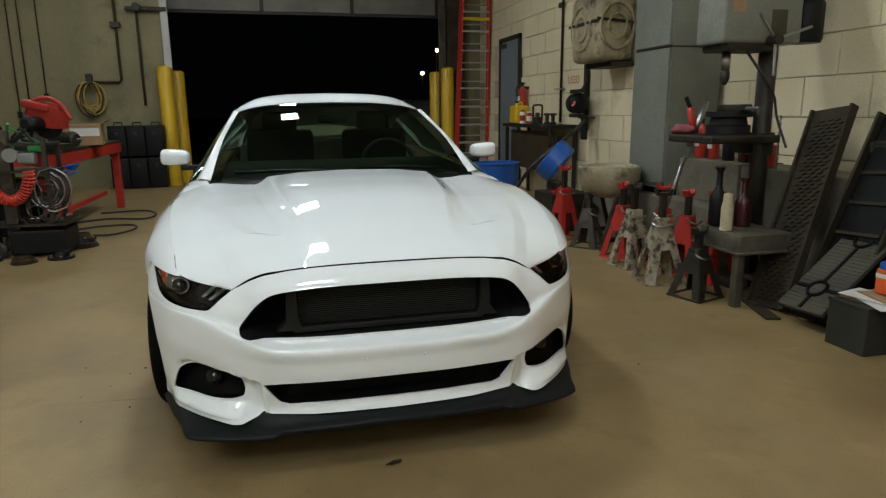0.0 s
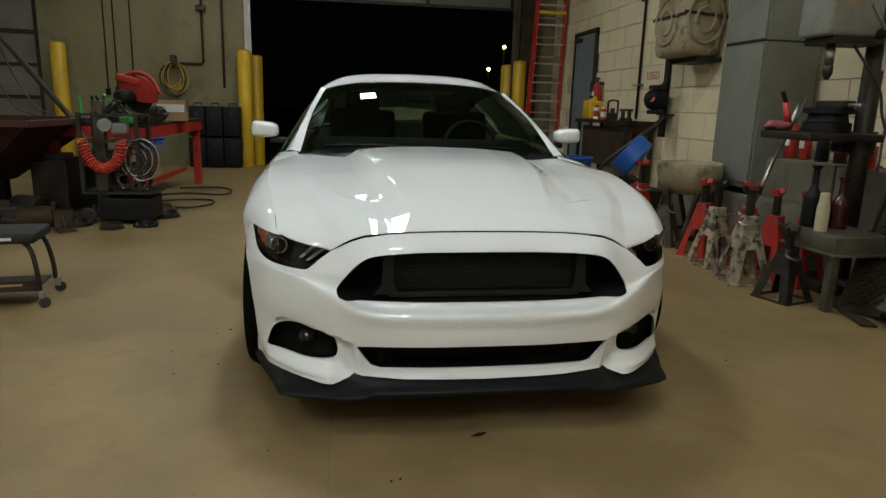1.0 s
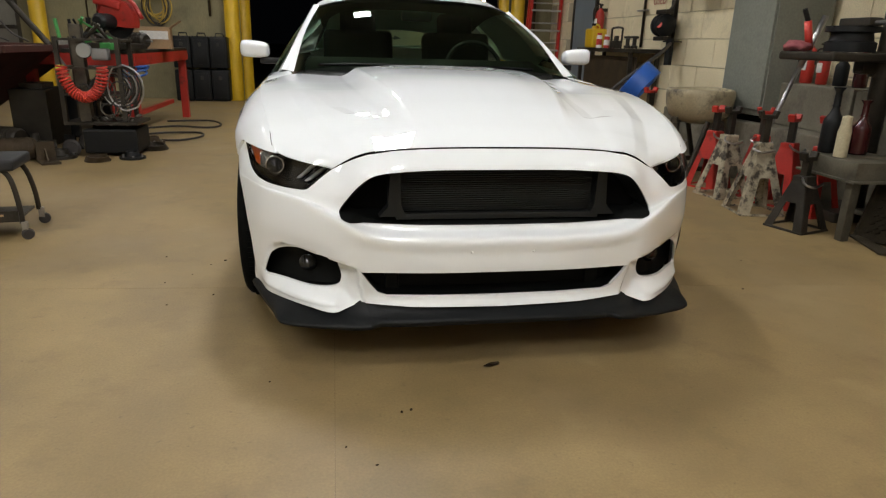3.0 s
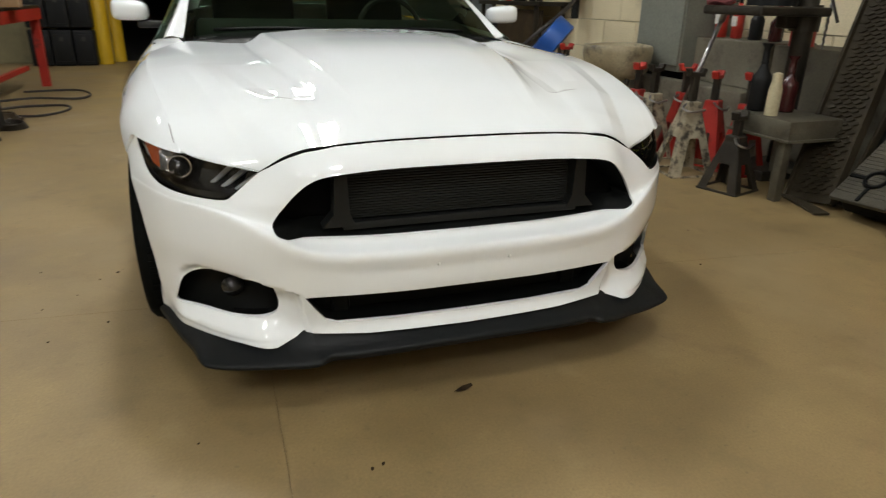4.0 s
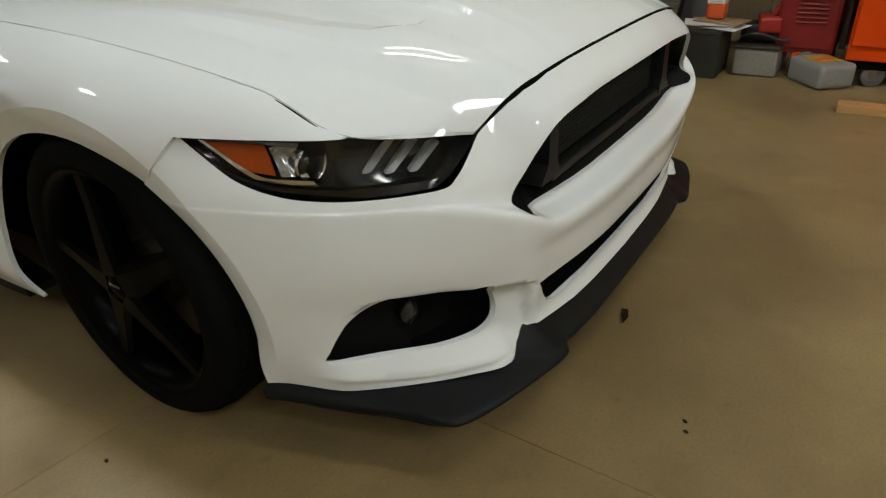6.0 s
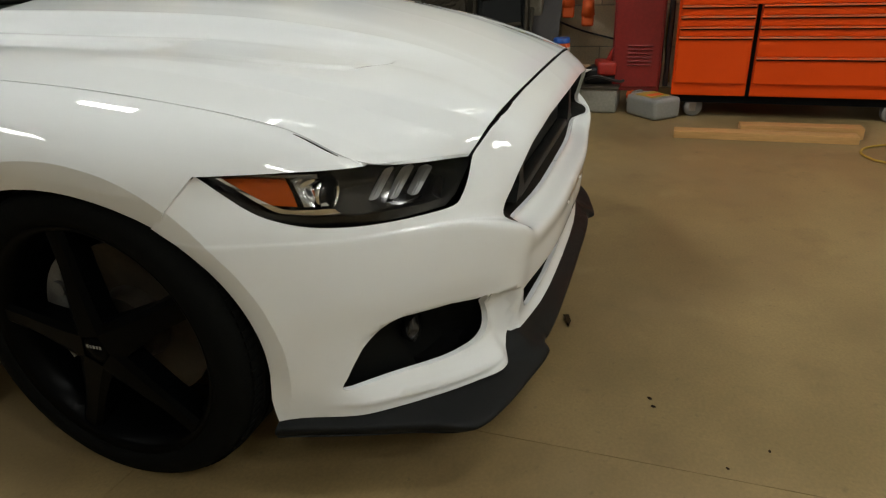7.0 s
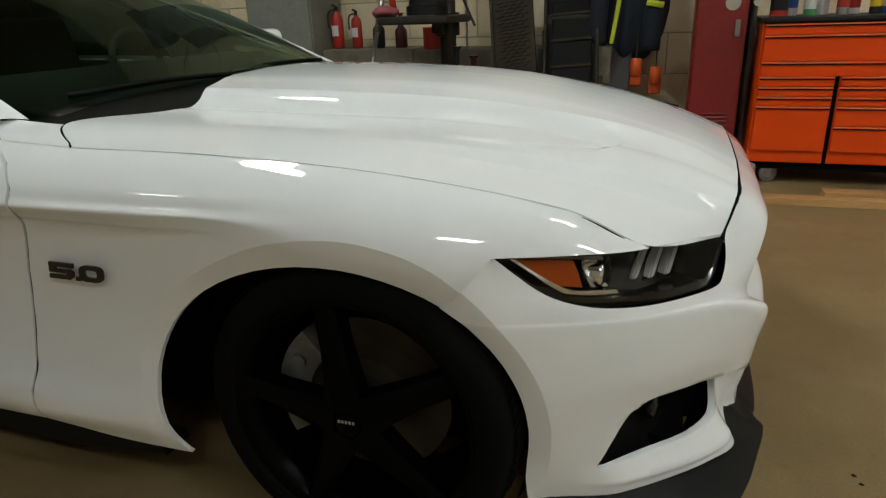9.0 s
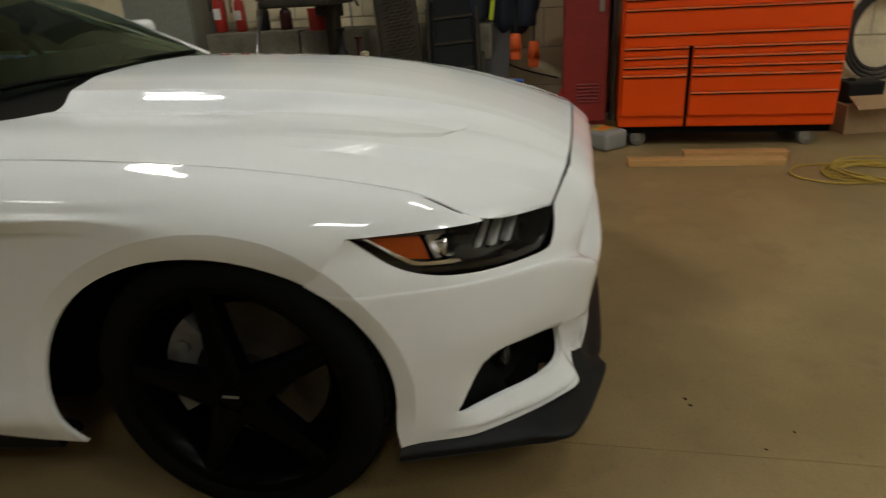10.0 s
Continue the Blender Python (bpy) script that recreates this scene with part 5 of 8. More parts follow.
# wheels
def build_wheel():
    """A wheel at the origin, its outer face towards -x."""
    w = thing("wheel", "", "")
    w.parent = car
    for key in ("label", "category"):
        if key in w:
            del w[key]
    m = pose(0, 0, 0, 0, -90, 0)
    b = bmesh.new()
    lathe(b, [(0.262, -0.225), (0.30, -0.232), (0.328, -0.215), (0.336, -0.19), (0.340, -0.12), (0.336, -0.045), (0.329, -0.016), (0.315, -0.002), (0.285, 0.003), (0.264, -0.006), (0.262, -0.03)], 72, m)
    tyre = part("tyre", b, M_RUBBER, w, "black low-profile tyre", smooth=True)
    b = bmesh.new()
    for k in range(96):
        a = 2 * math.pi * k / 96
        for x0 in (0.052, 0.182):
            box(b, (0.034, 0.015, 0.004), (x0, 0.3375 * math.sin(a), -0.3375 * math.cos(a)), (math.degrees(a), 0, 0))
    for x0 in (0.075, 0.115, 0.155):
        lathe(b, [(0.340, -x0 - 0.014), (0.3445, -x0 - 0.012), (0.3445, -x0 + 0.012), (0.340, -x0 + 0.014)], 72, m)
    part("tread", b, M_RUBBER, tyre)
    b = bmesh.new()
    lathe(b, [(0.262, -0.225), (0.235, -0.215), (0.225, -0.12), (0.232, -0.05), (0.250, -0.016), (0.266, -0.004), (0.268, -0.010), (0.262, -0.02)], 72, m)
    part("rim", b, M_RIM, w, "black alloy rim", smooth=True)
    for k in range(5):
        b = bmesh.new()
        ro = pose(0, 0, 0, 8 - 90 + 72 * k, 0, 0)
        n = 10
        sect = []
        for q in range(n + 1):
            r = 0.03 + 0.222 * q / n
            wd = np.interp(r, [0.03, 0.08, 0.16, 0.25], [0.045, 0.036, 0.026, 0.024])
            x = np.interp(r, [0.03, 0.08, 0.18, 0.25], [-0.004, 0.0, 0.012, 0.016])
            sect.append([b.verts.new(ro @ Vector(v)) for v in ((x + 0.05, -wd, r), (x + 0.008, -wd, r), (x, -wd * 0.55, r), (x, wd * 0.55, r), (x + 0.008, wd, r), (x + 0.05, wd, r))])
        for A, B in zip(sect, sect[1:]):
            for q in range(6):
                b.faces.new((A[q], A[(q + 1) % 6], B[(q + 1) % 6], B[q]))
        b.faces.new(sect[0]), b.faces.new(sect[-1])
        part("spoke", b, M_RIM, w)
    b = bmesh.new()
    lathe(b, [(0.0, 0.004), (0.026, 0.003), (0.032, -0.002), (0.034, -0.05)], 28, m)
    cap = part("centre_cap", b, M_RIM, w, "black centre cap", smooth=True)
    b = bmesh.new()
    for k, wd in enumerate((0.005, 0.005, 0.005, 0.005, 0.006)):
        box(b, (0.0006, wd, 0.007), (-0.0046, -0.016 + 0.008 * k, 0.008))
    part("cap_mark", b, M_SCREEN, cap, "small pale mark")
    b = bmesh.new()
    lathe(b, [(0.07, -0.115), (0.182, -0.115), (0.182, -0.14), (0.07, -0.14)], 48, m)
    lathe(b, [(0.0, -0.07), (0.075, -0.075), (0.085, -0.115)], 32, m)
    part("brake_disc", b, M_DISC, w, "worn steel brake disc", angle=40)
    b = bmesh.new()
    out = [(0.20 * math.cos(radians(a)), 0.20 * math.sin(radians(a))) for a in range(-30, 55, 8)] + [(0.125 * math.cos(radians(a)), 0.125 * math.sin(radians(a))) for a in range(50, -31, -8)]
    prism(b, out, 0.07, Matrix(((0, 0, 1, 0.075), (1, 0, 0, 0), (0, 1, 0, 0), (0, 0, 0, 1))))
    for a in (-12, 30):
        rod(b, (0.077, 0.165 * math.cos(radians(a)), 0.165 * math.sin(radians(a))), (0.066, 0.165 * math.cos(radians(a)), 0.165 * math.sin(radians(a))), 0.017, seg=14)
    part("brake_caliper", b, M_CALIPER, w, "grey cast brake caliper", angle=40)
    return w


wheel = build_wheel()
wheel.matrix_basis = pose(-0.918, -0.008, 0.343)
for x, y, r in ((0.918, -0.008, 180), (-0.925, WHEELBASE, 0), (0.925, WHEELBASE, 180)):
    copy_thing(wheel, pose(x, y, 0.343, 0, 0, r))

# number badge: a five, a point and a nought
FIVE = [(-0.030, 0.023), (0.030, 0.023), (0.030, 0.010), (-0.014, 0.010), (-0.014, 0.0055), (0.020, 0.0055), (0.030, -0.001), (0.030, -0.016), (0.022, -0.023), (-0.030, -0.023), (-0.030, -0.011), (0.013, -0.011), (0.013, -0.006), (-0.030, -0.006)]


def digit(name, rings, at, parent):
    """A raised figure: its outline, or an outline and its hole."""
    b = bmesh.new()
    tops = [[b.verts.new((x, y, 0.005)) for x, y in r] for r in rings]
    lows = [[b.verts.new((x, y, 0)) for x, y in r] for r in rings]
    for t, l in zip(tops, lows):
        for k in range(len(t)):
            b.faces.new((t[k], t[k - 1], l[k - 1], l[k]))
    if len(tops) == 2:
        for k in range(len(tops[0])):
            b.faces.new((tops[0][k], tops[0][k - 1], tops[1][k - 1], tops[1][k]))
    else:
        b.faces.new(tops[0])
    bmesh.ops.recalc_face_normals(b, faces=b.faces)
    part(name, b, M_GLOSSBLACK, parent).matrix_basis = pose(at, 0, 0)


oval = lambda a, b, n: [(a * math.copysign(abs(math.cos(t)) ** 0.6, math.cos(t)), b * math.copysign(abs(math.sin(t)) ** 0.6, math.sin(t))) for t in np.linspace(0, 2 * math.pi, n, endpoint=False)]
for s in (-1, 1):
    badge = new("badge")
    badge.parent = car
    badge["label"] = "black number badge on the fender"
    badge.matrix_basis = pose(s * 0.940, 0.593, 0.622, 90, 0, s * 90) @ Matrix.Diagonal((1.12, 0.82, 1, 1))
    digit("figure", [[(x + 0.12 * y, y) for x, y in FIVE]], -0.034, badge)
    digit("point", [[(-0.005, -0.023), (0.006, -0.023), (0.007, -0.012), (-0.004, -0.012)]], 0.004, badge)
    digit("figure", [[(x + 0.12 * y, y) for x, y in oval(0.029, 0.023, 32)], [(x + 0.12 * y, y) for x, y in oval(0.015, 0.0105, 32)]], 0.039, badge)

# cabin
cabin = part("dashboard", box(box(bmesh.new(), (1.40, 0.50, 0.10), (0, 1.08, 0.90), (8, 0, 0), 0.04, 3), (1.36, 0.2, 0.35), (0, 1.25, 0.75), (0, 0, 0), 0.03), M_DASH, car, "dark dashboard", angle=40)
b = bmesh.new()
ring = [(0.36 + 0.18 * math.cos(a), 1.50 + 0.06 * math.sin(a), 0.92 + 0.165 * math.sin(a)) for a in np.linspace(0, 2 * math.pi, 32, endpoint=False)]
tube(b, ring, 0.014, 8, True)
rod(b, (0.20, 1.50, 0.92), (0.52, 1.50, 0.92), 0.014)
rod(b, (0.36, 1.50, 0.92), (0.36, 1.25, 0.86), 0.03)
part("steering_wheel", b, M_DASH, car, "dark steering wheel", smooth=True)
for s in (-1, 1):
    b = bmesh.new()
    box(b, (0.50, 0.14, 0.62), (s * 0.36, 2.16, 0.84), (-14, 0, 0), 0.05, 3)
    box(b, (0.26, 0.10, 0.18), (s * 0.36, 2.27, 1.19), (-10, 0, 0), 0.04, 3)
    box(b, (0.50, 0.50, 0.16), (s * 0.36, 1.88, 0.52), (0, 0, 0), 0.05, 3)
    part("seat", b, M_SEAT, car, "black front seat", angle=40)
part("cabin_floor", box(bmesh.new(), (1.5, 1.9, 0.1), (0, 2.1, 0.42)), M_DASH, car)
b = bmesh.new()
box(b, (0.20, 0.02, 0.06), (0, 1.66, 1.235), (-10, 0, 0), 0.012)
part("rear_view_mirror", b, M_DASH, car)

# ---- far wall: doors, bollards, pipes ----
def sectional_door(name, x0, x1, z0, z1, y, label, rows=5):
    """Panels of a sectional door, one over another, with steel rails between them."""
    d = thing(name, label, "garage door", (0, 0, 0), kind="structure")
    h = 0.56
    z, k = z0, 0
    while z < z1 - 0.05:
        hh = min(h, z1 - z)
        b = bmesh.new()
        box(b, (x1 - x0, 0.045, hh - 0.012), ((x0 + x1) / 2, y, z + hh / 2), (0, 0, 0), 0.006)
        part("panel", b, M_DOORPANEL, d)
        b = bmesh.new()
        box(b, (x1 - x0, 0.03, 0.05), ((x0 + x1) / 2, y - 0.038, z + hh - 0.03))
        part("rail", b, M_DARKSTEEL, d)
        z += h
        k += 1
    for q in range(int((x1 - x0) / 1.3) + 1):
        x = x0 + 0.08 + q * (x1 - x0 - 0.16) / int((x1 - x0) / 1.3)
        part("stile", box(bmesh.new(), (0.07, 0.025, z1 - z0), (x, y - 0.036, (z0 + z1) / 2)), M_DARKSTEEL, d)
    part("bottom_seal", box(bmesh.new(), (x1 - x0, 0.05, 0.05), ((x0 + x1) / 2, y, z0 - 0.025), (0, 0, 0), 0.012), M_HOSE, d, "black rubber seal")
    return d


sectional_door("door_1", O1 - 0.05, O2 + 0.05, 3.10, OH, BY + 0.30, "raised white sectional garage door, mostly open")
sectional_door("door_2", -8.0, -5.72, 0.05, OH, BY + 0.10, "closed white sectional garage door with dark rails")
for x, m, nm in ((O1 + 0.02, M_STEEL, "bright steel door track"), (O2 - 0.02, M_GREYMETAL, "grey steel door track")):
    t = tagged(part("door_track", box(box(bmesh.new(), (0.10, 0.05, 3.9), (x, BY - 0.035, 1.97), (0, 0, 0), 0.008), (0.03, 0.07, 3.9), (x + 0.06, BY - 0.04, 1.97)), m), nm + " beside the door opening", "door track", "", "structure")
tagged(part("door_jamb", box(bmesh.new(), (0.35, 0.10, 4.0), (O2 + 0.26, BY - 0.054, 2.0)), M_RUST), "brown steel jamb beside the opening", "", "", "structure")


def bollard(x, y, h=2.08, r=0.125):
    b = bmesh.new()
    lathe(b, [(r, 0), (r, h - 0.03), (r * 0.93, h - 0.008), (r * 0.6, h + 0.012), (0.001, h + 0.02)], 28, Matrix.Translation((x, y, 0)))
    tagged(part("bollard", b, M_YELLOW, angle=50), "yellow painted steel bollard beside the door opening", "bollard", "bollards")


for x, y in ((-2.27, 9.55), (-2.13, 9.98), (2.70, 9.95), (2.84, 9.55), (-5.36, 9.50)):
    bollard(x, y, 2.08 if y < 9.8 else 2.02)

# pipes on the far wall
def wall_pipe(pts, r, material, label):
    tagged(part("pipe", tube(bmesh.new(), pts, r, 8), material, smooth=True), label, "pipe", "pipes on the far wall")


for x, z in ((-4.66, 1.32), (-4.50, 1.36), (-4.22, 1.62)):
    wall_pipe([(x, BY - 0.03, z), (x, BY - 0.03, CZ - 0.05)], 0.012, M_RUST, "thin rusty conduit on the concrete wall")
    tagged(part("switch_box", box(bmesh.new(), (0.07, 0.06, 0.11), (x, BY - 0.04, z - 0.04), (0, 0, 0), 0.008), M_BLACKBOX), "small black switch box on the wall", "switch box")
wall_pipe([(-3.55, BY - 0.04, 1.82), (-3.05, BY - 0.04, 1.82), (-3.01, BY - 0.04, 1.86), (-3.01, BY - 0.04, CZ - 0.05)], 0.022, M_RUST, "brown steel pipe with an elbow on the wall")
tagged(part("junction_box", box(bmesh.new(), (0.16, 0.09, 0.09), (-3.01, BY - 0.06, 2.78), (0, 0, 0), 0.01), M_DARKSTEEL), "dark junction box on a pipe", "junction box")
wall_pipe([(-2.66, BY - 0.03, 1.42), (-2.66, BY - 0.03, 3.02)], 0.022, M_RUST, "rusty brown upright pipe on the wall")
br = thing("wall_bracket", "dark steel bracket arm over the wall pipes", "bracket", (-2.5, BY - 0.06, 3.05))
part("arm", box(bmesh.new(), (0.66, 0.07, 0.07), (0, 0, 0), (0, 0, 0), 0.01), M_DARKSTEEL, br)
part("hub", rod(bmesh.new(), (-0.14, 0.04, 0.02), (-0.14, -0.10, 0.02), 0.07, seg=16), M_DARKSTEEL, br)

hr = thing("hose_reel", "yellow and black hose coiled on a wall hook", "hose", (-3.52, BY - 0.10, 1.70))
part("hook", box(bmesh.new(), (0.10, 0.12, 0.20), (0, 0.04, 0.16), (0, 0, 0), 0.02), M_DARKSTEEL, hr)
random.seed(5)
for k in range(9):
    rx, rz, dx = random.uniform(0.13, 0.22), random.uniform(0.20, 0.30), random.uniform(-0.05, 0.05)
    pts = [(dx + rx * math.cos(a), -0.06 + 0.02 * math.sin(3 * a + k) + 0.008 * k, 0.12 - rz + rz * math.sin(a)) for a in np.linspace(0, 2 * math.pi, 28, endpoint=False)]
    part("loop", tube(bmesh.new(), pts, 0.011, 6, True), M_CORD if k % 3 else M_HOSE, hr, smooth=True)

for k in range(6):
    i, j = k % 3, k // 3
    c = thing("tool_case", "black moulded plastic tool case stacked by the far wall", "case", (-3.08 + 0.30 * i, 9.40, 0.55 * j), "stacked black cases")
    part("shell", box(box(bmesh.new(), (0.29, 0.40, 0.52), (0, 0, 0.27), (0, 0, 0), 0.025, 3), (0.22, 0.02, 0.40), (0, -0.20, 0.27), (0, 0, 0), 0.008), M_BLACKBOX, c, angle=40)
    part("grip", tube(bmesh.new(), [(-0.07, 0, 0.53), (-0.06, 0, 0.552), (0.06, 0, 0.552), (0.07, 0, 0.53)], 0.010, 6) if j == 0 else tube(bmesh.new(), [(-0.07, 0, 0.53), (-0.06, 0, 0.58), (0.06, 0, 0.58), (0.07, 0, 0.53)], 0.012, 6), M_BLACKBOX, c)
    part("latch", box(bmesh.new(), (0.05, 0.012, 0.06), (0, -0.214, 0.40), (0, 0, 0), 0.004), M_GREYBOX, c)

# step ladder leaning by the opening
lad = thing("step_ladder", "red and aluminium step ladder folded against the far wall", "ladder", pose(3.22, 9.20, 0, 5.0, 0, 0))
for s in (-1, 1):
    bm1 = bmesh.new()
    prism(bm1, [(s * 0.30 - 0.022, 0), (s * 0.30 + 0.022, 0), (s * 0.235 + 0.022, 3.9), (s * 0.235 - 0.022, 3.9)], 0.07, Matrix(((1, 0, 0, 0), (0, 0, 1, -0.035), (0, 1, 0, 0), (0, 0, 0, 1))))
    part("side_rail", bm1, M_LADDERRED, lad, "red fibreglass rail")
    bm1 = bmesh.new()
    prism(bm1, [(s * 0.33 - 0.015, 0), (s * 0.33 + 0.015, 0), (s * 0.25 + 0.015, 3.8), (s * 0.25 - 0.015, 3.8)], 0.04, Matrix(((1, 0, 0, 0), (0, 0, 1, 0.07), (0, 1, 0, 0), (0, 0, 0, 1))))
    part("rear_rail", bm1, M_LADDERRED, lad, "red fibreglass rail")
for k in range(12):
    z = 0.34 + 0.338 * k
    wd = 0.60 - 0.0345 * z
    if z < 3.85:
        part("step", box(bmesh.new(), (wd, 0.09, 0.03), (0, -0.01, z), (0, 0, 0), 0.005), M_ALUMINIUM, lad, "aluminium step")
        part("rear_rung", rod(bmesh.new(), (-wd / 2, 0.09, z + 0.12), (wd / 2, 0.09, z + 0.12), 0.012, seg=8), M_ALUMINIUM, lad)
part("yellow_step", box(bmesh.new(), (0.50, 0.12, 0.06), (0, -0.02, 2.92), (0, 0, 0), 0.012), M_YELLOW, lad, "yellow plastic top step")

# yard beyond the opening
for x, y, z in ((9.9, 40, 5.15), (8.9, 40, 3.7)):
    yl = thing("yard_lamp", "small glowing yard lamp on a pole in the dark", "street lamp", (x, y, -0.19), "yard lamps")
    part("pole", rod(bmesh.new(), (0, 0.1, 0), (0, 0.1, z), 0.06, 0.05), M_DARKSTEEL, yl)
    bmx = bmesh.new()
    bmesh.ops.create_uvsphere(bmx, u_segments=12, v_segments=8, radius=0.11, matrix=Matrix.Translation((0, 0, z + 0.19)))
    part("globe", bmx, M_YARDLAMP, yl, "glowing globe", smooth=True)
for x in (3.3, 5.0):
    tagged(part("parked_trailer", box(box(bmesh.new(), (1.3, 3.0, 1.2), (x, 24, 1.1), (0, 0, 0), 0.06), (1.1, 2.8, 0.5), (x, 24, 0.10)), M_WHITEPANEL), "pale box trailer parked outside in the dark", "trailer", "trailers in the yard")

# ---- block wall side ----
dr = thing("door_3", "closed blue-grey steel door in the block wall", "door", (WX, 7.9, 0), kind="structure")
part("leaf", box(bmesh.new(), (0.05, 0.90, 2.42), (-0.012, 0, 1.21), (0, 0, 0), 0.006), M_DOORPAINT, dr)
for s in (-1, 1):
    part("frame", box(bmesh.new(), (0.09, 0.06, 2.50), (-0.008, s * 0.485, 1.25), (0, 0, 0), 0.006), M_DARKSTEEL, dr)
part("frame", box(bmesh.new(), (0.09, 1.03, 0.06), (-0.008, 0, 2.47), (0, 0, 0), 0.006), M_DARKSTEEL, dr)
part("closer", box(bmesh.new(), (0.07, 0.22, 0.07), (-0.06, 0.25, 2.36), (0, 0, 0), 0.01), M_DARKSTEEL, dr)
part("handle", rod(rod(bmesh.new(), (-0.03, -0.36, 1.02), (-0.09, -0.36, 1.02), 0.012), (-0.09, -0.37, 1.02), (-0.09, -0.25, 1.02), 0.011), M_STEEL, dr)


def extinguisher(x, y, z, s=1.0, hung=False, label="red fire extinguisher with a black valve"):
    e = thing("fire_extinguisher", label, "fire extinguisher", (x, y, z), "fire extinguishers")
    bx = bmesh.new()
    lathe(bx, [(0.001, 0), (0.05 * s, 0), (0.058 * s, 0.012 * s), (0.058 * s, 0.27 * s), (0.05 * s, 0.31 * s), (0.022 * s, 0.335 * s), (0.022 * s, 0.35 * s)], 22)
    part("cylinder", bx, M_RED, e, angle=50)
    part("label_plate", box(bmesh.new(), (0.012, 0.07 * s, 0.10 * s), (-0.054 * s, 0, 0.17 * s), (0, 0, 0), 0.004), M_PAPER, e, "white paper label")
    part("valve", box(rod(bmesh.new(), (0, 0, 0.345 * s), (0, 0, 0.39 * s), 0.018 * s), (0.10 * s, 0.02 * s, 0.018 * s), (-0.02, 0, 0.40 * s), (0, 12, 0), 0.004), M_BLACKPL, e)
    part("hose", tube(bmesh.new(), spline([(-0.03 * s, 0, 0.37 * s), (-0.07 * s, 0.05 * s, 0.34 * s), (-0.06 * s, 0.065 * s, 0.2 * s)], 8), 0.009 * s, 6), M_HOSE, e)
    if hung:
        part("wall_hook", box(bmesh.new(), (0.10, 0.03, 0.05), (0.07, 0, 0.33 * s), (0, 0, 0), 0.005), M_DARKSTEEL, e)
    return e


extinguisher(WX - 0.11, 7.05, 1.24, 1.15, True, "red fire extinguisher hung on the block wall")

sh = thing("wall_bench", "narrow dark steel wall bench with grimy cans", "bench", (3.30, 6.0, 0))
part("top", box(bmesh.new(), (0.44, 1.9, 0.05), (0, 0, 1.05), (0, 0, 0), 0.006), M_DARKSTEEL, sh)
for y in (-0.85, 0.85):
    for x in (-0.18, 0.18):
        part("leg", box(bmesh.new(), (0.045, 0.045, 1.03), (x, y, 0.515)), M_DARKSTEEL, sh)
part("apron", box(bmesh.new(), (0.03, 1.7, 0.55), (-0.10, 0, 0.70), (0, 0, 0), 0.004), M_RUST, sh)


def jug(name, label, at, m, cap_m, size=(0.16, 0.22, 0.26), lying=False):
    j = thing(name, label, "jug", at)
    w, d, h = size
    part("body", box(bmesh.new(), (w, d, h * 0.78), (0, 0, h * 0.39), (0, 0, 0), 0.03, 3), m, j, angle=40)
    part("neck", rod(bmesh.new(), (0, d * 0.25, h * 0.76), (0, d * 0.25, h * 0.9), w * 0.22, w * 0.15), m, j)
    part("cap", rod(bmesh.new(), (0, d * 0.25, h * 0.9), (0, d * 0.25, h), w * 0.19), cap_m, j, "plastic cap")
    part("grip", tube(bmesh.new(), spline([(0, d * 0.15, h * 0.76), (0, 0, h * 0.93), (0, -d * 0.35, h * 0.88), (0, -d * 0.42, h * 0.6)], 12), 0.014, 8), m, j, smooth=True)
    return j


jug("fuel_jug", "yellow plastic fuel jug on the wall bench", (3.27, 6.72, 1.076), M_YELLOW, M_BLACKPL, (0.22, 0.30, 0.34))


def spray_can(x, y, z, m, cap_m, r=0.033, h=0.20, label="spray can standing among other cans", rot=0):
    c = thing("spray_can", label, "spray can", pose(x, y, z, 0, 0, rot), "cans and bottles")
    part("can", lathe(bmesh.new(), [(0.001, 0), (r, 0), (r, h * 0.8), (r * 0.75, h * 0.86)], 18), m, c, angle=50)
    part("cap", lathe(bmesh.new(), [(r * 0.8, h * 0.86), (r * 0.78, h), (0.001, h)], 18), cap_m, c, angle=50)
    part("band", lathe(bmesh.new(), [(r * 1.01, h * 0.2), (r * 1.01, h * 0.6)], 18), cap_m, c)
    return c


spray_can(3.20, 6.40, 1.076, M_PAPER, M_RED, 0.04, 0.20, "white and red can on the wall bench")
spray_can(3.25, 6.25, 1.076, M_RED, M_PAPER, 0.04, 0.18, "red can on the wall bench")
vs = thing("vice", "dark greasy bench vice on the wall bench", "vice", (3.24, 5.9, 1.076))
part("frame", tube(bmesh.new(), spline([(0, -0.16, 0), (0, -0.17, 0.2), (0, -0.14, 0.26), (0, 0.14, 0.26), (0, 0.17, 0.2), (0, 0.16, 0)], 20), 0.014, 8), M_DARKSTEEL, vs)
part("body", box(box(bmesh.new(), (0.10, 0.16, 0.10), (0, 0, 0.05), (0, 0, 0), 0.015), (0.05, 0.06, 0.06), (0, 0.0, 0.13), (0, 0, 0), 0.01), M_DARKSTEEL, vs)
for y in (5.25, 5.45):
    c = thing("pipe_fitting", "dark pipe fitting on the wall bench", "pipe fitting", (3.2, y, 1.076))
    part("body", lathe(bmesh.new(), [(0.04, 0), (0.045, 0.03), (0.025, 0.04), (0.025, 0.12), (0.05, 0.125), (0.05, 0.15), (0.001, 0.155)], 14), M_DARKSTEEL, c, angle=40)

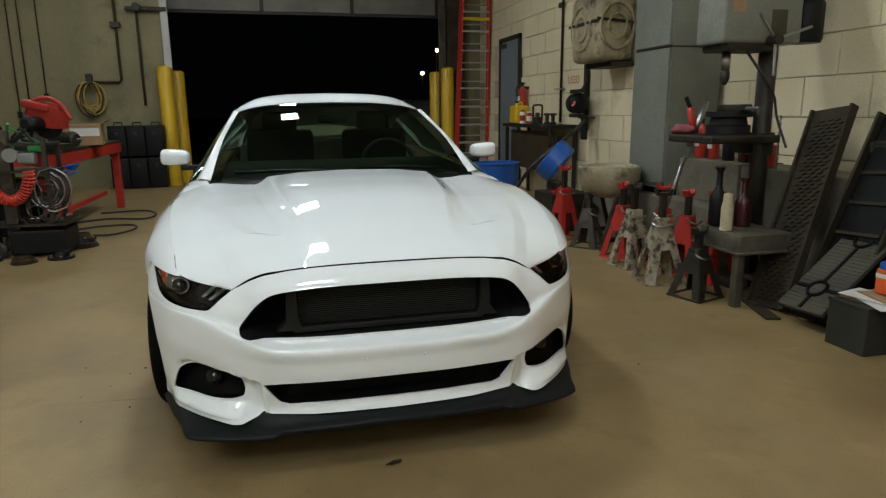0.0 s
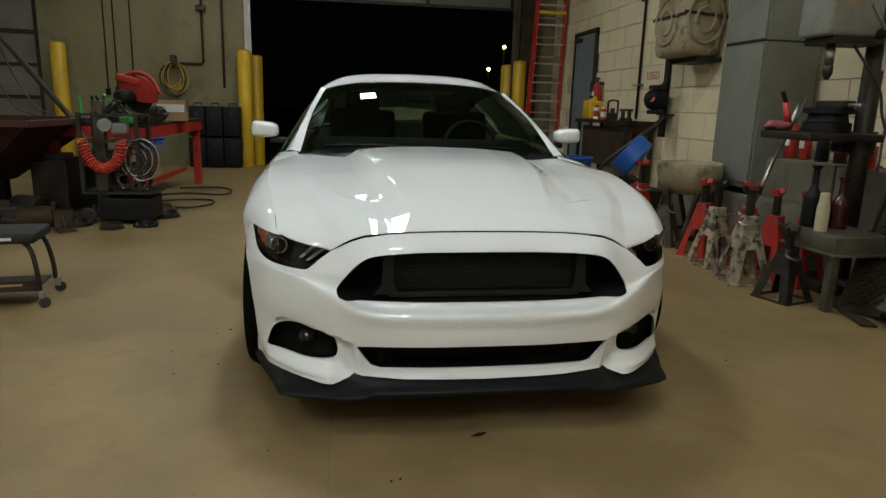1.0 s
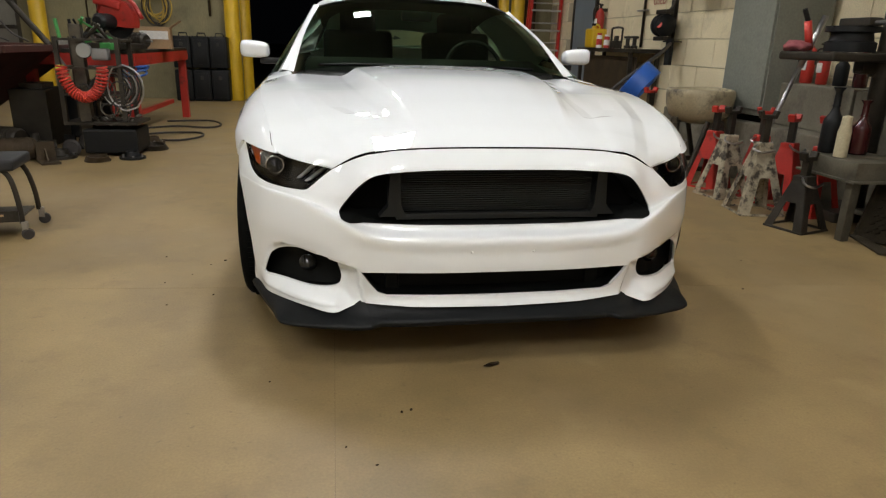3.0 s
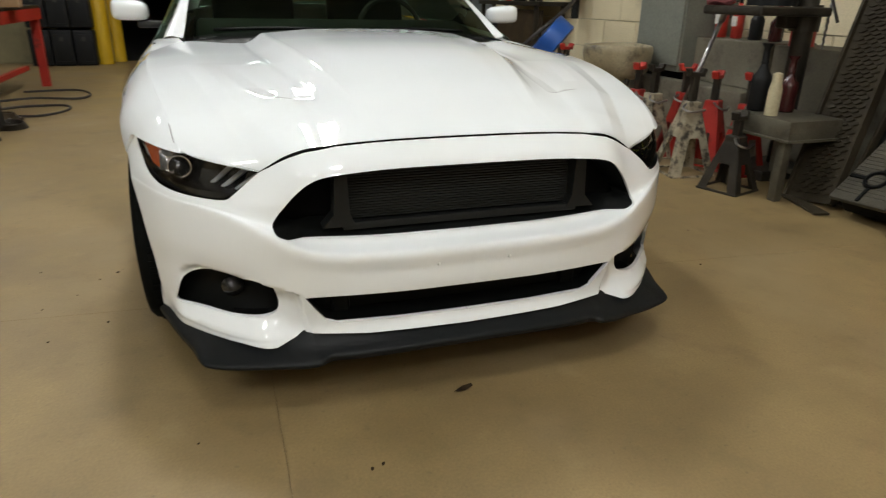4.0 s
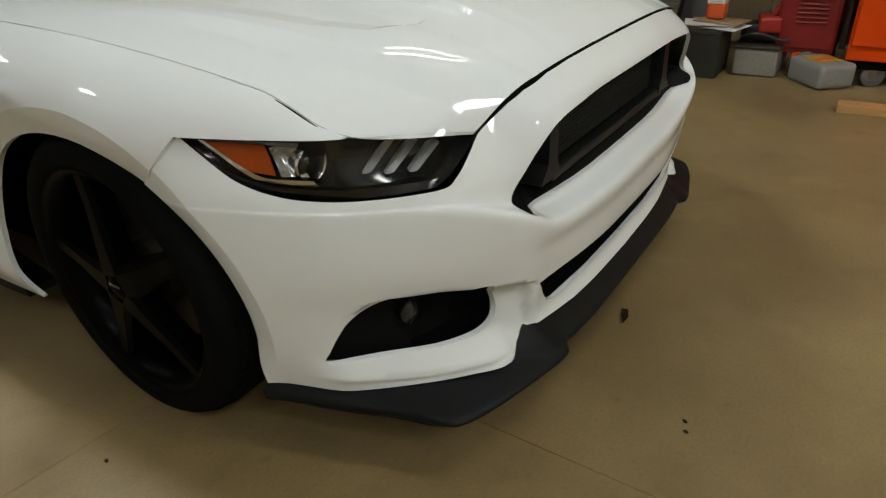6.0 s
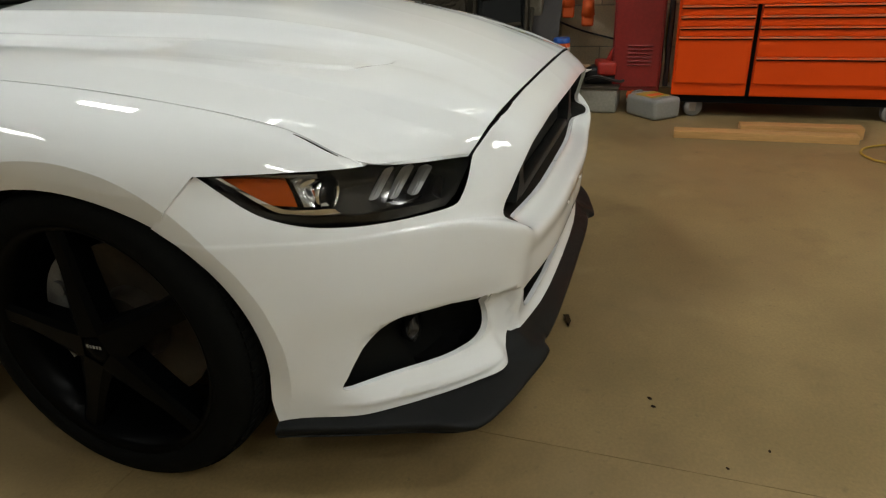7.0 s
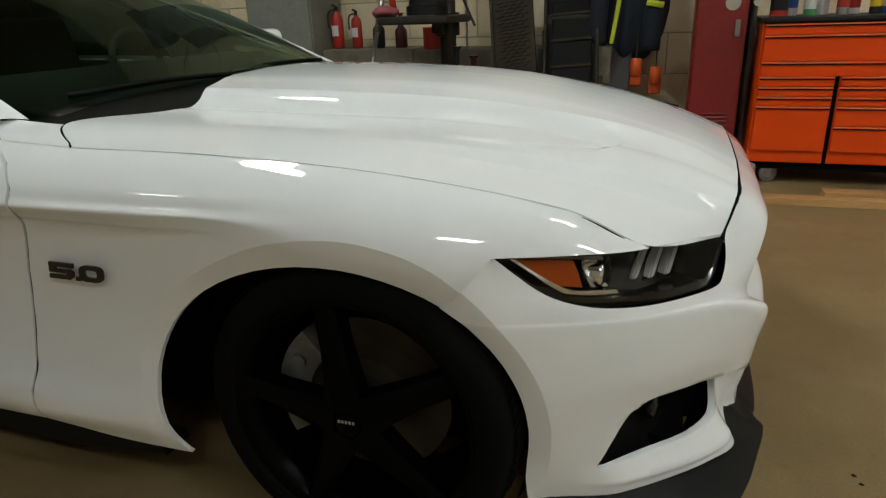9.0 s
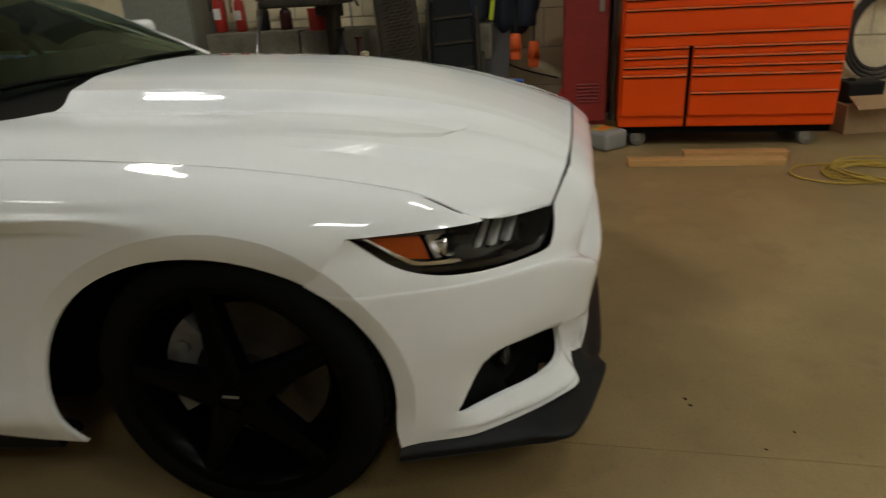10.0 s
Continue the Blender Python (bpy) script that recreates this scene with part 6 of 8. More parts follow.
pm = thing("diaphragm_pump", "black air-driven fluid pump on the block wall", "pump", (WX - 0.22, 4.80, 1.20))
for s in (-1, 1):
    part("chamber", lathe(bmesh.new(), [(0.001, 0.10), (0.07, 0.10), (0.125, 0.06), (0.13, 0.02), (0.10, 0.0)], 22, pose(0, s * 0.02, 0.15, s * -90, 0, 0)), M_BLACKBOX, pm, angle=40)
for z in (0.0, 0.30):
    part("manifold", box(bmesh.new(), (0.10, 0.26, 0.05), (0, 0, z), (0, 0, 0), 0.012), M_DARKSTEEL, pm)
part("badge_plate", lathe(bmesh.new(), [(0.001, 0.0), (0.035, 0)], 16, pose(-0.10, -0.10, 0.15, 0, -70, 30)), M_RED, pm)
part("mount", box(bmesh.new(), (0.14, 0.20, 0.02), (0.14, 0, -0.03)), M_DARKSTEEL, pm)
part("outlet_pipe", tube(bmesh.new(), spline([(0, -0.1, 0.30), (0.04, -0.14, 0.40), (0.06, -0.14, 0.62), (0.12, -0.14, 0.8)], 14), 0.018, 8), M_DARKSTEEL, pm)
part("drain_pipe", rod(bmesh.new(), (0.05, -0.12, 0.0), (0.05, -0.12, -0.30), 0.045), M_BLACKBOX, pm)
hs = tagged(part("air_hose", tube(bmesh.new(), spline([(WX - 0.16, 4.68, 1.15), (3.1, 4.3, 1.05), (2.8, 4.1, 0.9), (2.5, 4.2, 0.62), (2.45, 4.6, 0.3), (2.5, 4.7, 0.02)], 30), 0.022, 8), M_HOSE, smooth=True), "black rubber hose hanging from the pump", "hose")
for y, z0 in ((5.74, 1.1), (4.98, 1.0), (4.90, 1.0)):
    tagged(part("conduit", tube(bmesh.new(), [(WX - 0.03, y, z0), (WX - 0.03, y, CZ - 0.02)], 0.018 if y > 5 else 0.022, 8), M_DARKSTEEL, smooth=True), "dark conduit on the block wall", "conduit", "conduits on the block wall")
for y, z in ((5.74, 2.68), (5.74, 1.56)):
    tagged(part("conduit_clamp", box(bmesh.new(), (0.05, 0.12 if z > 2 else 0.26, 0.06 if z > 2 else 0.02), (WX - 0.05, y, z), (0, 0, 0), 0.006), M_DARKSTEEL if z > 2 else M_STEEL), "clamp on a conduit", "clamp")

# sign on the wall
sg = thing("wall_sign", "red stencilled word USED on the block wall", "sign", (WX - 0.016, 5.36, 1.62))
tx = bpy.data.curves.new("sign_text", "FONT")
tx.body, tx.size, tx.extrude, tx.align_x = "USED", 0.145, 0.001, "CENTER"
tmp = new("sign_tmp", tx)
me = bpy.data.meshes.new_from_object(tmp.evaluated_get(bpy.context.evaluated_depsgraph_get()))
bpy.data.objects.remove(tmp)
me.materials.clear()
me.materials.append(M_FADEDRED)
ob = new("lettering", me)
ob.parent = sg
ob.matrix_basis = pose(0.0, 0, 0, 90, 0, -90)

# square tank hung on the wall
tk = thing("wall_tank", "grimy cream square tank with round embossed faces strapped to the wall", "tank", (3.28, 4.10, 1.80))
part("shell", box(bmesh.new(), (0.46, 0.70, 0.74), (0, 0, 0.37), (0, 0, 0), 0.11, 5), M_CREAMTANK, tk, angle=60)
for r in (0.24, 0.13):
    part("embossed_ring", tube(bmesh.new(), [(r * 0.85 * math.cos(a), -0.352, 0.37 + r * math.sin(a)) for a in np.linspace(0, 2 * math.pi, 32, endpoint=False)], 0.022, 8, True), M_CREAMTANK, tk, smooth=True)
    part("embossed_ring", tube(bmesh.new(), [(-0.232, 0.05 + r * math.cos(a), 0.37 + r * math.sin(a)) for a in np.linspace(0, 2 * math.pi, 32, endpoint=False)], 0.022, 8, True), M_CREAMTANK, tk, smooth=True)
part("strap", box(box(bmesh.new(), (0.012, 0.74, 0.03), (-0.24, 0, 0.42)), (0.50, 0.012, 0.03), (0, -0.362, 0.42), (0, 4, 0)), M_DARKSTEEL, tk)
part("wall_bracket", box(bmesh.new(), (0.30, 0.60, 0.05), (0.12, 0, -0.03)), M_DARKSTEEL, tk)

# concrete ledge and tall cabinet
slab("ledge", (0.62, 2.35, 0.50), (WX - 0.31, 2.6, 0.25), M_LEDGE, label="rough concrete ledge along the block wall", bevel=0.015)
slab("ledge_high", (0.40, 1.55, 0.83), (WX - 0.20, 0.65, 0.415), M_LEDGE, label="grey concrete ledge along the block wall", bevel=0.015)
slab("ledge_block", (0.42, 0.95, 0.34), (WX - 0.21, 1.90, 0.671), M_LEDGE, label="raised concrete block on the ledge", bevel=0.012)
cb = thing("tall_cabinet", "tall grey-green steel cabinet, scratched, on the concrete ledge", "cabinet", (3.22, 2.52, 0.50))
part("carcass", box(bmesh.new(), (0.50, 0.60, 3.2), (0.02, 0, 1.66), (0, 0, 0), 0.008), M_GREYPAINT, cb)
part("door", box(bmesh.new(), (0.022, 0.58, 1.18), (-0.243, 0, 0.70), (0, 0, 0), 0.005), M_GREYPAINT, cb)
part("door", box(bmesh.new(), (0.022, 0.58, 1.9), (-0.243, 0, 2.27), (0, 0, 0), 0.005), M_GREYPAINT, cb)
part("plinth", box(bmesh.new(), (0.44, 0.56, 0.06), (0.04, 0, 0.03)), M_GAP, cb)
part("seam_strip", box(bmesh.new(), (0.51, 0.61, 0.012), (0.02, 0, 1.305)), M_DARKSTEEL, cb)
extinguisher(3.30, 2.16, 0.842, 0.85, label="red extinguisher standing on the concrete ledge")
extinguisher(3.30, 1.98, 0.842, 0.75, label="smaller red extinguisher standing on the concrete ledge")


def bottle(name, at, m, h, r, label, group="cans and bottles", cap_m=None, neck=0.35):
    b1 = thing(name, label, "bottle", at, group)
    part("glass_body", lathe(bmesh.new(), [(0.001, 0), (r * 0.94, 0), (r, 0.012), (r, h * 0.46), (r * 0.93, h * 0.52), (r * 0.55, h * 0.60), (r * neck, h * 0.68), (r * neck, h * 0.88)], 22), m, b1, smooth=True)
    part("collar", lathe(bmesh.new(), [(r * neck * 1.02, h * 0.70), (r * neck * 1.2, h * 0.72), (r * neck * 1.02, h * 0.74)], 16), cap_m or m, b1, smooth=True)
    part("stopper", lathe(bmesh.new(), [(r * neck * 0.9, h * 0.87), (r * neck * 1.0, h * 0.93), (r * neck * 1.7, h * 0.985), (r * neck * 1.75, h), (0.001, h)], 18), cap_m or m, b1, "flared mouth", angle=50)
    return b1


bottle("oil_bottle", (3.30, 1.78, 0.842), M_BLACKBOX, 0.30, 0.05, "dark oil bottle on the concrete ledge")
bottle("oil_bottle", (3.30, 1.58, 0.842), M_MAROON, 0.27, 0.05, "dark red oil bottle on the concrete ledge", cap_m=M_DARKRED)
tagged(part("grease_can", lathe(bmesh.new(), [(0.001, 0), (0.08, 0), (0.08, 0.15), (0.083, 0.155), (0.083, 0.165), (0.001, 0.165)], 22, Matrix.Translation((3.24, 1.28, 0.831))), M_RED, angle=40), "red steel can on the concrete ledge", "can")

# drill press
dp = thing("drill_press", "grey-green floor drill press with a dark round column", "drill press", (3.02, 1.08, 0))
part("base_plate", box(bmesh.new(), (0.46, 0.40, 0.07), (-0.08, 0, 0.035), (0, 0, 0), 0.015), M_DARKSTEEL, dp)
part("column", rod(bmesh.new(), (0, 0, 0.05), (0, 0, 2.05), 0.062, seg=24), M_DARKSTEEL, dp, smooth=True)
part("table", box(box(bmesh.new(), (0.56, 0.52, 0.055), (-0.26, 0.08, 1.06), (0, 0, 0), 0.02, 3), (0.20, 0.10, 0.09), (-0.08, 0.02, 1.0), (0, 0, 0), 0.02), M_DARKSTEEL, dp, "dark greasy drill table")
part("table_clamp", lathe(bmesh.new(), [(0.09, 0.94), (0.09, 1.10), (0.062, 1.10)], 24), M_DARKSTEEL, dp)
part("head", box(bmesh.new(), (0.62, 0.30, 0.32), (-0.18, 0, 1.86), (0, 0, 0), 0.03, 3), M_GREYPAINT, dp, "grey-green machine head", angle=40)
part("belt_guard", box(bmesh.new(), (0.80, 0.40, 0.16), (-0.10, 0, 2.11), (0, 0, 0), 0.04, 3), M_DARKSTEEL, dp, angle=40)
part("motor", lathe(bmesh.new(), [(0.001, 0), (0.11, 0), (0.12, 0.03), (0.12, 0.26), (0.10, 0.30), (0.001, 0.30)], 24, Matrix.Translation((0.28, 0, 1.72))), M_BLACKBOX, dp, angle=40)
part("head_foot", box(bmesh.new(), (0.40, 0.28, 0.05), (-0.24, 0, 1.68), (0, 0, 0), 0.015), M_DARKSTEEL, dp)
part("data_plate", box(bmesh.new(), (0.10, 0.004, 0.09), (-0.38, -0.152, 1.94)), M_CARD, dp, "orange data plate")
part("data_plate", box(bmesh.new(), (0.12, 0.004, 0.16), (-0.06, -0.152, 1.84)), M_GREYMETAL, dp, "worn metal plate")
part("quill", rod(bmesh.new(), (-0.34, 0, 1.66), (-0.34, 0, 1.53), 0.03, seg=16), M_STEEL, dp, smooth=True)
part("chuck", lathe(bmesh.new(), [(0.001, 1.43), (0.014, 1.435), (0.032, 1.475), (0.032, 1.52), (0.02, 1.535)], 18, Matrix.Translation((-0.34, 0, 0))), M_DARKSTEEL, dp, angle=40)
for a in (20, 140, 260):
    p = Vector((-0.12, -0.20, 1.72))
    q = p + 0.24 * Vector((math.cos(radians(a)), -0.25, math.sin(radians(a))))
    part("feed_handle", rod(bmesh.new(), p, q, 0.010, seg=8), M_STEEL, dp)
part("feed_hub", rod(bmesh.new(), (-0.12, -0.14, 1.72), (-0.12, -0.24, 1.72), 0.035), M_DARKSTEEL, dp)
part("cable", tube(bmesh.new(), spline([(-0.22, -0.05, 1.66), (-0.12, -0.1, 1.5), (0.0, -0.09, 1.36), (0.02, -0.12, 1.2), (0.05, -0.2, 1.0)], 18), 0.010, 6), M_HOSE, dp)
part("table_chain", tube(bmesh.new(), [(0.03 + 0.008 * (k % 2), -0.14, 1.22 - 0.02 * k) for k in range(20)], 0.008, 6), M_STEEL, dp)
rt = thing("rotary_vice", "dark round machine vice on the drill table", "vice", (2.80, 1.16, 1.09))
part("turntable", lathe(bmesh.new(), [(0.001, 0), (0.15, 0), (0.15, 0.06), (0.13, 0.07), (0.12, 0.12), (0.16, 0.125), (0.16, 0.16), (0.001, 0.16)], 28), M_BLACKBOX, rt, angle=40)
part("jaw", box(bmesh.new(), (0.10, 0.26, 0.05), (0, -0.05, 0.185), (0, 0, 0), 0.01), M_DARKSTEEL, rt)
part("screw", rod(bmesh.new(), (0, -0.15, 0.18), (0, -0.30, 0.18), 0.014), M_STEEL, rt)
rg = bmesh.new()
bmesh.ops.create_icosphere(rg, subdivisions=3, radius=0.085, matrix=Matrix.Translation((2.60, 1.40, 1.12)) @ Matrix.Diagonal((1, 1.1, 0.5, 1)))
for v in rg.verts:
    v.co += 0.02 * noise.noise_vector(v.co * 22)
tagged(part("shop_rag", rg, M_PINKRAG, smooth=True), "crumpled faded red shop rag on the drill table", "rag")
gr = thing("grease_gun", "red and black grease gun propped on the drill table", "grease gun", pose(2.66, 1.36, 1.10, 0, -14, 0))
part("barrel", rod(bmesh.new(), (0, 0, 0), (0, 0, 0.19), 0.024), M_RED, gr, smooth=True)
part("head", rod(bmesh.new(), (0, 0, 0.19), (-0.02, 0, 0.27), 0.016), M_BLACKBOX, gr)
tagged(part("jack_bar", rod(rod(bmesh.new(), (2.58, 1.62, 0.35), (2.76, 1.55, 0.98), 0.016), (2.76, 1.55, 0.98), (2.86, 1.51, 1.33), 0.022), M_STEEL, smooth=True), "bright steel jack bar leaning on the drill table", "jack bar")

# steel bench with a tray
bt = thing("steel_bench", "worn grey steel work bench with a deep rim", "work bench", (2.64, 0.70, 0))
part("tray", box(box(bmesh.new(), (0.42, 0.46, 0.12), (0, 0, 0.42), (0, 0, 0), 0.02, 2), (0.46, 0.50, 0.015), (0, 0, 0.365), (0, 0, 0), 0.004), M_BENCHSTEEL, bt, angle=40)
for x in (-0.17, 0.17):
    for y in (-0.18, 0.18):
        part("leg", box(bmesh.new(), (0.055, 0.055, 0.36), (x, y, 0.18), (0, 0, 0), 0.006), M_BENCHSTEEL, bt)
part("stretcher", box(bmesh.new(), (0.03, 0.34, 0.03), (0.17, 0, 0.10)), M_BENCHSTEEL, bt)
bottle("oil_bottle", (2.54, 0.86, 0.482), M_BLACKBOX, 0.40, 0.058, "tall dark glass bottle on the steel bench")
bottle("oil_bottle", (2.68, 0.78, 0.482), M_MAROON, 0.33, 0.055, "dark red bottle on the steel bench")
tagged(part("plastic_tube", lathe(bmesh.new(), [(0.001, 0), (0.038, 0), (0.038, 0.15), (0.030, 0.19), (0.028, 0.24), (0.001, 0.25)], 18, Matrix.Translation((2.48, 0.68, 0.482))), surface("yellowed_plastic", (0.52, 0.46, 0.30), rough=0.5), angle=40), "yellowed plastic tube standing on the steel bench", "bottle")


def jack_stand(x, y, m, h=0.62, w=0.26, turn=0, label="axle stand", head=None):
    """An axle stand: four flared sheet legs, a toothed post and a cradle."""
    s = thing("axle_stand", label, "axle stand", pose(x, y, 0, 0, 0, turn), "axle stands by the wall")
    top = h * 0.68
    for k in range(4):
        ro = Matrix.Rotation(radians(90 * k), 4, "Z")
        hw, tw = w * 0.5, 0.042
        lean = Matrix(((1, 0, 0, 0), (0, -(hw - tw) / top, 1, hw), (0, 1, 0, 0), (0, 0, 0, 1)))
        bx = bmesh.new()
        prism(bx, [(-hw, 0), (-hw + 0.055, 0), (-0.035, top * 0.55), (0.035, top * 0.55), (hw - 0.055, 0), (hw, 0), (tw, top), (-tw, top)], 0.005, ro @ lean)
        part("leg_side", bx, m, s)
        bx = bmesh.new()
        rod(bx, ro @ Vector((-hw, hw, 0.006)), ro @ Vector((hw, hw, 0.006)), 0.009, seg=6)
        part("foot_bar", bx, m, s)
    part("collar", box(bmesh.new(), (0.10, 0.10, 0.09), (0, 0, top - 0.02), (0, 0, 0), 0.012), m, s)
    part("post", box(bmesh.new(), (0.045, 0.045, h - top + 0.08), (0, 0, (h + top) / 2 - 0.06), (0, 0, 0), 0.005), M_DARKSTEEL, s)
    part("cradle", box(box(box(bmesh.new(), (0.11, 0.05, 0.025), (0, 0, h - 0.02), (0, 0, 0), 0.005), (0.025, 0.05, 0.04), (-0.05, 0, h), (0, -20, 0), 0.005), (0.025, 0.05, 0.04), (0.05, 0, h), (0, 20, 0), 0.005), head or m, s)
    part("locking_lever", tube(bmesh.new(), spline([(-0.05, -0.02, top + 0.01), (-0.10, -0.07, top - 0.01), (-0.06, -0.11, top - 0.03), (0.05, -0.09, top - 0.02)], 12), 0.008, 6), M_STEEL, s)
    return s


jack_stand(2.42, 1.74, M_CHIPPED, 0.66, 0.28, 10, "worn silver axle stand with chipped paint", M_DARKSTEEL)
jack_stand(2.36, 1.24, M_CHIPPED, 0.68, 0.30, -8, "worn silver axle stand with chipped paint", M_DARKSTEEL)
jack_stand(2.37, 0.80, M_DARKSTEEL, 0.47, 0.26, 18, "low dark steel axle stand")
jack_stand(2.50, 2.06, M_RED, 0.64, 0.26, 25, "red axle stand, scuffed")
jack_stand(2.68, 1.72, M_RED, 0.66, 0.25, -15, "red axle stand, scuffed")
jack_stand(2.70, 1.42, M_RED, 0.64, 0.25, 30, "red axle stand, scuffed")
jack_stand(2.74, 1.13, M_RED, 0.66, 0.24, 5, "red axle stand, scuffed")
jack_stand(2.42, 2.55, M_GREYMETAL, 0.50, 0.26, 40, "low grey axle stand beside the tank")
jack_stand(2.36, 2.98, M_RED, 0.72, 0.26, 12, "tall red axle stand beside the blue rim")

# lying tank and blue rim
lt = thing("lying_tank", "grimy cream steel tub with a rounded belly, on a dark frame", "tub", (2.64, 2.60, 0))
tub = lathe(bmesh.new(), [(0.001, 0.465), (0.13, 0.468), (0.20, 0.488), (0.255, 0.54), (0.283, 0.62), (0.288, 0.70), (0.283, 0.745), (0.272, 0.757), (0.258, 0.75), (0.252, 0.70), (0.001, 0.69)], 40)
for v in tub.verts:
    v.co += 0.012 * noise.noise_vector(v.co * 5)
part("shell", tub, M_CREAMTANK, lt, smooth=True)
part("dark_contents", lathe(bmesh.new(), [(0.001, 0.712), (0.12, 0.716), (0.245, 0.706)], 28), M_DARKSTEEL, lt, smooth=True)
for y in (-0.28, 0.28):
    for s in (-1, 1):
        part("frame_leg", rod(bmesh.new(), (s * 0.20, y, 0), (s * 0.06, y, 0.50), 0.022), M_DARKSTEEL, lt)
    part("frame_bar", box(bmesh.new(), (0.40, 0.04, 0.04), (0, y, 0.10)), M_DARKSTEEL, lt)
rim = thing("blue_drum_ring", "blue plastic drum ring tilted against the stands", "drum ring", Matrix.Translation((2.47, 3.48, 0.74)) @ Vector((0.66, -0.42, -0.62)).to_track_quat("Z", "Y").to_matrix().to_4x4())
part("ring", lathe(bmesh.new(), [(0.175, -0.08), (0.20, -0.09), (0.22, -0.08), (0.22, 0.08), (0.20, 0.09), (0.175, 0.08), (0.175, -0.08)], 40), M_BLUE, rim, angle=50)
cr = thing("parts_crate", "dark crate of red and white shop odds and ends", "crate", (2.60, 3.55, 0))
part("crate_body", box(bmesh.new(), (0.46, 0.50, 0.40), (0, 0, 0.20), (0, 0, 0), 0.01), M_DARKSTEEL, cr)
random.seed(9)
for k in range(7):
    part("odd_part", box(bmesh.new(), (0.10, 0.14, 0.07), (random.uniform(-0.14, 0.14), random.uniform(-0.16, 0.16), 0.42 + 0.03 * (k % 3)), (random.uniform(-30, 30), random.uniform(-30, 30), random.uniform(0, 90)), 0.012), (M_RED, M_PAPER, M_DARKSTEEL)[k % 3], cr)
tagged(part("blue_tub", lathe(bmesh.new(), [(0.001, 0), (0.25, 0), (0.29, 0.58), (0.31, 0.585), (0.31, 0.60), (0.27, 0.60), (0.24, 0.05)], 32, Matrix.Translation((2.42, 5.25, 0))), M_BLUE, angle=40), "open blue plastic tub on the floor", "tub")


def leaning(bm, bottom, top, width, thick=0.03):
    """The pose of a plate that leans from a foot line to a head line; its own y runs up the plate."""
    b0, t0 = Vector(bottom), Vector(top)
    up = (t0 - b0).normalized()
    side = Vector((0, -1, 0)) + up * up.y
    side.normalize()
    n = side.cross(up)
    return Matrix((( *side, 0), (*up, 0), (*n, 0), (0, 0, 0, 1))).transposed(), (t0 - b0).length


# perforated ramp
M_lean, ln = leaning(None, (2.638, 0.428, 0.0), (3.20, 0.64, 1.256), 0.32)
rp = thing("perforated_ramp", "brown steel ramp with raised grip slots leaning on the wall", "ramp", Matrix.Translation((2.638, 0.428, 0.01)) @ M_lean)
part("plate", box(bmesh.new(), (0.28, ln, 0.012), (0, ln / 2, 0)), M_RAMP, rp)
for x in (-0.15, 0.15):
    part("side_flange", box(bmesh.new(), (0.02, ln, 0.06), (x, ln / 2, 0.0)), M_RAMP, rp)
slot = bmesh.new()
prism(slot, [(-0.026, -0.006), (0.0, -0.014), (0.026, -0.006), (0.030, 0.0), (0.026, 0.006), (0.0, -0.002), (-0.026, 0.006), (-0.030, 0.0)], 0.012)
me_slot = bpy.data.meshes.new("grip_slot")
bmesh.ops.recalc_face_normals(slot, faces=slot.faces)
slot.to_mesh(me_slot), slot.free()
me_slot.materials.append(M_RAMP)
for r in range(48):
    for c in range(4 - r % 2):
        o = new("grip_slot", me_slot)
        o.parent = rp
        o.matrix_basis = Matrix.Translation((-0.0915 + 0.061 * c + 0.0305 * (r % 2), 0.06 + (ln - 0.12) * r / 48, 0.004))
tagged(part("ramp_foot", box(bmesh.new(), (0.09, 0.40, 0.012), (2.57, 0.40, 0.008), (0, 0, -18), 0.003), M_RAMP), "thin brown steel strip on the floor by the ramp", "steel strip")

# grey ribbed board with ring grooves
M_lean2, ln2 = leaning(None, (2.527, 0.04, 0.11), (3.45, 0.115, 0.84), 0.32)
bd = thing("ribbed_board", "grey ribbed plastic board with black ring grooves by the wall", "board", Matrix.Translation((2.527, 0.04, 0.115)) @ M_lean2)
part("sheet", box(bmesh.new(), (0.32, ln2, 0.03), (0, ln2 / 2, 0), (0, 0, 0), 0.01), M_BOARD, bd)
# solid black block, added for the dark shade beneath the raised board
part("underbody", box(bmesh.new(), (0.29, ln2 - 0.06, 0.125), (0, ln2 / 2 + 0.01, -0.078), (0, 0, 0), 0.012), M_GRILLE, bd, "black block for the shaded hollow under the board")
for k in range(40):
    part("rib", box(bmesh.new(), (0.30, 0.010, 0.005), (0, 0.06 + 0.027 * k, 0.016)), M_BOARD, bd)
for y in (0.17, 0.59, 1.01):
    part("ring_groove", tube(bmesh.new(), [(0.055 * math.cos(a), y + 0.055 * math.sin(a), 0.019) for a in np.linspace(0, 2 * math.pi, 28, endpoint=False)], 0.012, 6, True), M_GRILLE, bd)
    for x in (-0.105, 0.105):
        part("cross_groove", box(bmesh.new(), (0.09, 0.020, 0.012), (x, y, 0.018)), M_GRILLE, bd)
for y0, y1 in ((0.01, 0.115), (0.225, 0.535), (0.645, 0.955)):
    part("long_groove", box(bmesh.new(), (0.018, y1 - y0, 0.012), (0.0, (y0 + y1) / 2, 0.018)), M_GRILLE, bd)
M_lean3, ln3 = leaning(None, (2.78, 0.12, 0.0), (3.36, 0.22, 1.22), 0.4)
dk = thing("black_bed_liner", "black panel with brown edges leaning on the wall", "panel", Matrix.Translation((2.78, 0.10, 0.012)) @ M_lean3)
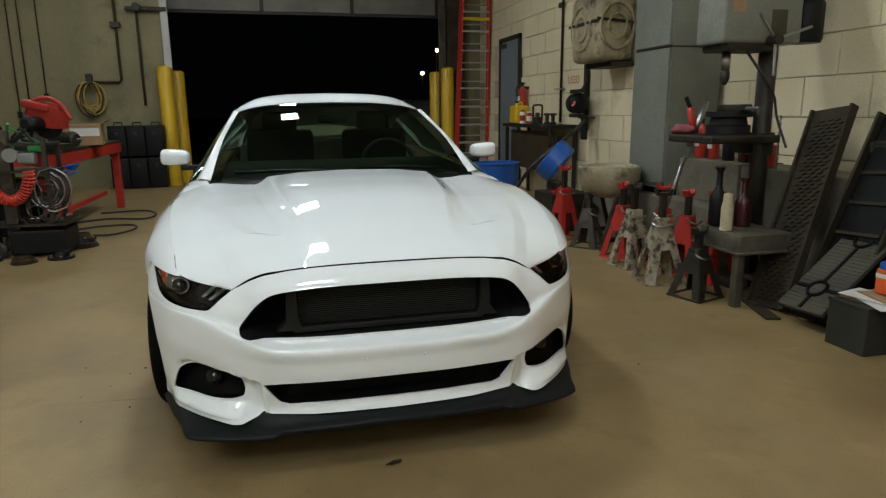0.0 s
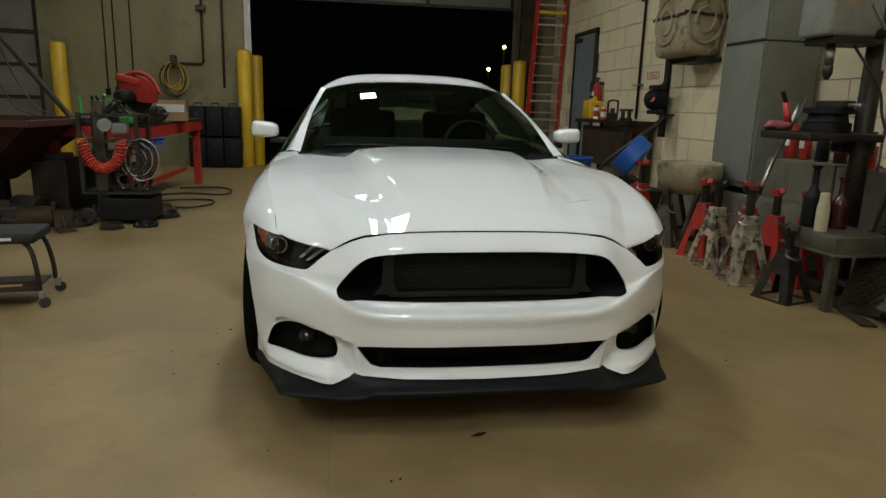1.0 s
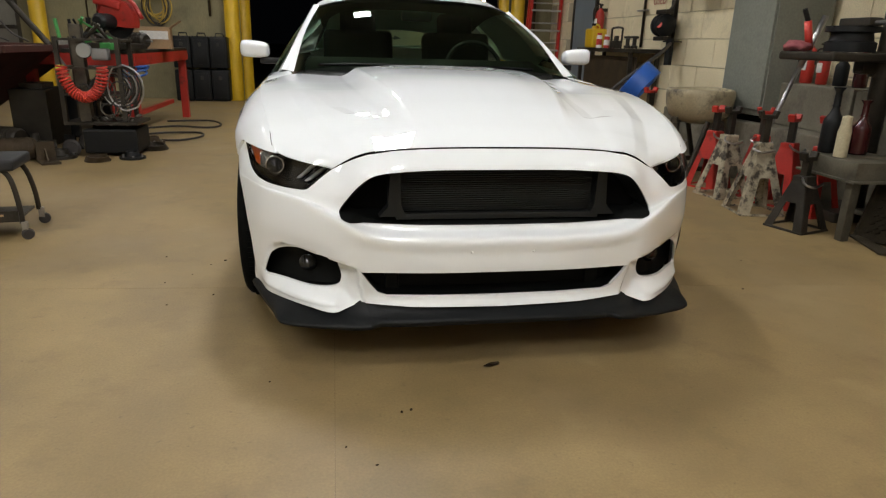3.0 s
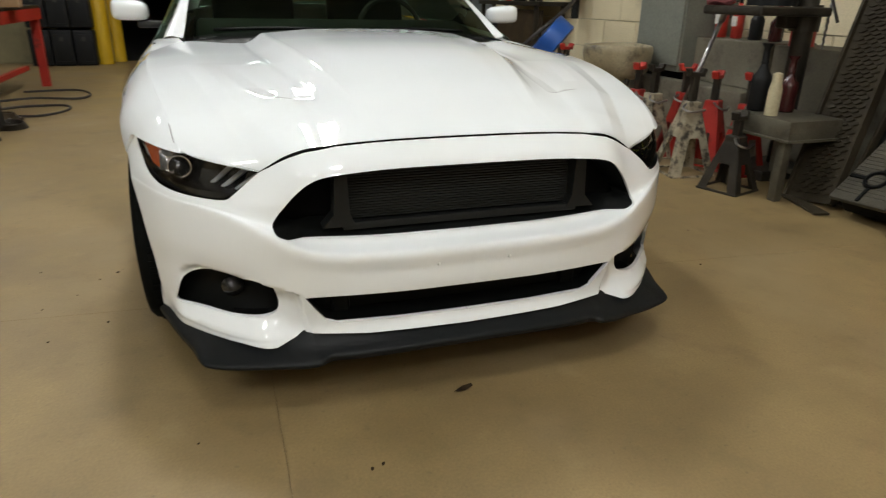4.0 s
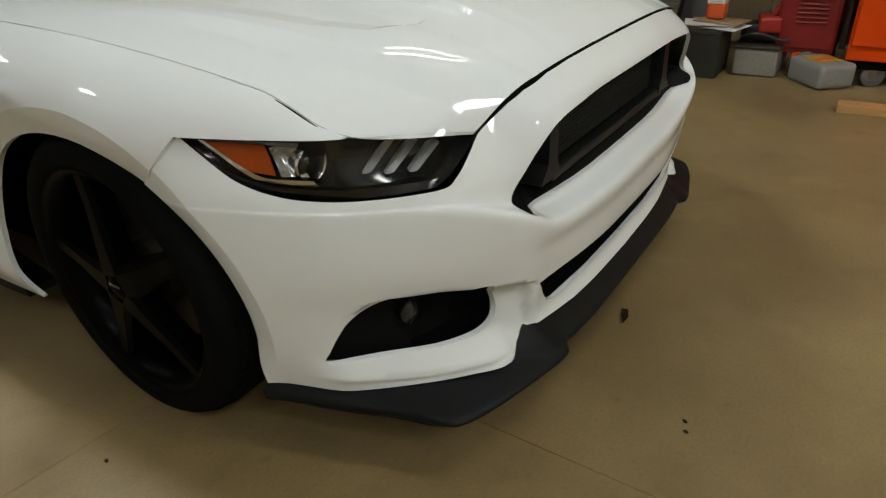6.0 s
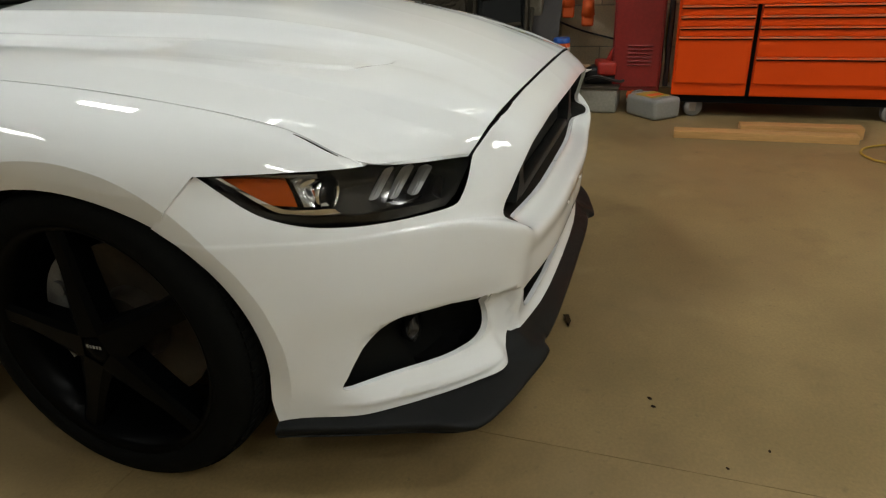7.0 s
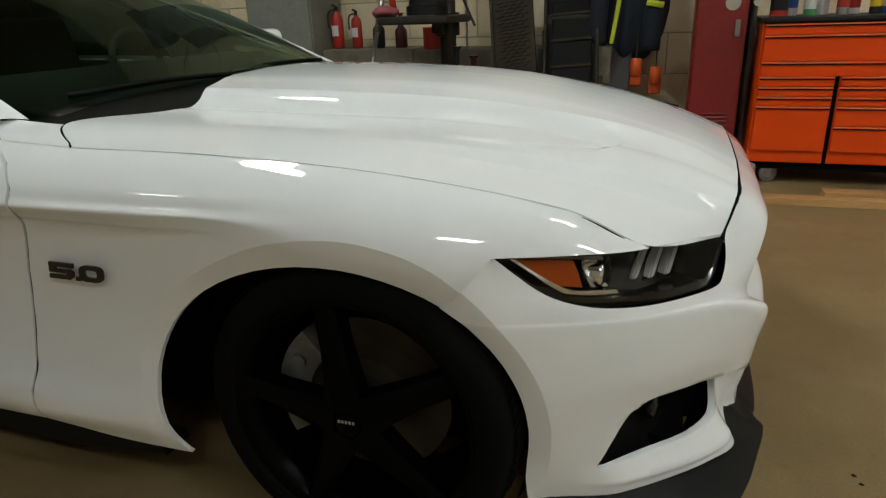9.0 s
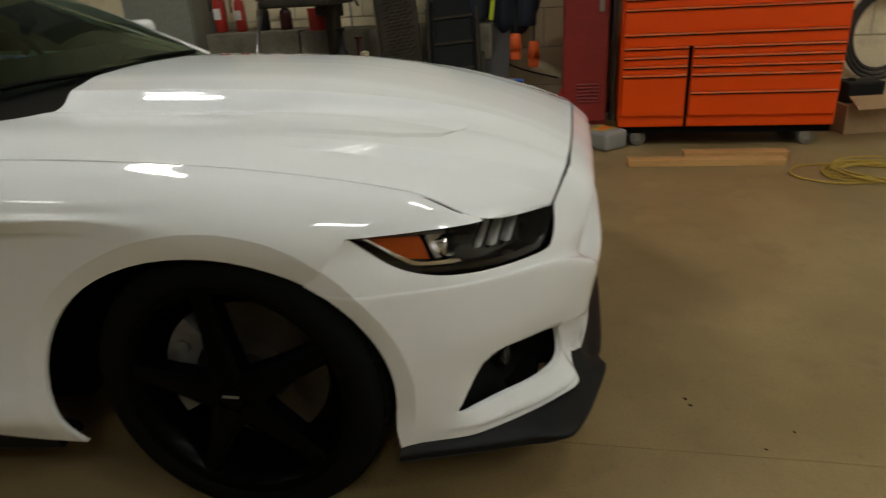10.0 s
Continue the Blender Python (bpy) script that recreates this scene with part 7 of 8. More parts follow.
part("panel_sheet", box(box(bmesh.new(), (0.40, ln3, 0.03), (0, ln3 / 2, 0), (0, 0, 0), 0.012), (0.30, ln3 - 0.2, 0.04), (0, ln3 / 2, 0.01), (0, 0, 0), 0.015), M_GRILLE, dk)
for x in (-0.19, 0.19):
    part("side_flange", box(bmesh.new(), (0.022, ln3, 0.055), (x, ln3 / 2, 0.035), (0, 0, 0), 0.004), M_RAMP, dk, "brown steel edge")
for k in range(6):
    part("rib", box(bmesh.new(), (0.30, 0.022, 0.018), (0, 0.15 + 0.2 * k, 0.036), (0, 0, 0), 0.004), M_RAMP, dk)
M_lean4, ln4 = leaning(None, (2.78, -0.20, 0.0), (3.3, -0.20, 0.8), 0.2)
dk2 = thing("rubber_mat", "dark ribbed rubber mat leaning on the wall", "mat", Matrix.Translation((2.80, -0.16, 0.012)) @ M_lean4)
part("mat_sheet", box(bmesh.new(), (0.20, ln4, 0.02), (0, ln4 / 2, 0), (0, 0, 0), 0.006), M_HOSE, dk2)

# steel box, jar, bin, booster
sb = thing("steel_box", "dark grey steel box with papers on top", "box", (2.66, -0.30, 0))
part("shell", box(bmesh.new(), (0.30, 0.25, 0.25), (0, 0, 0.125), (0, 0, 0), 0.008), M_GREYBOX, sb)
part("lid", box(bmesh.new(), (0.31, 0.26, 0.02), (0, 0, 0.255), (0, 0, 0), 0.006), M_GREYBOX, sb)
random.seed(3)
for k in range(5):
    tagged(part("paper_sheet", box(bmesh.new(), (0.20, 0.27, 0.004), (2.68 + random.uniform(-0.04, 0.05), -0.33 + random.uniform(-0.06, 0.05), 0.270 + 0.006 * k), (random.uniform(-2, 2), random.uniform(-2, 2), random.uniform(-30, 30))), M_PAPER if k % 2 else M_CARD), "loose stained sheet of paper on the steel box", "paper", "loose papers")
jr = thing("wipes_jar", "clear jar of orange wipes with a blue lid", "jar", (2.72, -0.34, 0.302))
part("jar_body", box(bmesh.new(), (0.10, 0.10, 0.14), (0, 0, 0.07), (0, 0, 0), 0.02, 3), M_ORANGECLOTH, jr, angle=40)
part("lid", lathe(bmesh.new(), [(0.001, 0.14), (0.054, 0.14), (0.054, 0.165), (0.05, 0.17), (0.001, 0.17)], 24), M_BLUE, jr, "blue screw lid", angle=40)
part("label_band", box(bmesh.new(), (0.104, 0.104, 0.05), (0, 0, 0.10), (0, 0, 0), 0.02), M_PAPER, jr)
bn = thing("plastic_bin", "cloudy clear plastic storage bin on the floor", "bin", (2.80, -0.60, 0))
part("bin_body", box(bmesh.new(), (0.30, 0.24, 0.16), (0, 0, 0.08), (0, 0, 0), 0.02, 3), surface("cloudy_plastic", (0.30, 0.29, 0.25), rough=0.3), bn, angle=40)
part("rim", box(bmesh.new(), (0.32, 0.26, 0.02), (0, 0, 0.165), (0, 0, 0), 0.008), M_GREYMETAL, bn)
bo = thing("jump_booster", "red and black jump starter with cables on the plastic bin", "jump starter", pose(2.80, -0.60, 0.176, 0, 0, 15))
part("case", box(bmesh.new(), (0.16, 0.24, 0.11), (0, 0, 0.055), (0, 0, 0), 0.03, 3), M_BLACKPL, bo, angle=40)
part("front_shell", box(bmesh.new(), (0.17, 0.12, 0.09), (-0.01, -0.02, 0.10), (0, 0, 0), 0.02, 3), M_RED, bo, angle=40)
for k, y in enumerate((-0.08, -0.02)):
    part("clamp_handle", tube(bmesh.new(), spline([(-0.02, y, 0.10), (-0.03, y - 0.04, 0.20), (-0.02, y - 0.10, 0.27)], 10), 0.016, 8), M_RED if k else M_BLACKPL, bo, smooth=True)
part("cable", tube(bmesh.new(), spline([(-0.06, 0.12, 0.03), (-0.12, 0.04, 0.06), (-0.1, -0.12, 0.02), (0.02, -0.16, 0.10), (-0.02, -0.1, 0.2)], 24), 0.010, 6), M_HOSE, bo)

# locker, jacket, gloves
lk = thing("locker", "dark red steel locker with louvres", "locker", (2.96, -0.82, 0))
part("carcass", box(bmesh.new(), (0.40, 0.31, 1.72), (0.0, 0, 0.99), (0, 0, 0), 0.006), M_DARKRED, lk)
part("door", box(bmesh.new(), (0.02, 0.285, 1.66), (-0.208, 0, 0.99), (0, 0, 0), 0.005), M_DARKRED, lk)
for k in range(6):
    part("louvre", box(bmesh.new(), (0.014, 0.15, 0.008), (-0.222, -0.02, 0.30 + 0.024 * k), (0, 25, 0)), M_DARKRED, lk)
for x in (-0.17, 0.17):
    for y in (-0.13, 0.13):
        part("leg", box(bmesh.new(), (0.03, 0.03, 0.13), (x, y, 0.065)), M_DARKRED, lk)
part("latch", box(bmesh.new(), (0.02, 0.03, 0.10), (-0.226, -0.10, 0.95), (0, 0, 0), 0.004), M_STEEL, lk)
part("round_badge", lathe(bmesh.new(), [(0.001, 0.0), (0.045, 0.0), (0.05, -0.01), (0.055, -0.02)], 24, pose(-0.222, -0.06, 1.10, 0, -90, 0)), M_CHROME, lk, "round chrome lamp")
part("sticker", lathe(bmesh.new(), [(0.001, 0.0), (0.018, 0.0)], 16, pose(-0.220, 0.05, 1.14, 0, -90, 0)), M_HIVIS, lk, "round yellow sticker")
jk = thing("work_jacket", "navy work jacket with lime stripes hanging on the wall", "jacket", (3.33, -0.26, 0))
body = bmesh.new()
bmesh.ops.create_icosphere(body, subdivisions=4, radius=1.0, matrix=Matrix.Translation((0, 0, 1.12)) @ Matrix.Diagonal((0.12, 0.24, 0.42, 1)))
for v in body.verts:
    v.co.x += 0.03 * math.sin(v.co.y * 38 + v.co.z * 3)
    v.co += 0.02 * noise.noise_vector(v.co * 7)
part("body", body, M_NAVY, jk, smooth=True)
part("sleeve", tube(bmesh.new(), spline([(-0.06, 0.20, 1.42), (-0.11, 0.24, 1.15), (-0.10, 0.25, 0.84)], 14), 0.065, 12), M_NAVY, jk, smooth=True)
part("sleeve", tube(bmesh.new(), spline([(-0.06, -0.12, 1.42), (-0.13, -0.14, 1.12), (-0.12, -0.13, 0.80)], 14), 0.068, 12), M_NAVY, jk, smooth=True)
part("reflective_stripe", tube(bmesh.new(), spline([(-0.14, 0.09, 1.40), (-0.17, 0.10, 1.15), (-0.16, 0.14, 0.85)], 12), 0.016, 6), M_HIVIS, jk)
part("reflective_stripe", tube(bmesh.new(), [(-0.20, -0.09, 1.12), (-0.205, -0.15, 1.11), (-0.19, -0.20, 1.10)], 0.022, 6), M_HIVIS, jk)
part("hook", rod(bmesh.new(), (WX - 3.33, 0, 1.50), (0, 0, 1.52), 0.012), M_STEEL, jk)
for y, z in ((-0.30, 0.62), (-0.44, 0.56)):
    gl = thing("work_glove", "orange rubber glove hanging below the jacket", "glove", (3.22, y, z), "hanging gloves")
    part("cuff", rod(bmesh.new(), (0, 0, 0.12), (0, 0, 0.0), 0.038, 0.048), M_ORANGECLOTH, gl, smooth=True)
    part("palm", box(bmesh.new(), (0.05, 0.085, 0.09), (0, 0, -0.03), (0, 0, 0), 0.02, 3), M_ORANGECLOTH, gl, angle=50)
    part("string", rod(bmesh.new(), (0, 0, 0.10), (0.04, 0, 0.32), 0.006, seg=6), M_HOSE, gl)

# outlet, cord, cases on a pedestal
ou = thing("wall_outlet", "white wall outlet with a plugged black cord", "outlet", (WX - 0.02, 0.28, 1.06))
part("plate", box(bmesh.new(), (0.02, 0.08, 0.12), (0, 0, 0), (0, 0, 0), 0.006), M_PAPER, ou)
part("plug", box(bmesh.new(), (0.05, 0.03, 0.03), (-0.03, 0, -0.02), (0, 0, 0), 0.006), M_BLACKPL, ou)
part("cord", tube(bmesh.new(), spline([(-0.05, 0, -0.02), (-0.07, -0.03, -0.12), (-0.05, -0.10, -0.30), (-0.04, -0.30, -0.48), (-0.03, -0.6, -0.62), (-0.03, -0.9, -0.70)], 26), 0.007, 6), M_HOSE, ou)
for k, (h, nm) in enumerate(((0.12, "black plastic tool case on the concrete ledge"), (0.10, "smaller black plastic tool case on another case"))):
    tc = thing("tool_case", nm, "case", (3.34, 0.22, 0.832 - 0.0 + (0.125 if k else 0)), "wall tool cases")
    part("shell", box(bmesh.new(), (0.22, 0.36 - 0.02 * k, h), (0, 0, h / 2), (0, 0, 0), 0.012), M_GREYBOX, tc)
    part("latch", box(bmesh.new(), (0.012, 0.06, 0.03), (-0.114, 0, h * 0.6), (0, 0, 0), 0.003), M_BLACKPL, tc)

# tool chest
CH = (2.60, -1.05, -2.42)
ch = thing("tool_chest", "orange rolling tool chest with full-width drawers and a black top", "tool chest", (0, 0, 0))
yc, wc = (CH[1] + CH[2]) / 2, CH[1] - CH[2]
part("carcass", box(bmesh.new(), (0.56, wc, 0.84), (CH[0] + 0.30, yc, 0.56), (0, 0, 0), 0.008), M_ORANGE, ch, "orange steel body")
part("top_mat", box(bmesh.new(), (0.62, wc + 0.03, 0.03), (CH[0] + 0.29, yc, 0.997), (0, 0, 0), 0.008), M_BLACKPL, ch, "black rubber top")
part("base_frame", box(bmesh.new(), (0.54, wc - 0.02, 0.05), (CH[0] + 0.31, yc, 0.118)), M_GAP, ch)
ydiv = -1.49


def drawer(y0, y1, z0, z1):
    d = part("drawer", box(bmesh.new(), (0.024, abs(y1 - y0) - 0.012, z1 - z0 - 0.010), (CH[0] + 0.012, (y0 + y1) / 2, (z0 + z1) / 2 - 0.003), (0, 0, 0), 0.004), M_ORANGE, ch)
    part("drawer_pull", box(bmesh.new(), (0.034, abs(y1 - y0) - 0.014, 0.007), (CH[0] + 0.004, (y0 + y1) / 2, z1 - 0.005), (0, -14, 0), 0.0025), M_PULL, d, "full-width painted pull with a worn bright edge")
    # near-black strip on the drawer front, in place of the shade below the pull
    part("pull_shade", box(bmesh.new(), (0.010, abs(y1 - y0) - 0.014, 0.009), (CH[0] - 0.0035, (y0 + y1) / 2, z1 - 0.0145)), M_GAP, d, "dark strip for the shade under the pull")


for z0, z1 in ((0.67, 0.756), (0.756, 0.91), (0.91, 0.975)):
    drawer(CH[1] - 0.01, CH[2] + 0.01, z0, z1)
for z0, z1 in ((0.493, 0.55), (0.55, 0.61), (0.61, 0.67)):
    drawer(CH[1] - 0.01, ydiv + 0.012, z0, z1)
    drawer(ydiv - 0.012, CH[2] + 0.01, z0, z1)
drawer(ydiv - 0.012, CH[2] + 0.01, 0.376, 0.493)
drawer(ydiv - 0.012, CH[2] + 0.01, 0.217, 0.376)
drawer(CH[1] - 0.01, ydiv + 0.012, 0.217, 0.493)
part("divider", box(bmesh.new(), (0.010, 0.022, 0.53), (CH[0] + 0.022, ydiv, 0.405)), M_GAP, ch)
part("lock", rod(bmesh.new(), (CH[0] + 0.02, -2.0, 0.945), (CH[0] - 0.012, -2.0, 0.945), 0.012), M_STEEL, ch)
for x in (CH[0] + 0.08, CH[0] + 0.50):
    for y in (CH[1] - 0.14, CH[2] + 0.14):
        cs = part("caster", lathe(bmesh.new(), [(0.001, -0.022), (0.045, -0.022), (0.058, -0.014), (0.058, 0.014), (0.045, 0.022), (0.001, 0.022)], 24, pose(x, y, 0.058, 0, 90, 20)), M_CAST, ch, "grey caster wheel", angle=40)
        part("fork", box(box(box(bmesh.new(), (0.006, 0.04, 0.09), (x - 0.03, y, 0.08)), (0.006, 0.04, 0.09), (x + 0.03, y, 0.08)), (0.066, 0.04, 0.006), (x, y, 0.125)), M_STEEL, cs)
random.seed(12)
cans = [(M_RED, M_BLACKPL, 0.05, 0.17), (M_PAPER, M_BLUE, 0.033, 0.22), (M_GREEN, M_PAPER, 0.033, 0.18), (M_PAPER, M_PAPER, 0.033, 0.24), (M_STEEL, M_RED, 0.033, 0.20), (M_PAPER, M_RED, 0.03, 0.17), (M_BLACKPL, M_YELLOW, 0.033, 0.20), (M_BLUE, M_PAPER, 0.033, 0.19)]
for k, (m1, m2, r, h) in enumerate(cans):
    spray_can(CH[0] + 0.14 + 0.12 * (k % 2), CH[1] - 0.09 - 0.085 * k, 1.013, m1, m2, r, h, ("red oil can" if k == 0 else "green spray can" if k == 2 else "blue and white spray can" if k in (1, 7) else "pale spray can") + " on the tool chest")
bx1 = thing("parts_box", "white open cardboard box with small bottles on the chest", "box", (CH[0] + 0.16, -1.86, 1.013))
part("carton", box(bmesh.new(), (0.16, 0.22, 0.07), (0, 0, 0.035), (0, 0, 0), 0.003), M_PAPER, bx1)
for k in range(3):
    part("vial", rod(bmesh.new(), (0, -0.06 + 0.06 * k, 0.06), (0, -0.06 + 0.06 * k, 0.15), 0.02, 0.012), M_RUST, bx1)
sk = thing("socket_set", "loose chrome sockets on the chest top", "sockets", (CH[0] + 0.10, -2.1, 1.013))
for k in range(6):
    part("socket", lathe(bmesh.new(), [(0.001, 0), (0.015, 0), (0.015, 0.035), (0.011, 0.036), (0.011, 0.01)], 14, pose(0.03 * (k % 3), 0.04 * k - 0.1, 0.0)), M_CHROME, sk, angle=40)

# gear hanging between locker and chest
hg = thing("hanging_straps", "dark tangled straps and hoses hanging beside the chest", "straps", (3.0, -1.01, 0))
for k in range(6):
    yy, rr = random.uniform(-0.012, 0.012), random.uniform(0.02, 0.05)
    part("strap", tube(bmesh.new(), spline([(-0.22 + 0.07 * k, yy, 1.16), (-0.24 + 0.07 * k, yy * 0.5, 0.8), (-0.20 + 0.07 * k, -yy, 0.45), (-0.21 + 0.06 * k, yy, 0.16)], 14), 0.016, 6), (M_HOSE, M_RUST, M_CORD)[k % 3] if k != 4 else M_BLACKPL, hg)
part("hang_bar", rod(bmesh.new(), (-0.26, 0, 1.17), (WX - 3.0, 0, 1.17), 0.012), M_STEEL, hg)
part("torch", rod(bmesh.new(), (-0.28, -0.01, 1.10), (-0.20, -0.01, 1.10), 0.026), M_CHROME, hg, "chrome torch")

# floor by the chest
oj = jug("oil_jug", "grey plastic oil jug lying on the floor", pose(2.53, -1.045, 0.068, 90, 0, 133), M_JUG, M_ORANGECLOTH, (0.21, 0.13, 0.36))
part("label_patch", box(bmesh.new(), (0.15, 0.004, 0.15), (0, 0.066, 0.15), (0, 0, 0), 0.001), M_CORD, oj, "yellow and orange label")
part("label_patch", box(bmesh.new(), (0.10, 0.004, 0.05), (0, 0.0685, 0.13), (0, 0, 0), 0.001), M_ORANGECLOTH, oj, "orange label stripe")
tagged(part("paper_roll", lathe(bmesh.new(), [(0.02, -0.06), (0.055, -0.06), (0.058, -0.05), (0.058, 0.05), (0.055, 0.06), (0.02, 0.06), (0.02, -0.06)], 24, pose(2.92, -0.84, 0.058, 90, 0, 30)), M_PAPER, angle=40), "white roll of paper towel on the floor", "paper roll")


def plank(y0, y1, x, z, w=0.09, h=0.04, turn=0):
    tagged(part("wood_plank", box(bmesh.new(), (w, abs(y1 - y0), h), (x, (y0 + y1) / 2, z + h / 2), (0, 0, turn), 0.004), M_WOOD), "sawn pine plank lying on the floor", "plank", "planks on the floor")


plank(-1.09, -2.02, 2.17, 0.0, 0.09, 0.042, 1.0)
plank(-1.44, -2.06, 2.275, 0.0, 0.09, 0.062, 2.0)
cd = thing("extension_cord", "yellow extension cord in loose loops on the floor", "cord", (1.95, -2.35, 0.008))
random.seed(21)
for k in range(7):
    rx, ry = random.uniform(0.16, 0.30), random.uniform(0.22, 0.42)
    part("cord_loop", tube(bmesh.new(), [(random.uniform(-0.006, 0.006) + rx * math.cos(a) + 0.03 * math.sin(2 * a + k), ry * math.sin(a) - 0.04 * k, 0.004 * k) for a in np.linspace(0, 2 * math.pi, 34, endpoint=False)], 0.006, 6, True), M_CORD, cd, smooth=True)
wh = thing("wall_hose", "dark hose looped on the block wall beside the chest", "hose", (WX - 0.08, -2.95, 0.62))
for k in range(3):
    part("hose_loop", tube(bmesh.new(), [(-0.02 * k, (0.20 + 0.03 * k) * math.cos(a), (0.26 + 0.03 * k) * math.sin(a)) for a in np.linspace(0, 2 * math.pi, 32, endpoint=False)], 0.014, 6, True), M_HOSE, wh, smooth=True)
part("hose_hook", box(bmesh.new(), (0.14, 0.05, 0.05), (0.0, 0, 0.26)), M_DARKSTEEL, wh)
cbx = thing("carton", "open brown cardboard carton on the floor", "carton", pose(3.10, -2.72, 0, 0, 0, 12))
part("carton_body", box(bmesh.new(), (0.30, 0.30, 0.20), (0, 0, 0.10), (0, 0, 0), 0.004), M_CARD, cbx)
part("carton_flap", box(bmesh.new(), (0.14, 0.29, 0.006), (-0.20, 0, 0.225), (0, -30, 0)), M_CARD, cbx)
tagged(part("battery", box(box(bmesh.new(), (0.20, 0.26, 0.14), (3.12, -2.72, 0.272), (0, 0, 12), 0.012), (0.04, 0.04, 0.02), (3.10, -2.66, 0.35)), M_BLACKBOX), "black battery resting on a carton", "battery")

# ---- left side ----
tb = thing("red_table", "red steel table with a dark scarred top", "table", (-3.05, 5.63, 0))
part("top", box(bmesh.new(), (1.05, 2.5, 0.05), (0, 0, 0.90), (0, 0, 0), 0.006), M_DARKSTEEL, tb)
for s in (-1, 1):
    part("apron", box(bmesh.new(), (0.03, 2.5, 0.12), (s * 0.52, 0, 0.83)), M_RED, tb)
    part("apron", box(bmesh.new(), (1.02, 0.03, 0.12), (0, s * 1.235, 0.83)), M_RED, tb)
    for t in (-1, 1):
        part("leg", box(bmesh.new(), (0.09, 0.09, 0.88), (s * 0.47, t * 1.17, 0.44), (0, 0, 0), 0.006), M_RED, tb)
part("brace", box(bmesh.new(), (0.05, 2.3, 0.05), (0.3, 0, 0.22)), M_RED, tb)
cs = thing("chop_saw", "red abrasive chop saw with a black motor on the table", "chop saw", pose(-2.72, 4.55, 0.926, 0, 0, -20))
part("base", box(bmesh.new(), (0.46, 0.30, 0.06), (0, 0, 0.03), (0, 0, 0), 0.01), M_DARKSTEEL, cs)
gd = bmesh.new()
prism(gd, [(0.20 * math.cos(radians(a)) , 0.20 * math.sin(radians(a))) for a in range(-20, 201, 10)] + [(-0.06, -0.05), (0.10, -0.07)], 0.09, pose(0.06, 0.045, 0.28, 90, 0, 0))
part("blade_guard", gd, M_RED, cs, "red blade guard")
part("blade", lathe(bmesh.new(), [(0.001, -0.003), (0.175, -0.003), (0.175, 0.003), (0.001, 0.003)], 32, pose(0.06, 0.0, 0.28, 90, 0, 0)), M_BLACKBOX, cs)
part("motor", lathe(bmesh.new(), [(0.001, 0), (0.07, 0), (0.08, 0.03), (0.08, 0.18), (0.05, 0.21), (0.001, 0.21)], 20, pose(0.0, -0.04, 0.26, 90, 0, 0)), M_BLACKBOX, cs, angle=40)
part("carry_handle", tube(bmesh.new(), spline([(-0.16, 0, 0.36), (-0.10, 0, 0.47), (0.06, 0, 0.52), (0.22, 0, 0.46), (0.32, 0, 0.30)], 16), 0.022, 8), M_RED, cs, smooth=True)
part("top_cover", box(bmesh.new(), (0.30, 0.14, 0.08), (-0.02, 0, 0.44), (0, 12, 0), 0.025, 3), M_RED, cs, angle=40)
part("arm", box(bmesh.new(), (0.08, 0.06, 0.28), (-0.16, 0, 0.19), (0, 25, 0), 0.01), M_DARKSTEEL, cs)
cx = thing("cardboard_box", "open cardboard box with a white label on the table", "box", pose(-2.62, 5.55, 0.926, 0, 0, 8))
part("carton_body", box(bmesh.new(), (0.42, 0.34, 0.24), (0, 0, 0.12), (0, 0, 0), 0.004), M_CARD, cx)
part("white_label", box(bmesh.new(), (0.30, 0.005, 0.09), (0.04, -0.173, 0.15)), M_PAPER, cx, "white paper label")
for s in (-1, 1):
    part("flap", box(bmesh.new(), (0.14, 0.33, 0.006), (s * 0.265, 0, 0.275), (0, s * -35, 0)), M_CARD, cx)
random.seed(33)
for k in range(16):
    x, y = random.uniform(-3.4, -2.6), random.uniform(4.2, 6.7)
    if abs(x + 2.72) < 0.3 and abs(y - 4.55) < 0.3 or abs(x + 2.62) < 0.3 and abs(y - 5.55) < 0.3:
        continue
    sz = (random.uniform(0.06, 0.22), random.uniform(0.05, 0.18), random.uniform(0.03, 0.14))
    tagged(part("bench_clutter", box(bmesh.new(), sz, (x, y, 0.926 + sz[2] / 2), (0, 0, random.uniform(0, 90)), 0.012), (M_DARKSTEEL, M_STEEL, M_GREYMETAL, M_BLACKBOX, M_GREEN)[k % 5]), "small metal shop tool lying on the red table", "tool", "tools on the table")

# welding cart with a coiled red hose
wc1 = thing("welding_cart", "dark welding cart with gauges, cables and a wire basket", "cart", (-2.66, 3.72, 0))
part("base_box", box(bmesh.new(), (0.46, 0.42, 0.22), (0.10, 0.0, 0.14), (0, 0, 0), 0.02), M_BLACKBOX, wc1)
part("tray", box(bmesh.new(), (0.62, 0.44, 0.025), (0.04, 0, 0.30)), M_DARKSTEEL, wc1)
for x in (-0.26, 0.24):
    for y in (-0.18, 0.18):
        part("upright", box(bmesh.new(), (0.035, 0.035, 0.74), (x, y, 0.67)), M_DARKSTEEL, wc1)
part("post", box(bmesh.new(), (0.10, 0.08, 1.1), (-0.10, -0.12, 0.60), (0, 0, 0), 0.01), M_GREYMETAL, wc1)
for z in (0.55, 0.78, 1.02):
    part("shelf", box(bmesh.new(), (0.54, 0.40, 0.02), (0, 0, z)), M_DARKSTEEL, wc1)
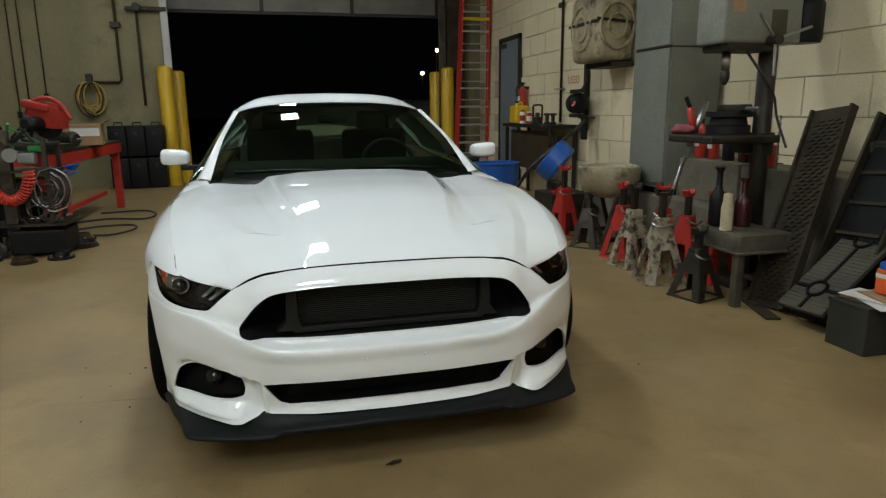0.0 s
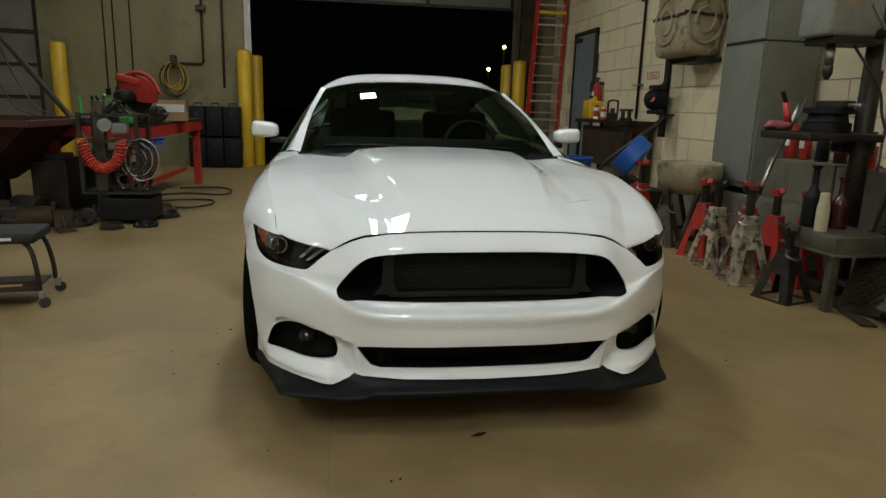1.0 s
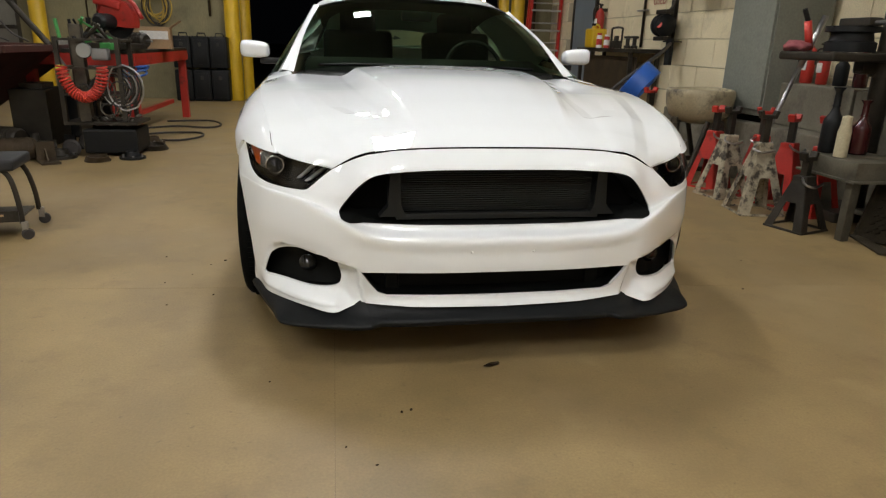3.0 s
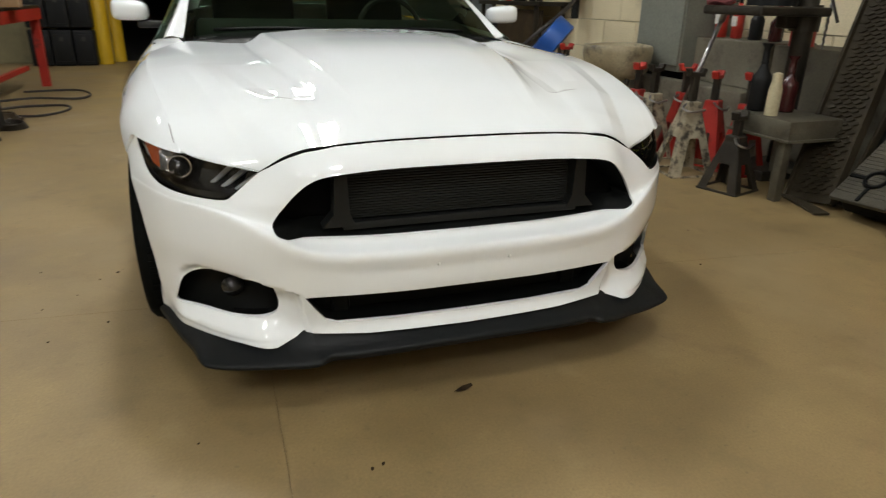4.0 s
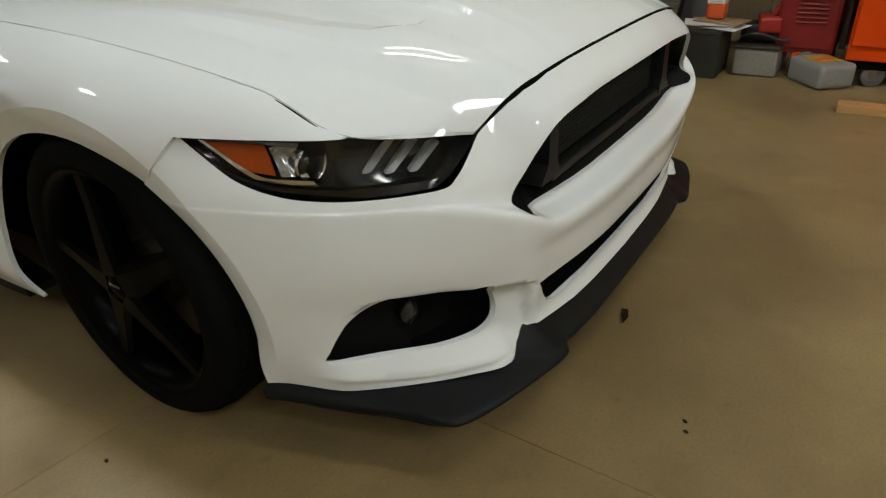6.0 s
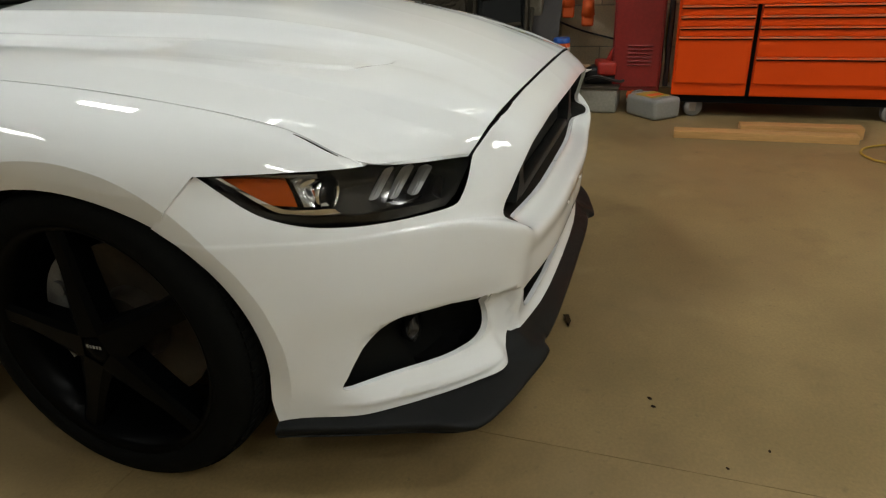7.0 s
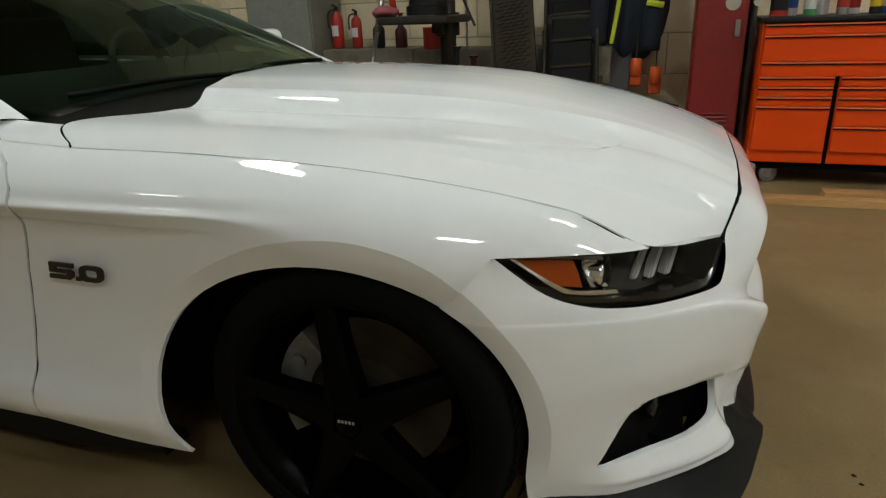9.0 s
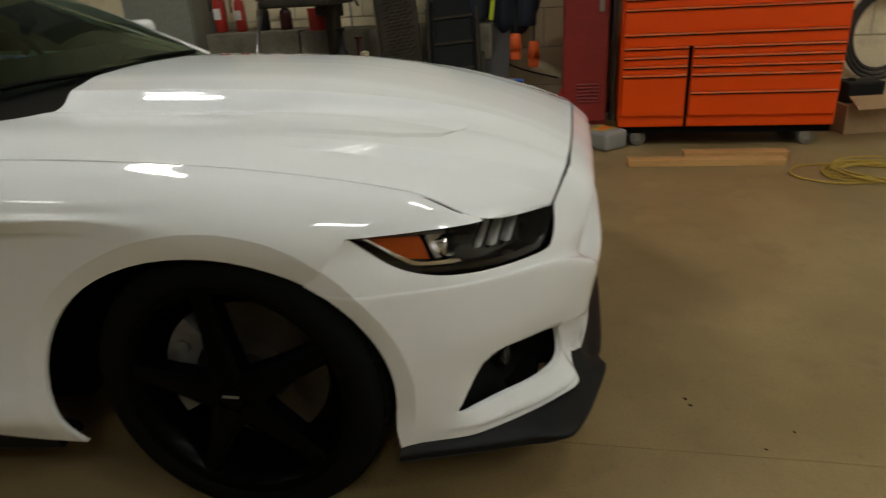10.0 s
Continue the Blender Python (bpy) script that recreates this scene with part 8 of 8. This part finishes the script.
part("gauge", lathe(bmesh.new(), [(0.001, 0.02), (0.06, 0.02), (0.065, 0.0), (0.06, -0.03), (0.001, -0.03)], 24, pose(-0.02, -0.22, 0.93, 90, 0, 0)), M_SCREEN, wc1, "round grey gauge", angle=40)
part("regulator", box(bmesh.new(), (0.14, 0.10, 0.10), (0.10, -0.18, 0.90), (0, 0, 0), 0.02), M_CAST, wc1)
for s in (-1, 1):
    part("cart_wheel", lathe(bmesh.new(), [(0.001, -0.02), (0.06, -0.02), (0.08, 0), (0.06, 0.02), (0.001, 0.02)], 20, pose(-0.24, s * 0.2, 0.08, 90, 0, 0)), M_HOSE, wc1, angle=40)
random.seed(40)
for k in range(9):
    a = random.uniform(0, 6.28)
    part("cable_loop", tube(bmesh.new(), [(0.12 + 0.15 * math.cos(q) + 0.02 * k, -0.16 - 0.006 * k, 0.62 + random.uniform(-0.01, 0.01) + (0.10 + 0.012 * k) * math.sin(q)) for q in np.linspace(0, 2 * math.pi, 20, endpoint=False)], 0.008, 5, True), (M_HOSE, M_DARKSTEEL, M_STEEL)[k % 3], wc1)
for k in range(12):
    part("small_tool", rod(bmesh.new(), (random.uniform(-0.25, 0.25), random.uniform(-0.18, 0.1), 1.03), (random.uniform(-0.25, 0.25), random.uniform(-0.18, 0.1), 1.03 + random.uniform(0.06, 0.2)), random.uniform(0.008, 0.02), seg=8), (M_DARKSTEEL, M_STEEL, M_GREEN, M_BLACKBOX)[k % 4], wc1)
n = 26 * 14
pts = []
for k in range(n):
    t = k / (n - 1)
    a = math.pi * (1 + t)
    c = Vector((-0.03 + 0.165 * math.cos(a), -0.30, 0.80 + 0.26 * math.sin(a)))
    tang = Vector((-0.165 * math.sin(a), 0, 0.26 * math.cos(a))).normalized()
    n1 = Vector((tang.z, 0, -tang.x))
    ph = 2 * math.pi * 26 * t
    pts.append(c + 0.042 * (math.cos(ph) * n1 + math.sin(ph) * Vector((0, 1, 0))))
part("coiled_hose", tube(bmesh.new(), pts, 0.009, 6), M_REDHOSE, wc1, "red coiled air hose", smooth=True)
for k in range(26):
    p0 = Vector((random.uniform(-0.10, 0.32), random.uniform(-0.20, 0.18), random.uniform(0.27, 0.34)))
    part("small_tool", rod(bmesh.new(), p0, p0 + Vector((random.uniform(-0.16, 0.16), random.uniform(-0.08, 0.08), random.uniform(-0.02, 0.12))), random.uniform(0.006, 0.016), seg=7), (M_GREYMETAL, M_DARKSTEEL, M_RUST, M_STEEL)[k % 4], wc1)
for k in range(7):
    x0, z0, r0 = random.uniform(-0.12, 0.28), random.uniform(0.40, 0.60), random.uniform(0.05, 0.10)
    part("cable_loop", tube(bmesh.new(), [(x0 + r0 * math.cos(q), -0.19 + 0.03 * math.sin(2 * q + k), z0 + 1.2 * r0 * math.sin(q)) for q in np.linspace(0, 2 * math.pi, 18, endpoint=False)], 0.007, 5, True), (M_HOSE, M_GREYMETAL)[k % 2], wc1)
part("yellow_tag", box(bmesh.new(), (0.07, 0.004, 0.05), (-0.24, -0.205, 0.78)), M_HIVIS, wc1)

bh = thing("blue_hose_coil", "blue air hose looped round the red table leg", "hose", (-2.56, 4.44, 0.70))
for k in range(3):
    part("hose_turn", tube(bmesh.new(), [((0.13 + 0.012 * k) * math.cos(q), (0.10 + 0.01 * k) * math.sin(q), 0.022 * k + 0.03 * math.sin(q + k)) for q in np.linspace(0, 2 * math.pi, 26, endpoint=False)], 0.010, 6, True), M_BLUE, bh, smooth=True)

# rusty bin
rb = thing("rusty_bin", "rusty brown steel tipping bin with sloped sides", "bin", (-4.35, 4.15, 0))
bx2 = bmesh.new()
V = [bx2.verts.new(p) for p in ((-1.1, -0.9, 0.92), (1.12, -0.9, 0.92), (1.12, 0.9, 0.92), (-1.1, 0.9, 0.92), (-0.8, -0.5, 0.30), (0.35, -0.5, 0.30), (0.35, 0.5, 0.30), (-0.8, 0.5, 0.30))]
for f in ((0, 1, 5, 4), (1, 2, 6, 5), (2, 3, 7, 6), (3, 0, 4, 7), (4, 5, 6, 7)):
    bx2.faces.new([V[i] for i in f])
bmesh.ops.solidify(bx2, geom=bx2.faces[:], thickness=0.02)
part("hopper", bx2, M_BINRED, rb)
for s in (-1, 1):
    part("rim_bar", box(bmesh.new(), (2.26, 0.07, 0.06), (0, s * 0.90, 0.93), (0, 0, 0), 0.006), M_BINRED, rb)
    part("leg", box(bmesh.new(), (0.10, 0.10, 0.34), (-0.5, s * 0.4, 0.17)), M_DARKSTEEL, rb)
    part("leg", box(bmesh.new(), (0.10, 0.10, 0.34), (0.25, s * 0.4, 0.17)), M_DARKSTEEL, rb)
part("rim_bar", box(bmesh.new(), (0.07, 1.8, 0.06), (1.12, 0, 0.93), (0, 0, 0), 0.006), M_BINRED, rb)
bmj = thing("boom_arm", "dark steel boom with hanging cables over the bin", "boom", (0, 0, 0))
part("boom_pole", rod(bmesh.new(), (-3.28, 4.35, 0.96), (-4.55, 4.75, 2.42), 0.028), M_DARKSTEEL, bmj)
part("handle_end", rod(bmesh.new(), (-3.28, 4.35, 0.96), (-3.08, 4.2, 0.72), 0.014), M_STEEL, bmj)
part("cable", tube(bmesh.new(), spline([(-4.3, 4.7, 2.15), (-4.2, 4.7, 1.6), (-3.95, 4.6, 1.1), (-3.7, 4.5, 0.98)], 16), 0.009, 5), M_HOSE, bmj)
part("cable", tube(bmesh.new(), spline([(-4.1, 4.66, 1.95), (-3.95, 4.6, 1.5), (-3.7, 4.5, 1.1), (-3.5, 4.45, 0.98)], 16), 0.009, 5), M_HOSE, bmj)
part("head_box", box(bmesh.new(), (0.16, 0.12, 0.12), (-4.25, 4.66, 2.12), (0, 40, 0), 0.02), M_CARD, bmj)
part("foot_stand", box(bmesh.new(), (0.10, 0.10, 2.5), (-4.70, 5.25, 1.25)), M_DARKSTEEL, bmj)
part("cross_arm", rod(bmesh.new(), (-4.55, 4.75, 2.42), (-4.70, 5.25, 2.46), 0.03), M_DARKSTEEL, bmj)
# dark machine parts beneath and behind
random.seed(52)
for k, (x, y, sx, sy, sz) in enumerate(((-3.45, 4.35, 0.34, 0.5, 0.55), (-3.25, 4.95, 0.3, 0.4, 0.45), (-3.75, 3.55, 0.5, 0.18, 0.16), (-3.45, 5.6, 0.4, 0.5, 0.5))):
    tagged(part("machine_part", box(box(bmesh.new(), (sx, sy, sz), (x, y, sz / 2), (0, 0, 12 * k), 0.02), (sx * 0.6, sy * 0.6, 0.06), (x, y, sz + 0.02), (0, 0, 12 * k), 0.01), M_BLACKBOX if k % 2 else M_DARKSTEEL), "dark greasy machine part on the floor", "machine part", "machine parts")
for k, (a, b2) in enumerate((((-3.9, 3.4, 0.06), (-3.1, 3.75, 0.06)), ((-4.0, 3.2, 0.06), (-3.3, 3.35, 0.06)))):
    tagged(part("steel_pipe", lathe(bmesh.new(), [(0.045, 0), (0.06, 0), (0.06, 0.86), (0.045, 0.86), (0.045, 0)], 20, Matrix.Translation(a) @ (Vector(b2) - Vector(a)).to_track_quat("Z", "Y").to_matrix().to_4x4()), M_DARKSTEEL, angle=40), "dark steel pipe lying on the floor", "pipe", "pipes on the floor")


def scrap(kind, x, y, z, size, turn, m):
    """One greasy steel piece: a flange, an elbow, a bracket, a motor or a coil of wire."""
    o = thing("scrap_piece", "dark greasy steel " + kind + " lying among the machine parts", kind, pose(x, y, z, 0, 0, turn), "scrap by the cart")
    if kind == "flange":
        part("disc", lathe(bmesh.new(), [(0.35 * size, 0), (size, 0), (size, 0.18 * size), (0.6 * size, 0.22 * size), (0.5 * size, 0.6 * size), (0.35 * size, 0.6 * size), (0.35 * size, 0)], 20), m, o, angle=40)
        for k in range(6):
            part("bolt", rod(bmesh.new(), (0.8 * size * math.cos(k * 1.047), 0.8 * size * math.sin(k * 1.047), 0.15 * size), (0.8 * size * math.cos(k * 1.047), 0.8 * size * math.sin(k * 1.047), 0.30 * size), 0.09 * size, seg=6), M_STEEL, o)
    elif kind == "pipe elbow":
        part("bend", tube(bmesh.new(), spline([(-size, 0, 0.3 * size), (-0.2 * size, 0, 0.3 * size), (0.3 * size, 0, 0.5 * size), (0.5 * size, 0, 1.2 * size)], 14), 0.28 * size, 12), m, o, smooth=True)
        part("collar", rod(bmesh.new(), (-size, 0, 0.3 * size), (-0.85 * size, 0, 0.3 * size), 0.30 * size), m, o)
    elif kind == "bracket":
        part("plate", box(bmesh.new(), (size * 1.6, size, 0.12 * size), (0, 0, 0.06 * size), (0, 0, 0), 0.01 * size), m, o)
        part("web", box(bmesh.new(), (0.12 * size, size, 1.1 * size), (0.5 * size, 0, 0.65 * size), (0, 0, 0), 0.01 * size), m, o)
        part("gusset", prism(bmesh.new(), [(0, 0), (-0.7 * size, 0), (0, 0.7 * size)], 0.08 * size, Matrix(((1, 0, 0, 0.45 * size), (0, 0, 1, 0), (0, 1, 0, 0.12 * size), (0, 0, 0, 1)))), m, o)
    elif kind == "motor":
        part("housing", lathe(bmesh.new(), [(0.001, -size), (0.5 * size, -size), (0.62 * size, -0.85 * size), (0.62 * size, 0.7 * size), (0.45 * size, 0.9 * size), (0.001, 0.9 * size)], 20, pose(0, 0, 0.66 * size, 90, 0, 0)), m, o, angle=40)
        for k in range(5):
            part("fin", lathe(bmesh.new(), [(0.60 * size, -0.03 * size), (0.66 * size, -0.03 * size), (0.66 * size, 0.03 * size), (0.60 * size, 0.03 * size)], 20, pose(0, -0.5 * size + 0.25 * k * size, 0.66 * size, 90, 0, 0)), m, o)
        part("shaft", rod(bmesh.new(), (0, -0.9 * size, 0.66 * size), (0, -1.4 * size, 0.66 * size), 0.1 * size), M_STEEL, o)
    else:
        for k in range(5):
            part("turn", tube(bmesh.new(), [(size * (0.8 + 0.05 * k) * math.cos(a), size * (0.8 - 0.04 * k) * math.sin(a), 0.04 * size + 0.07 * size * k) for a in np.linspace(0, 2 * math.pi, 24, endpoint=False)], 0.045 * size, 6, True), m, o, smooth=True)
    return o


random.seed(61)
for k, (x, y) in enumerate(((-2.98, 3.45), (-3.25, 3.30), (-3.02, 3.95), (-3.30, 3.82), (-2.62, 3.30), (-2.36, 3.42), (-3.62, 3.95), (-2.98, 3.20), (-3.55, 3.10), (-2.30, 3.95), (-2.42, 4.35), (-2.75, 4.55), (-3.05, 4.45))):
    scrap(("flange", "motor", "bracket", "pipe elbow", "wire coil")[k % 5], x, y, 0, random.uniform(0.10, 0.17), random.uniform(0, 360), (M_DARKSTEEL, M_RUST, M_BLACKBOX)[k % 3])
for k, (x, y) in enumerate(((-2.62, 4.95), (-2.95, 5.05), (-3.25, 4.75), (-2.62, 6.1), (-3.0, 5.9))):
    scrap(("motor", "bracket", "flange", "pipe elbow", "motor")[k], x, y, 0.926, random.uniform(0.10, 0.15), random.uniform(0, 360), (M_DARKSTEEL, M_GREYMETAL, M_BLACKBOX)[k % 3])
fh = thing("floor_hose", "dark air hose looped on the floor under the table", "hose", (0, 0, 0.012))
part("hose_run", tube(bmesh.new(), spline([(-2.5, 4.55, 0), (-2.2, 4.5, 0), (-2.02, 4.8, 0), (-2.1, 5.1, 0), (-2.45, 5.1, 0), (-2.75, 4.9, 0), (-2.9, 5.3, 0), (-2.5, 5.6, 0.01), (-2.05, 5.5, 0.01), (-1.98, 5.9, 0), (-2.2, 6.3, 0), (-2.7, 6.2, 0)], 90), 0.012, 6), M_HOSE, fh, smooth=True)

# mechanic's stool
st = thing("creeper_stool", "black padded mechanic's stool on casters", "stool", pose(-2.46, 1.0, 0, 0, 0, 8))
part("seat", box(bmesh.new(), (0.46, 0.34, 0.06), (0, 0, 0.40), (0, 0, 0), 0.02, 3), M_DASH, st, "black padded seat", angle=40)
part("seat_mark", box(bmesh.new(), (0.20, 0.003, 0.016), (0.02, -0.1715, 0.40)), M_PAPER, st, "pale maker's mark")
part("lower_tray", box(box(bmesh.new(), (0.42, 0.32, 0.012), (0, 0, 0.105)), (0.44, 0.012, 0.06), (0, -0.165, 0.13)), M_DARKSTEEL, st)
part("tray_mark", box(box(bmesh.new(), (0.10, 0.003, 0.012), (-0.08, -0.1725, 0.138)), (0.16, 0.003, 0.012), (0.07, -0.1725, 0.138)), M_CARD, st, "faded maker's mark")
for s in (-1, 1):
    for t in (-1, 1):
        part("leg", tube(bmesh.new(), spline([(s * 0.15, t * 0.13, 0.39), (s * 0.20, t * 0.14, 0.33), (s * 0.225, t * 0.155, 0.20), (s * 0.23, t * 0.16, 0.09)], 12), 0.014, 8), M_DARKSTEEL, st, smooth=True)
        w1 = part("caster", lathe(bmesh.new(), [(0.001, -0.012), (0.026, -0.012), (0.032, 0), (0.026, 0.012), (0.001, 0.012)], 18, pose(s * 0.25, t * 0.17, 0.032, 90, 0, 25)), M_HOSE, st, "black caster", angle=40)
        part("caster_fork", box(bmesh.new(), (0.03, 0.03, 0.06), (s * 0.24, t * 0.165, 0.07), (0, 0, 0), 0.006), M_STEEL, w1)

# litter on the floor
lf = bmesh.new()
for p in ((-0.045, 0.0, 0.004), (0.0, 0.012, 0.012), (0.045, 0.02, 0.006), (0.04, -0.004, 0.010), (0.0, -0.012, 0.004)):
    lf.verts.new(p)
lf.faces.new(lf.verts)
bmesh.ops.solidify(lf, geom=lf.faces[:], thickness=0.003)
lo = tagged(part("dry_leaf", lf, M_CRUMB), "curled dark dry leaf on the floor", "leaf")
lo.matrix_basis = pose(-0.02, -0.82, 0.002, 0, 0, 10) @ Matrix.Diagonal((0.75, 0.75, 0.75, 1))
random.seed(77)
spots = [(-1.10, 0.42), (-1.16, 0.36), (-0.77, -0.85), (-0.33, -1.07), (-0.53, -1.24), (-0.36, -1.08), (-1.22, 0.22), (-1.32, 0.12), (-1.08, -0.05), (-1.25, -0.15), (1.6, 0.2), (1.35, -0.2), (-0.45, -1.33), (-1.4, 0.5)]
lit = bmesh.new()
for x, y in spots:
    bmesh.ops.create_icosphere(lit, subdivisions=1, radius=random.uniform(0.003, 0.007), matrix=pose(x, y, 0.002, 0, 0, random.uniform(0, 90)) @ Matrix.Diagonal((1.4, 0.9, 0.5, 1)))
tagged(part("floor_crumbs", lit, M_CRUMB), "dark crumbs of dirt on the concrete floor", "dirt", "", "stuff")

# blocks of the wall, laid in courses
core = bpy.data.objects["wall_block_core"]


def block_mesh(length):
    bx3 = bmesh.new()
    box(bx3, (0.02, length - 0.009, 0.291), (0, 0, 0), (0, 0, 0), 0.003, 1)
    me3 = bpy.data.meshes.new("block")
    bmesh.ops.recalc_face_normals(bx3, faces=bx3.faces)
    bx3.to_mesh(me3), bx3.free()
    me3.materials.append(M_BLOCK)
    return me3


whole = block_mesh(0.6)
rest_v, rest_f = [], []
tmpl = [(v.co.copy()) for v in whole.vertices]
tmpf = [tuple(p.vertices) for p in whole.polygons]
count = 0
for r in range(int(CZ / 0.3)):
    z = 0.15 + 0.3 * r
    y = FY + 0.3 + (0.3 if r % 2 else 0.0)
    while y < BY - 0.1:
        at = Vector((WX + 0.006, y, z))
        if not (7.45 < y < 8.55 and z < 2.5):
            if -3.4 < y < 9.2 and z < 3.2 and count < 300 and not (z < 0.8 and -0.1 < y < 3.7):
                o = new("block", whole)
                o.parent = core
                o.matrix_basis = Matrix.Translation(at)
                count += 1
            else:
                n0 = len(rest_v)
                rest_v += [v + at for v in tmpl]
                rest_f += [tuple(i + n0 for i in f) for f in tmpf]
        y += 0.6
rest = link_mesh("far_blocks", rest_v, rest_f, M_BLOCK, core)
rest["kind"] = "stuff"
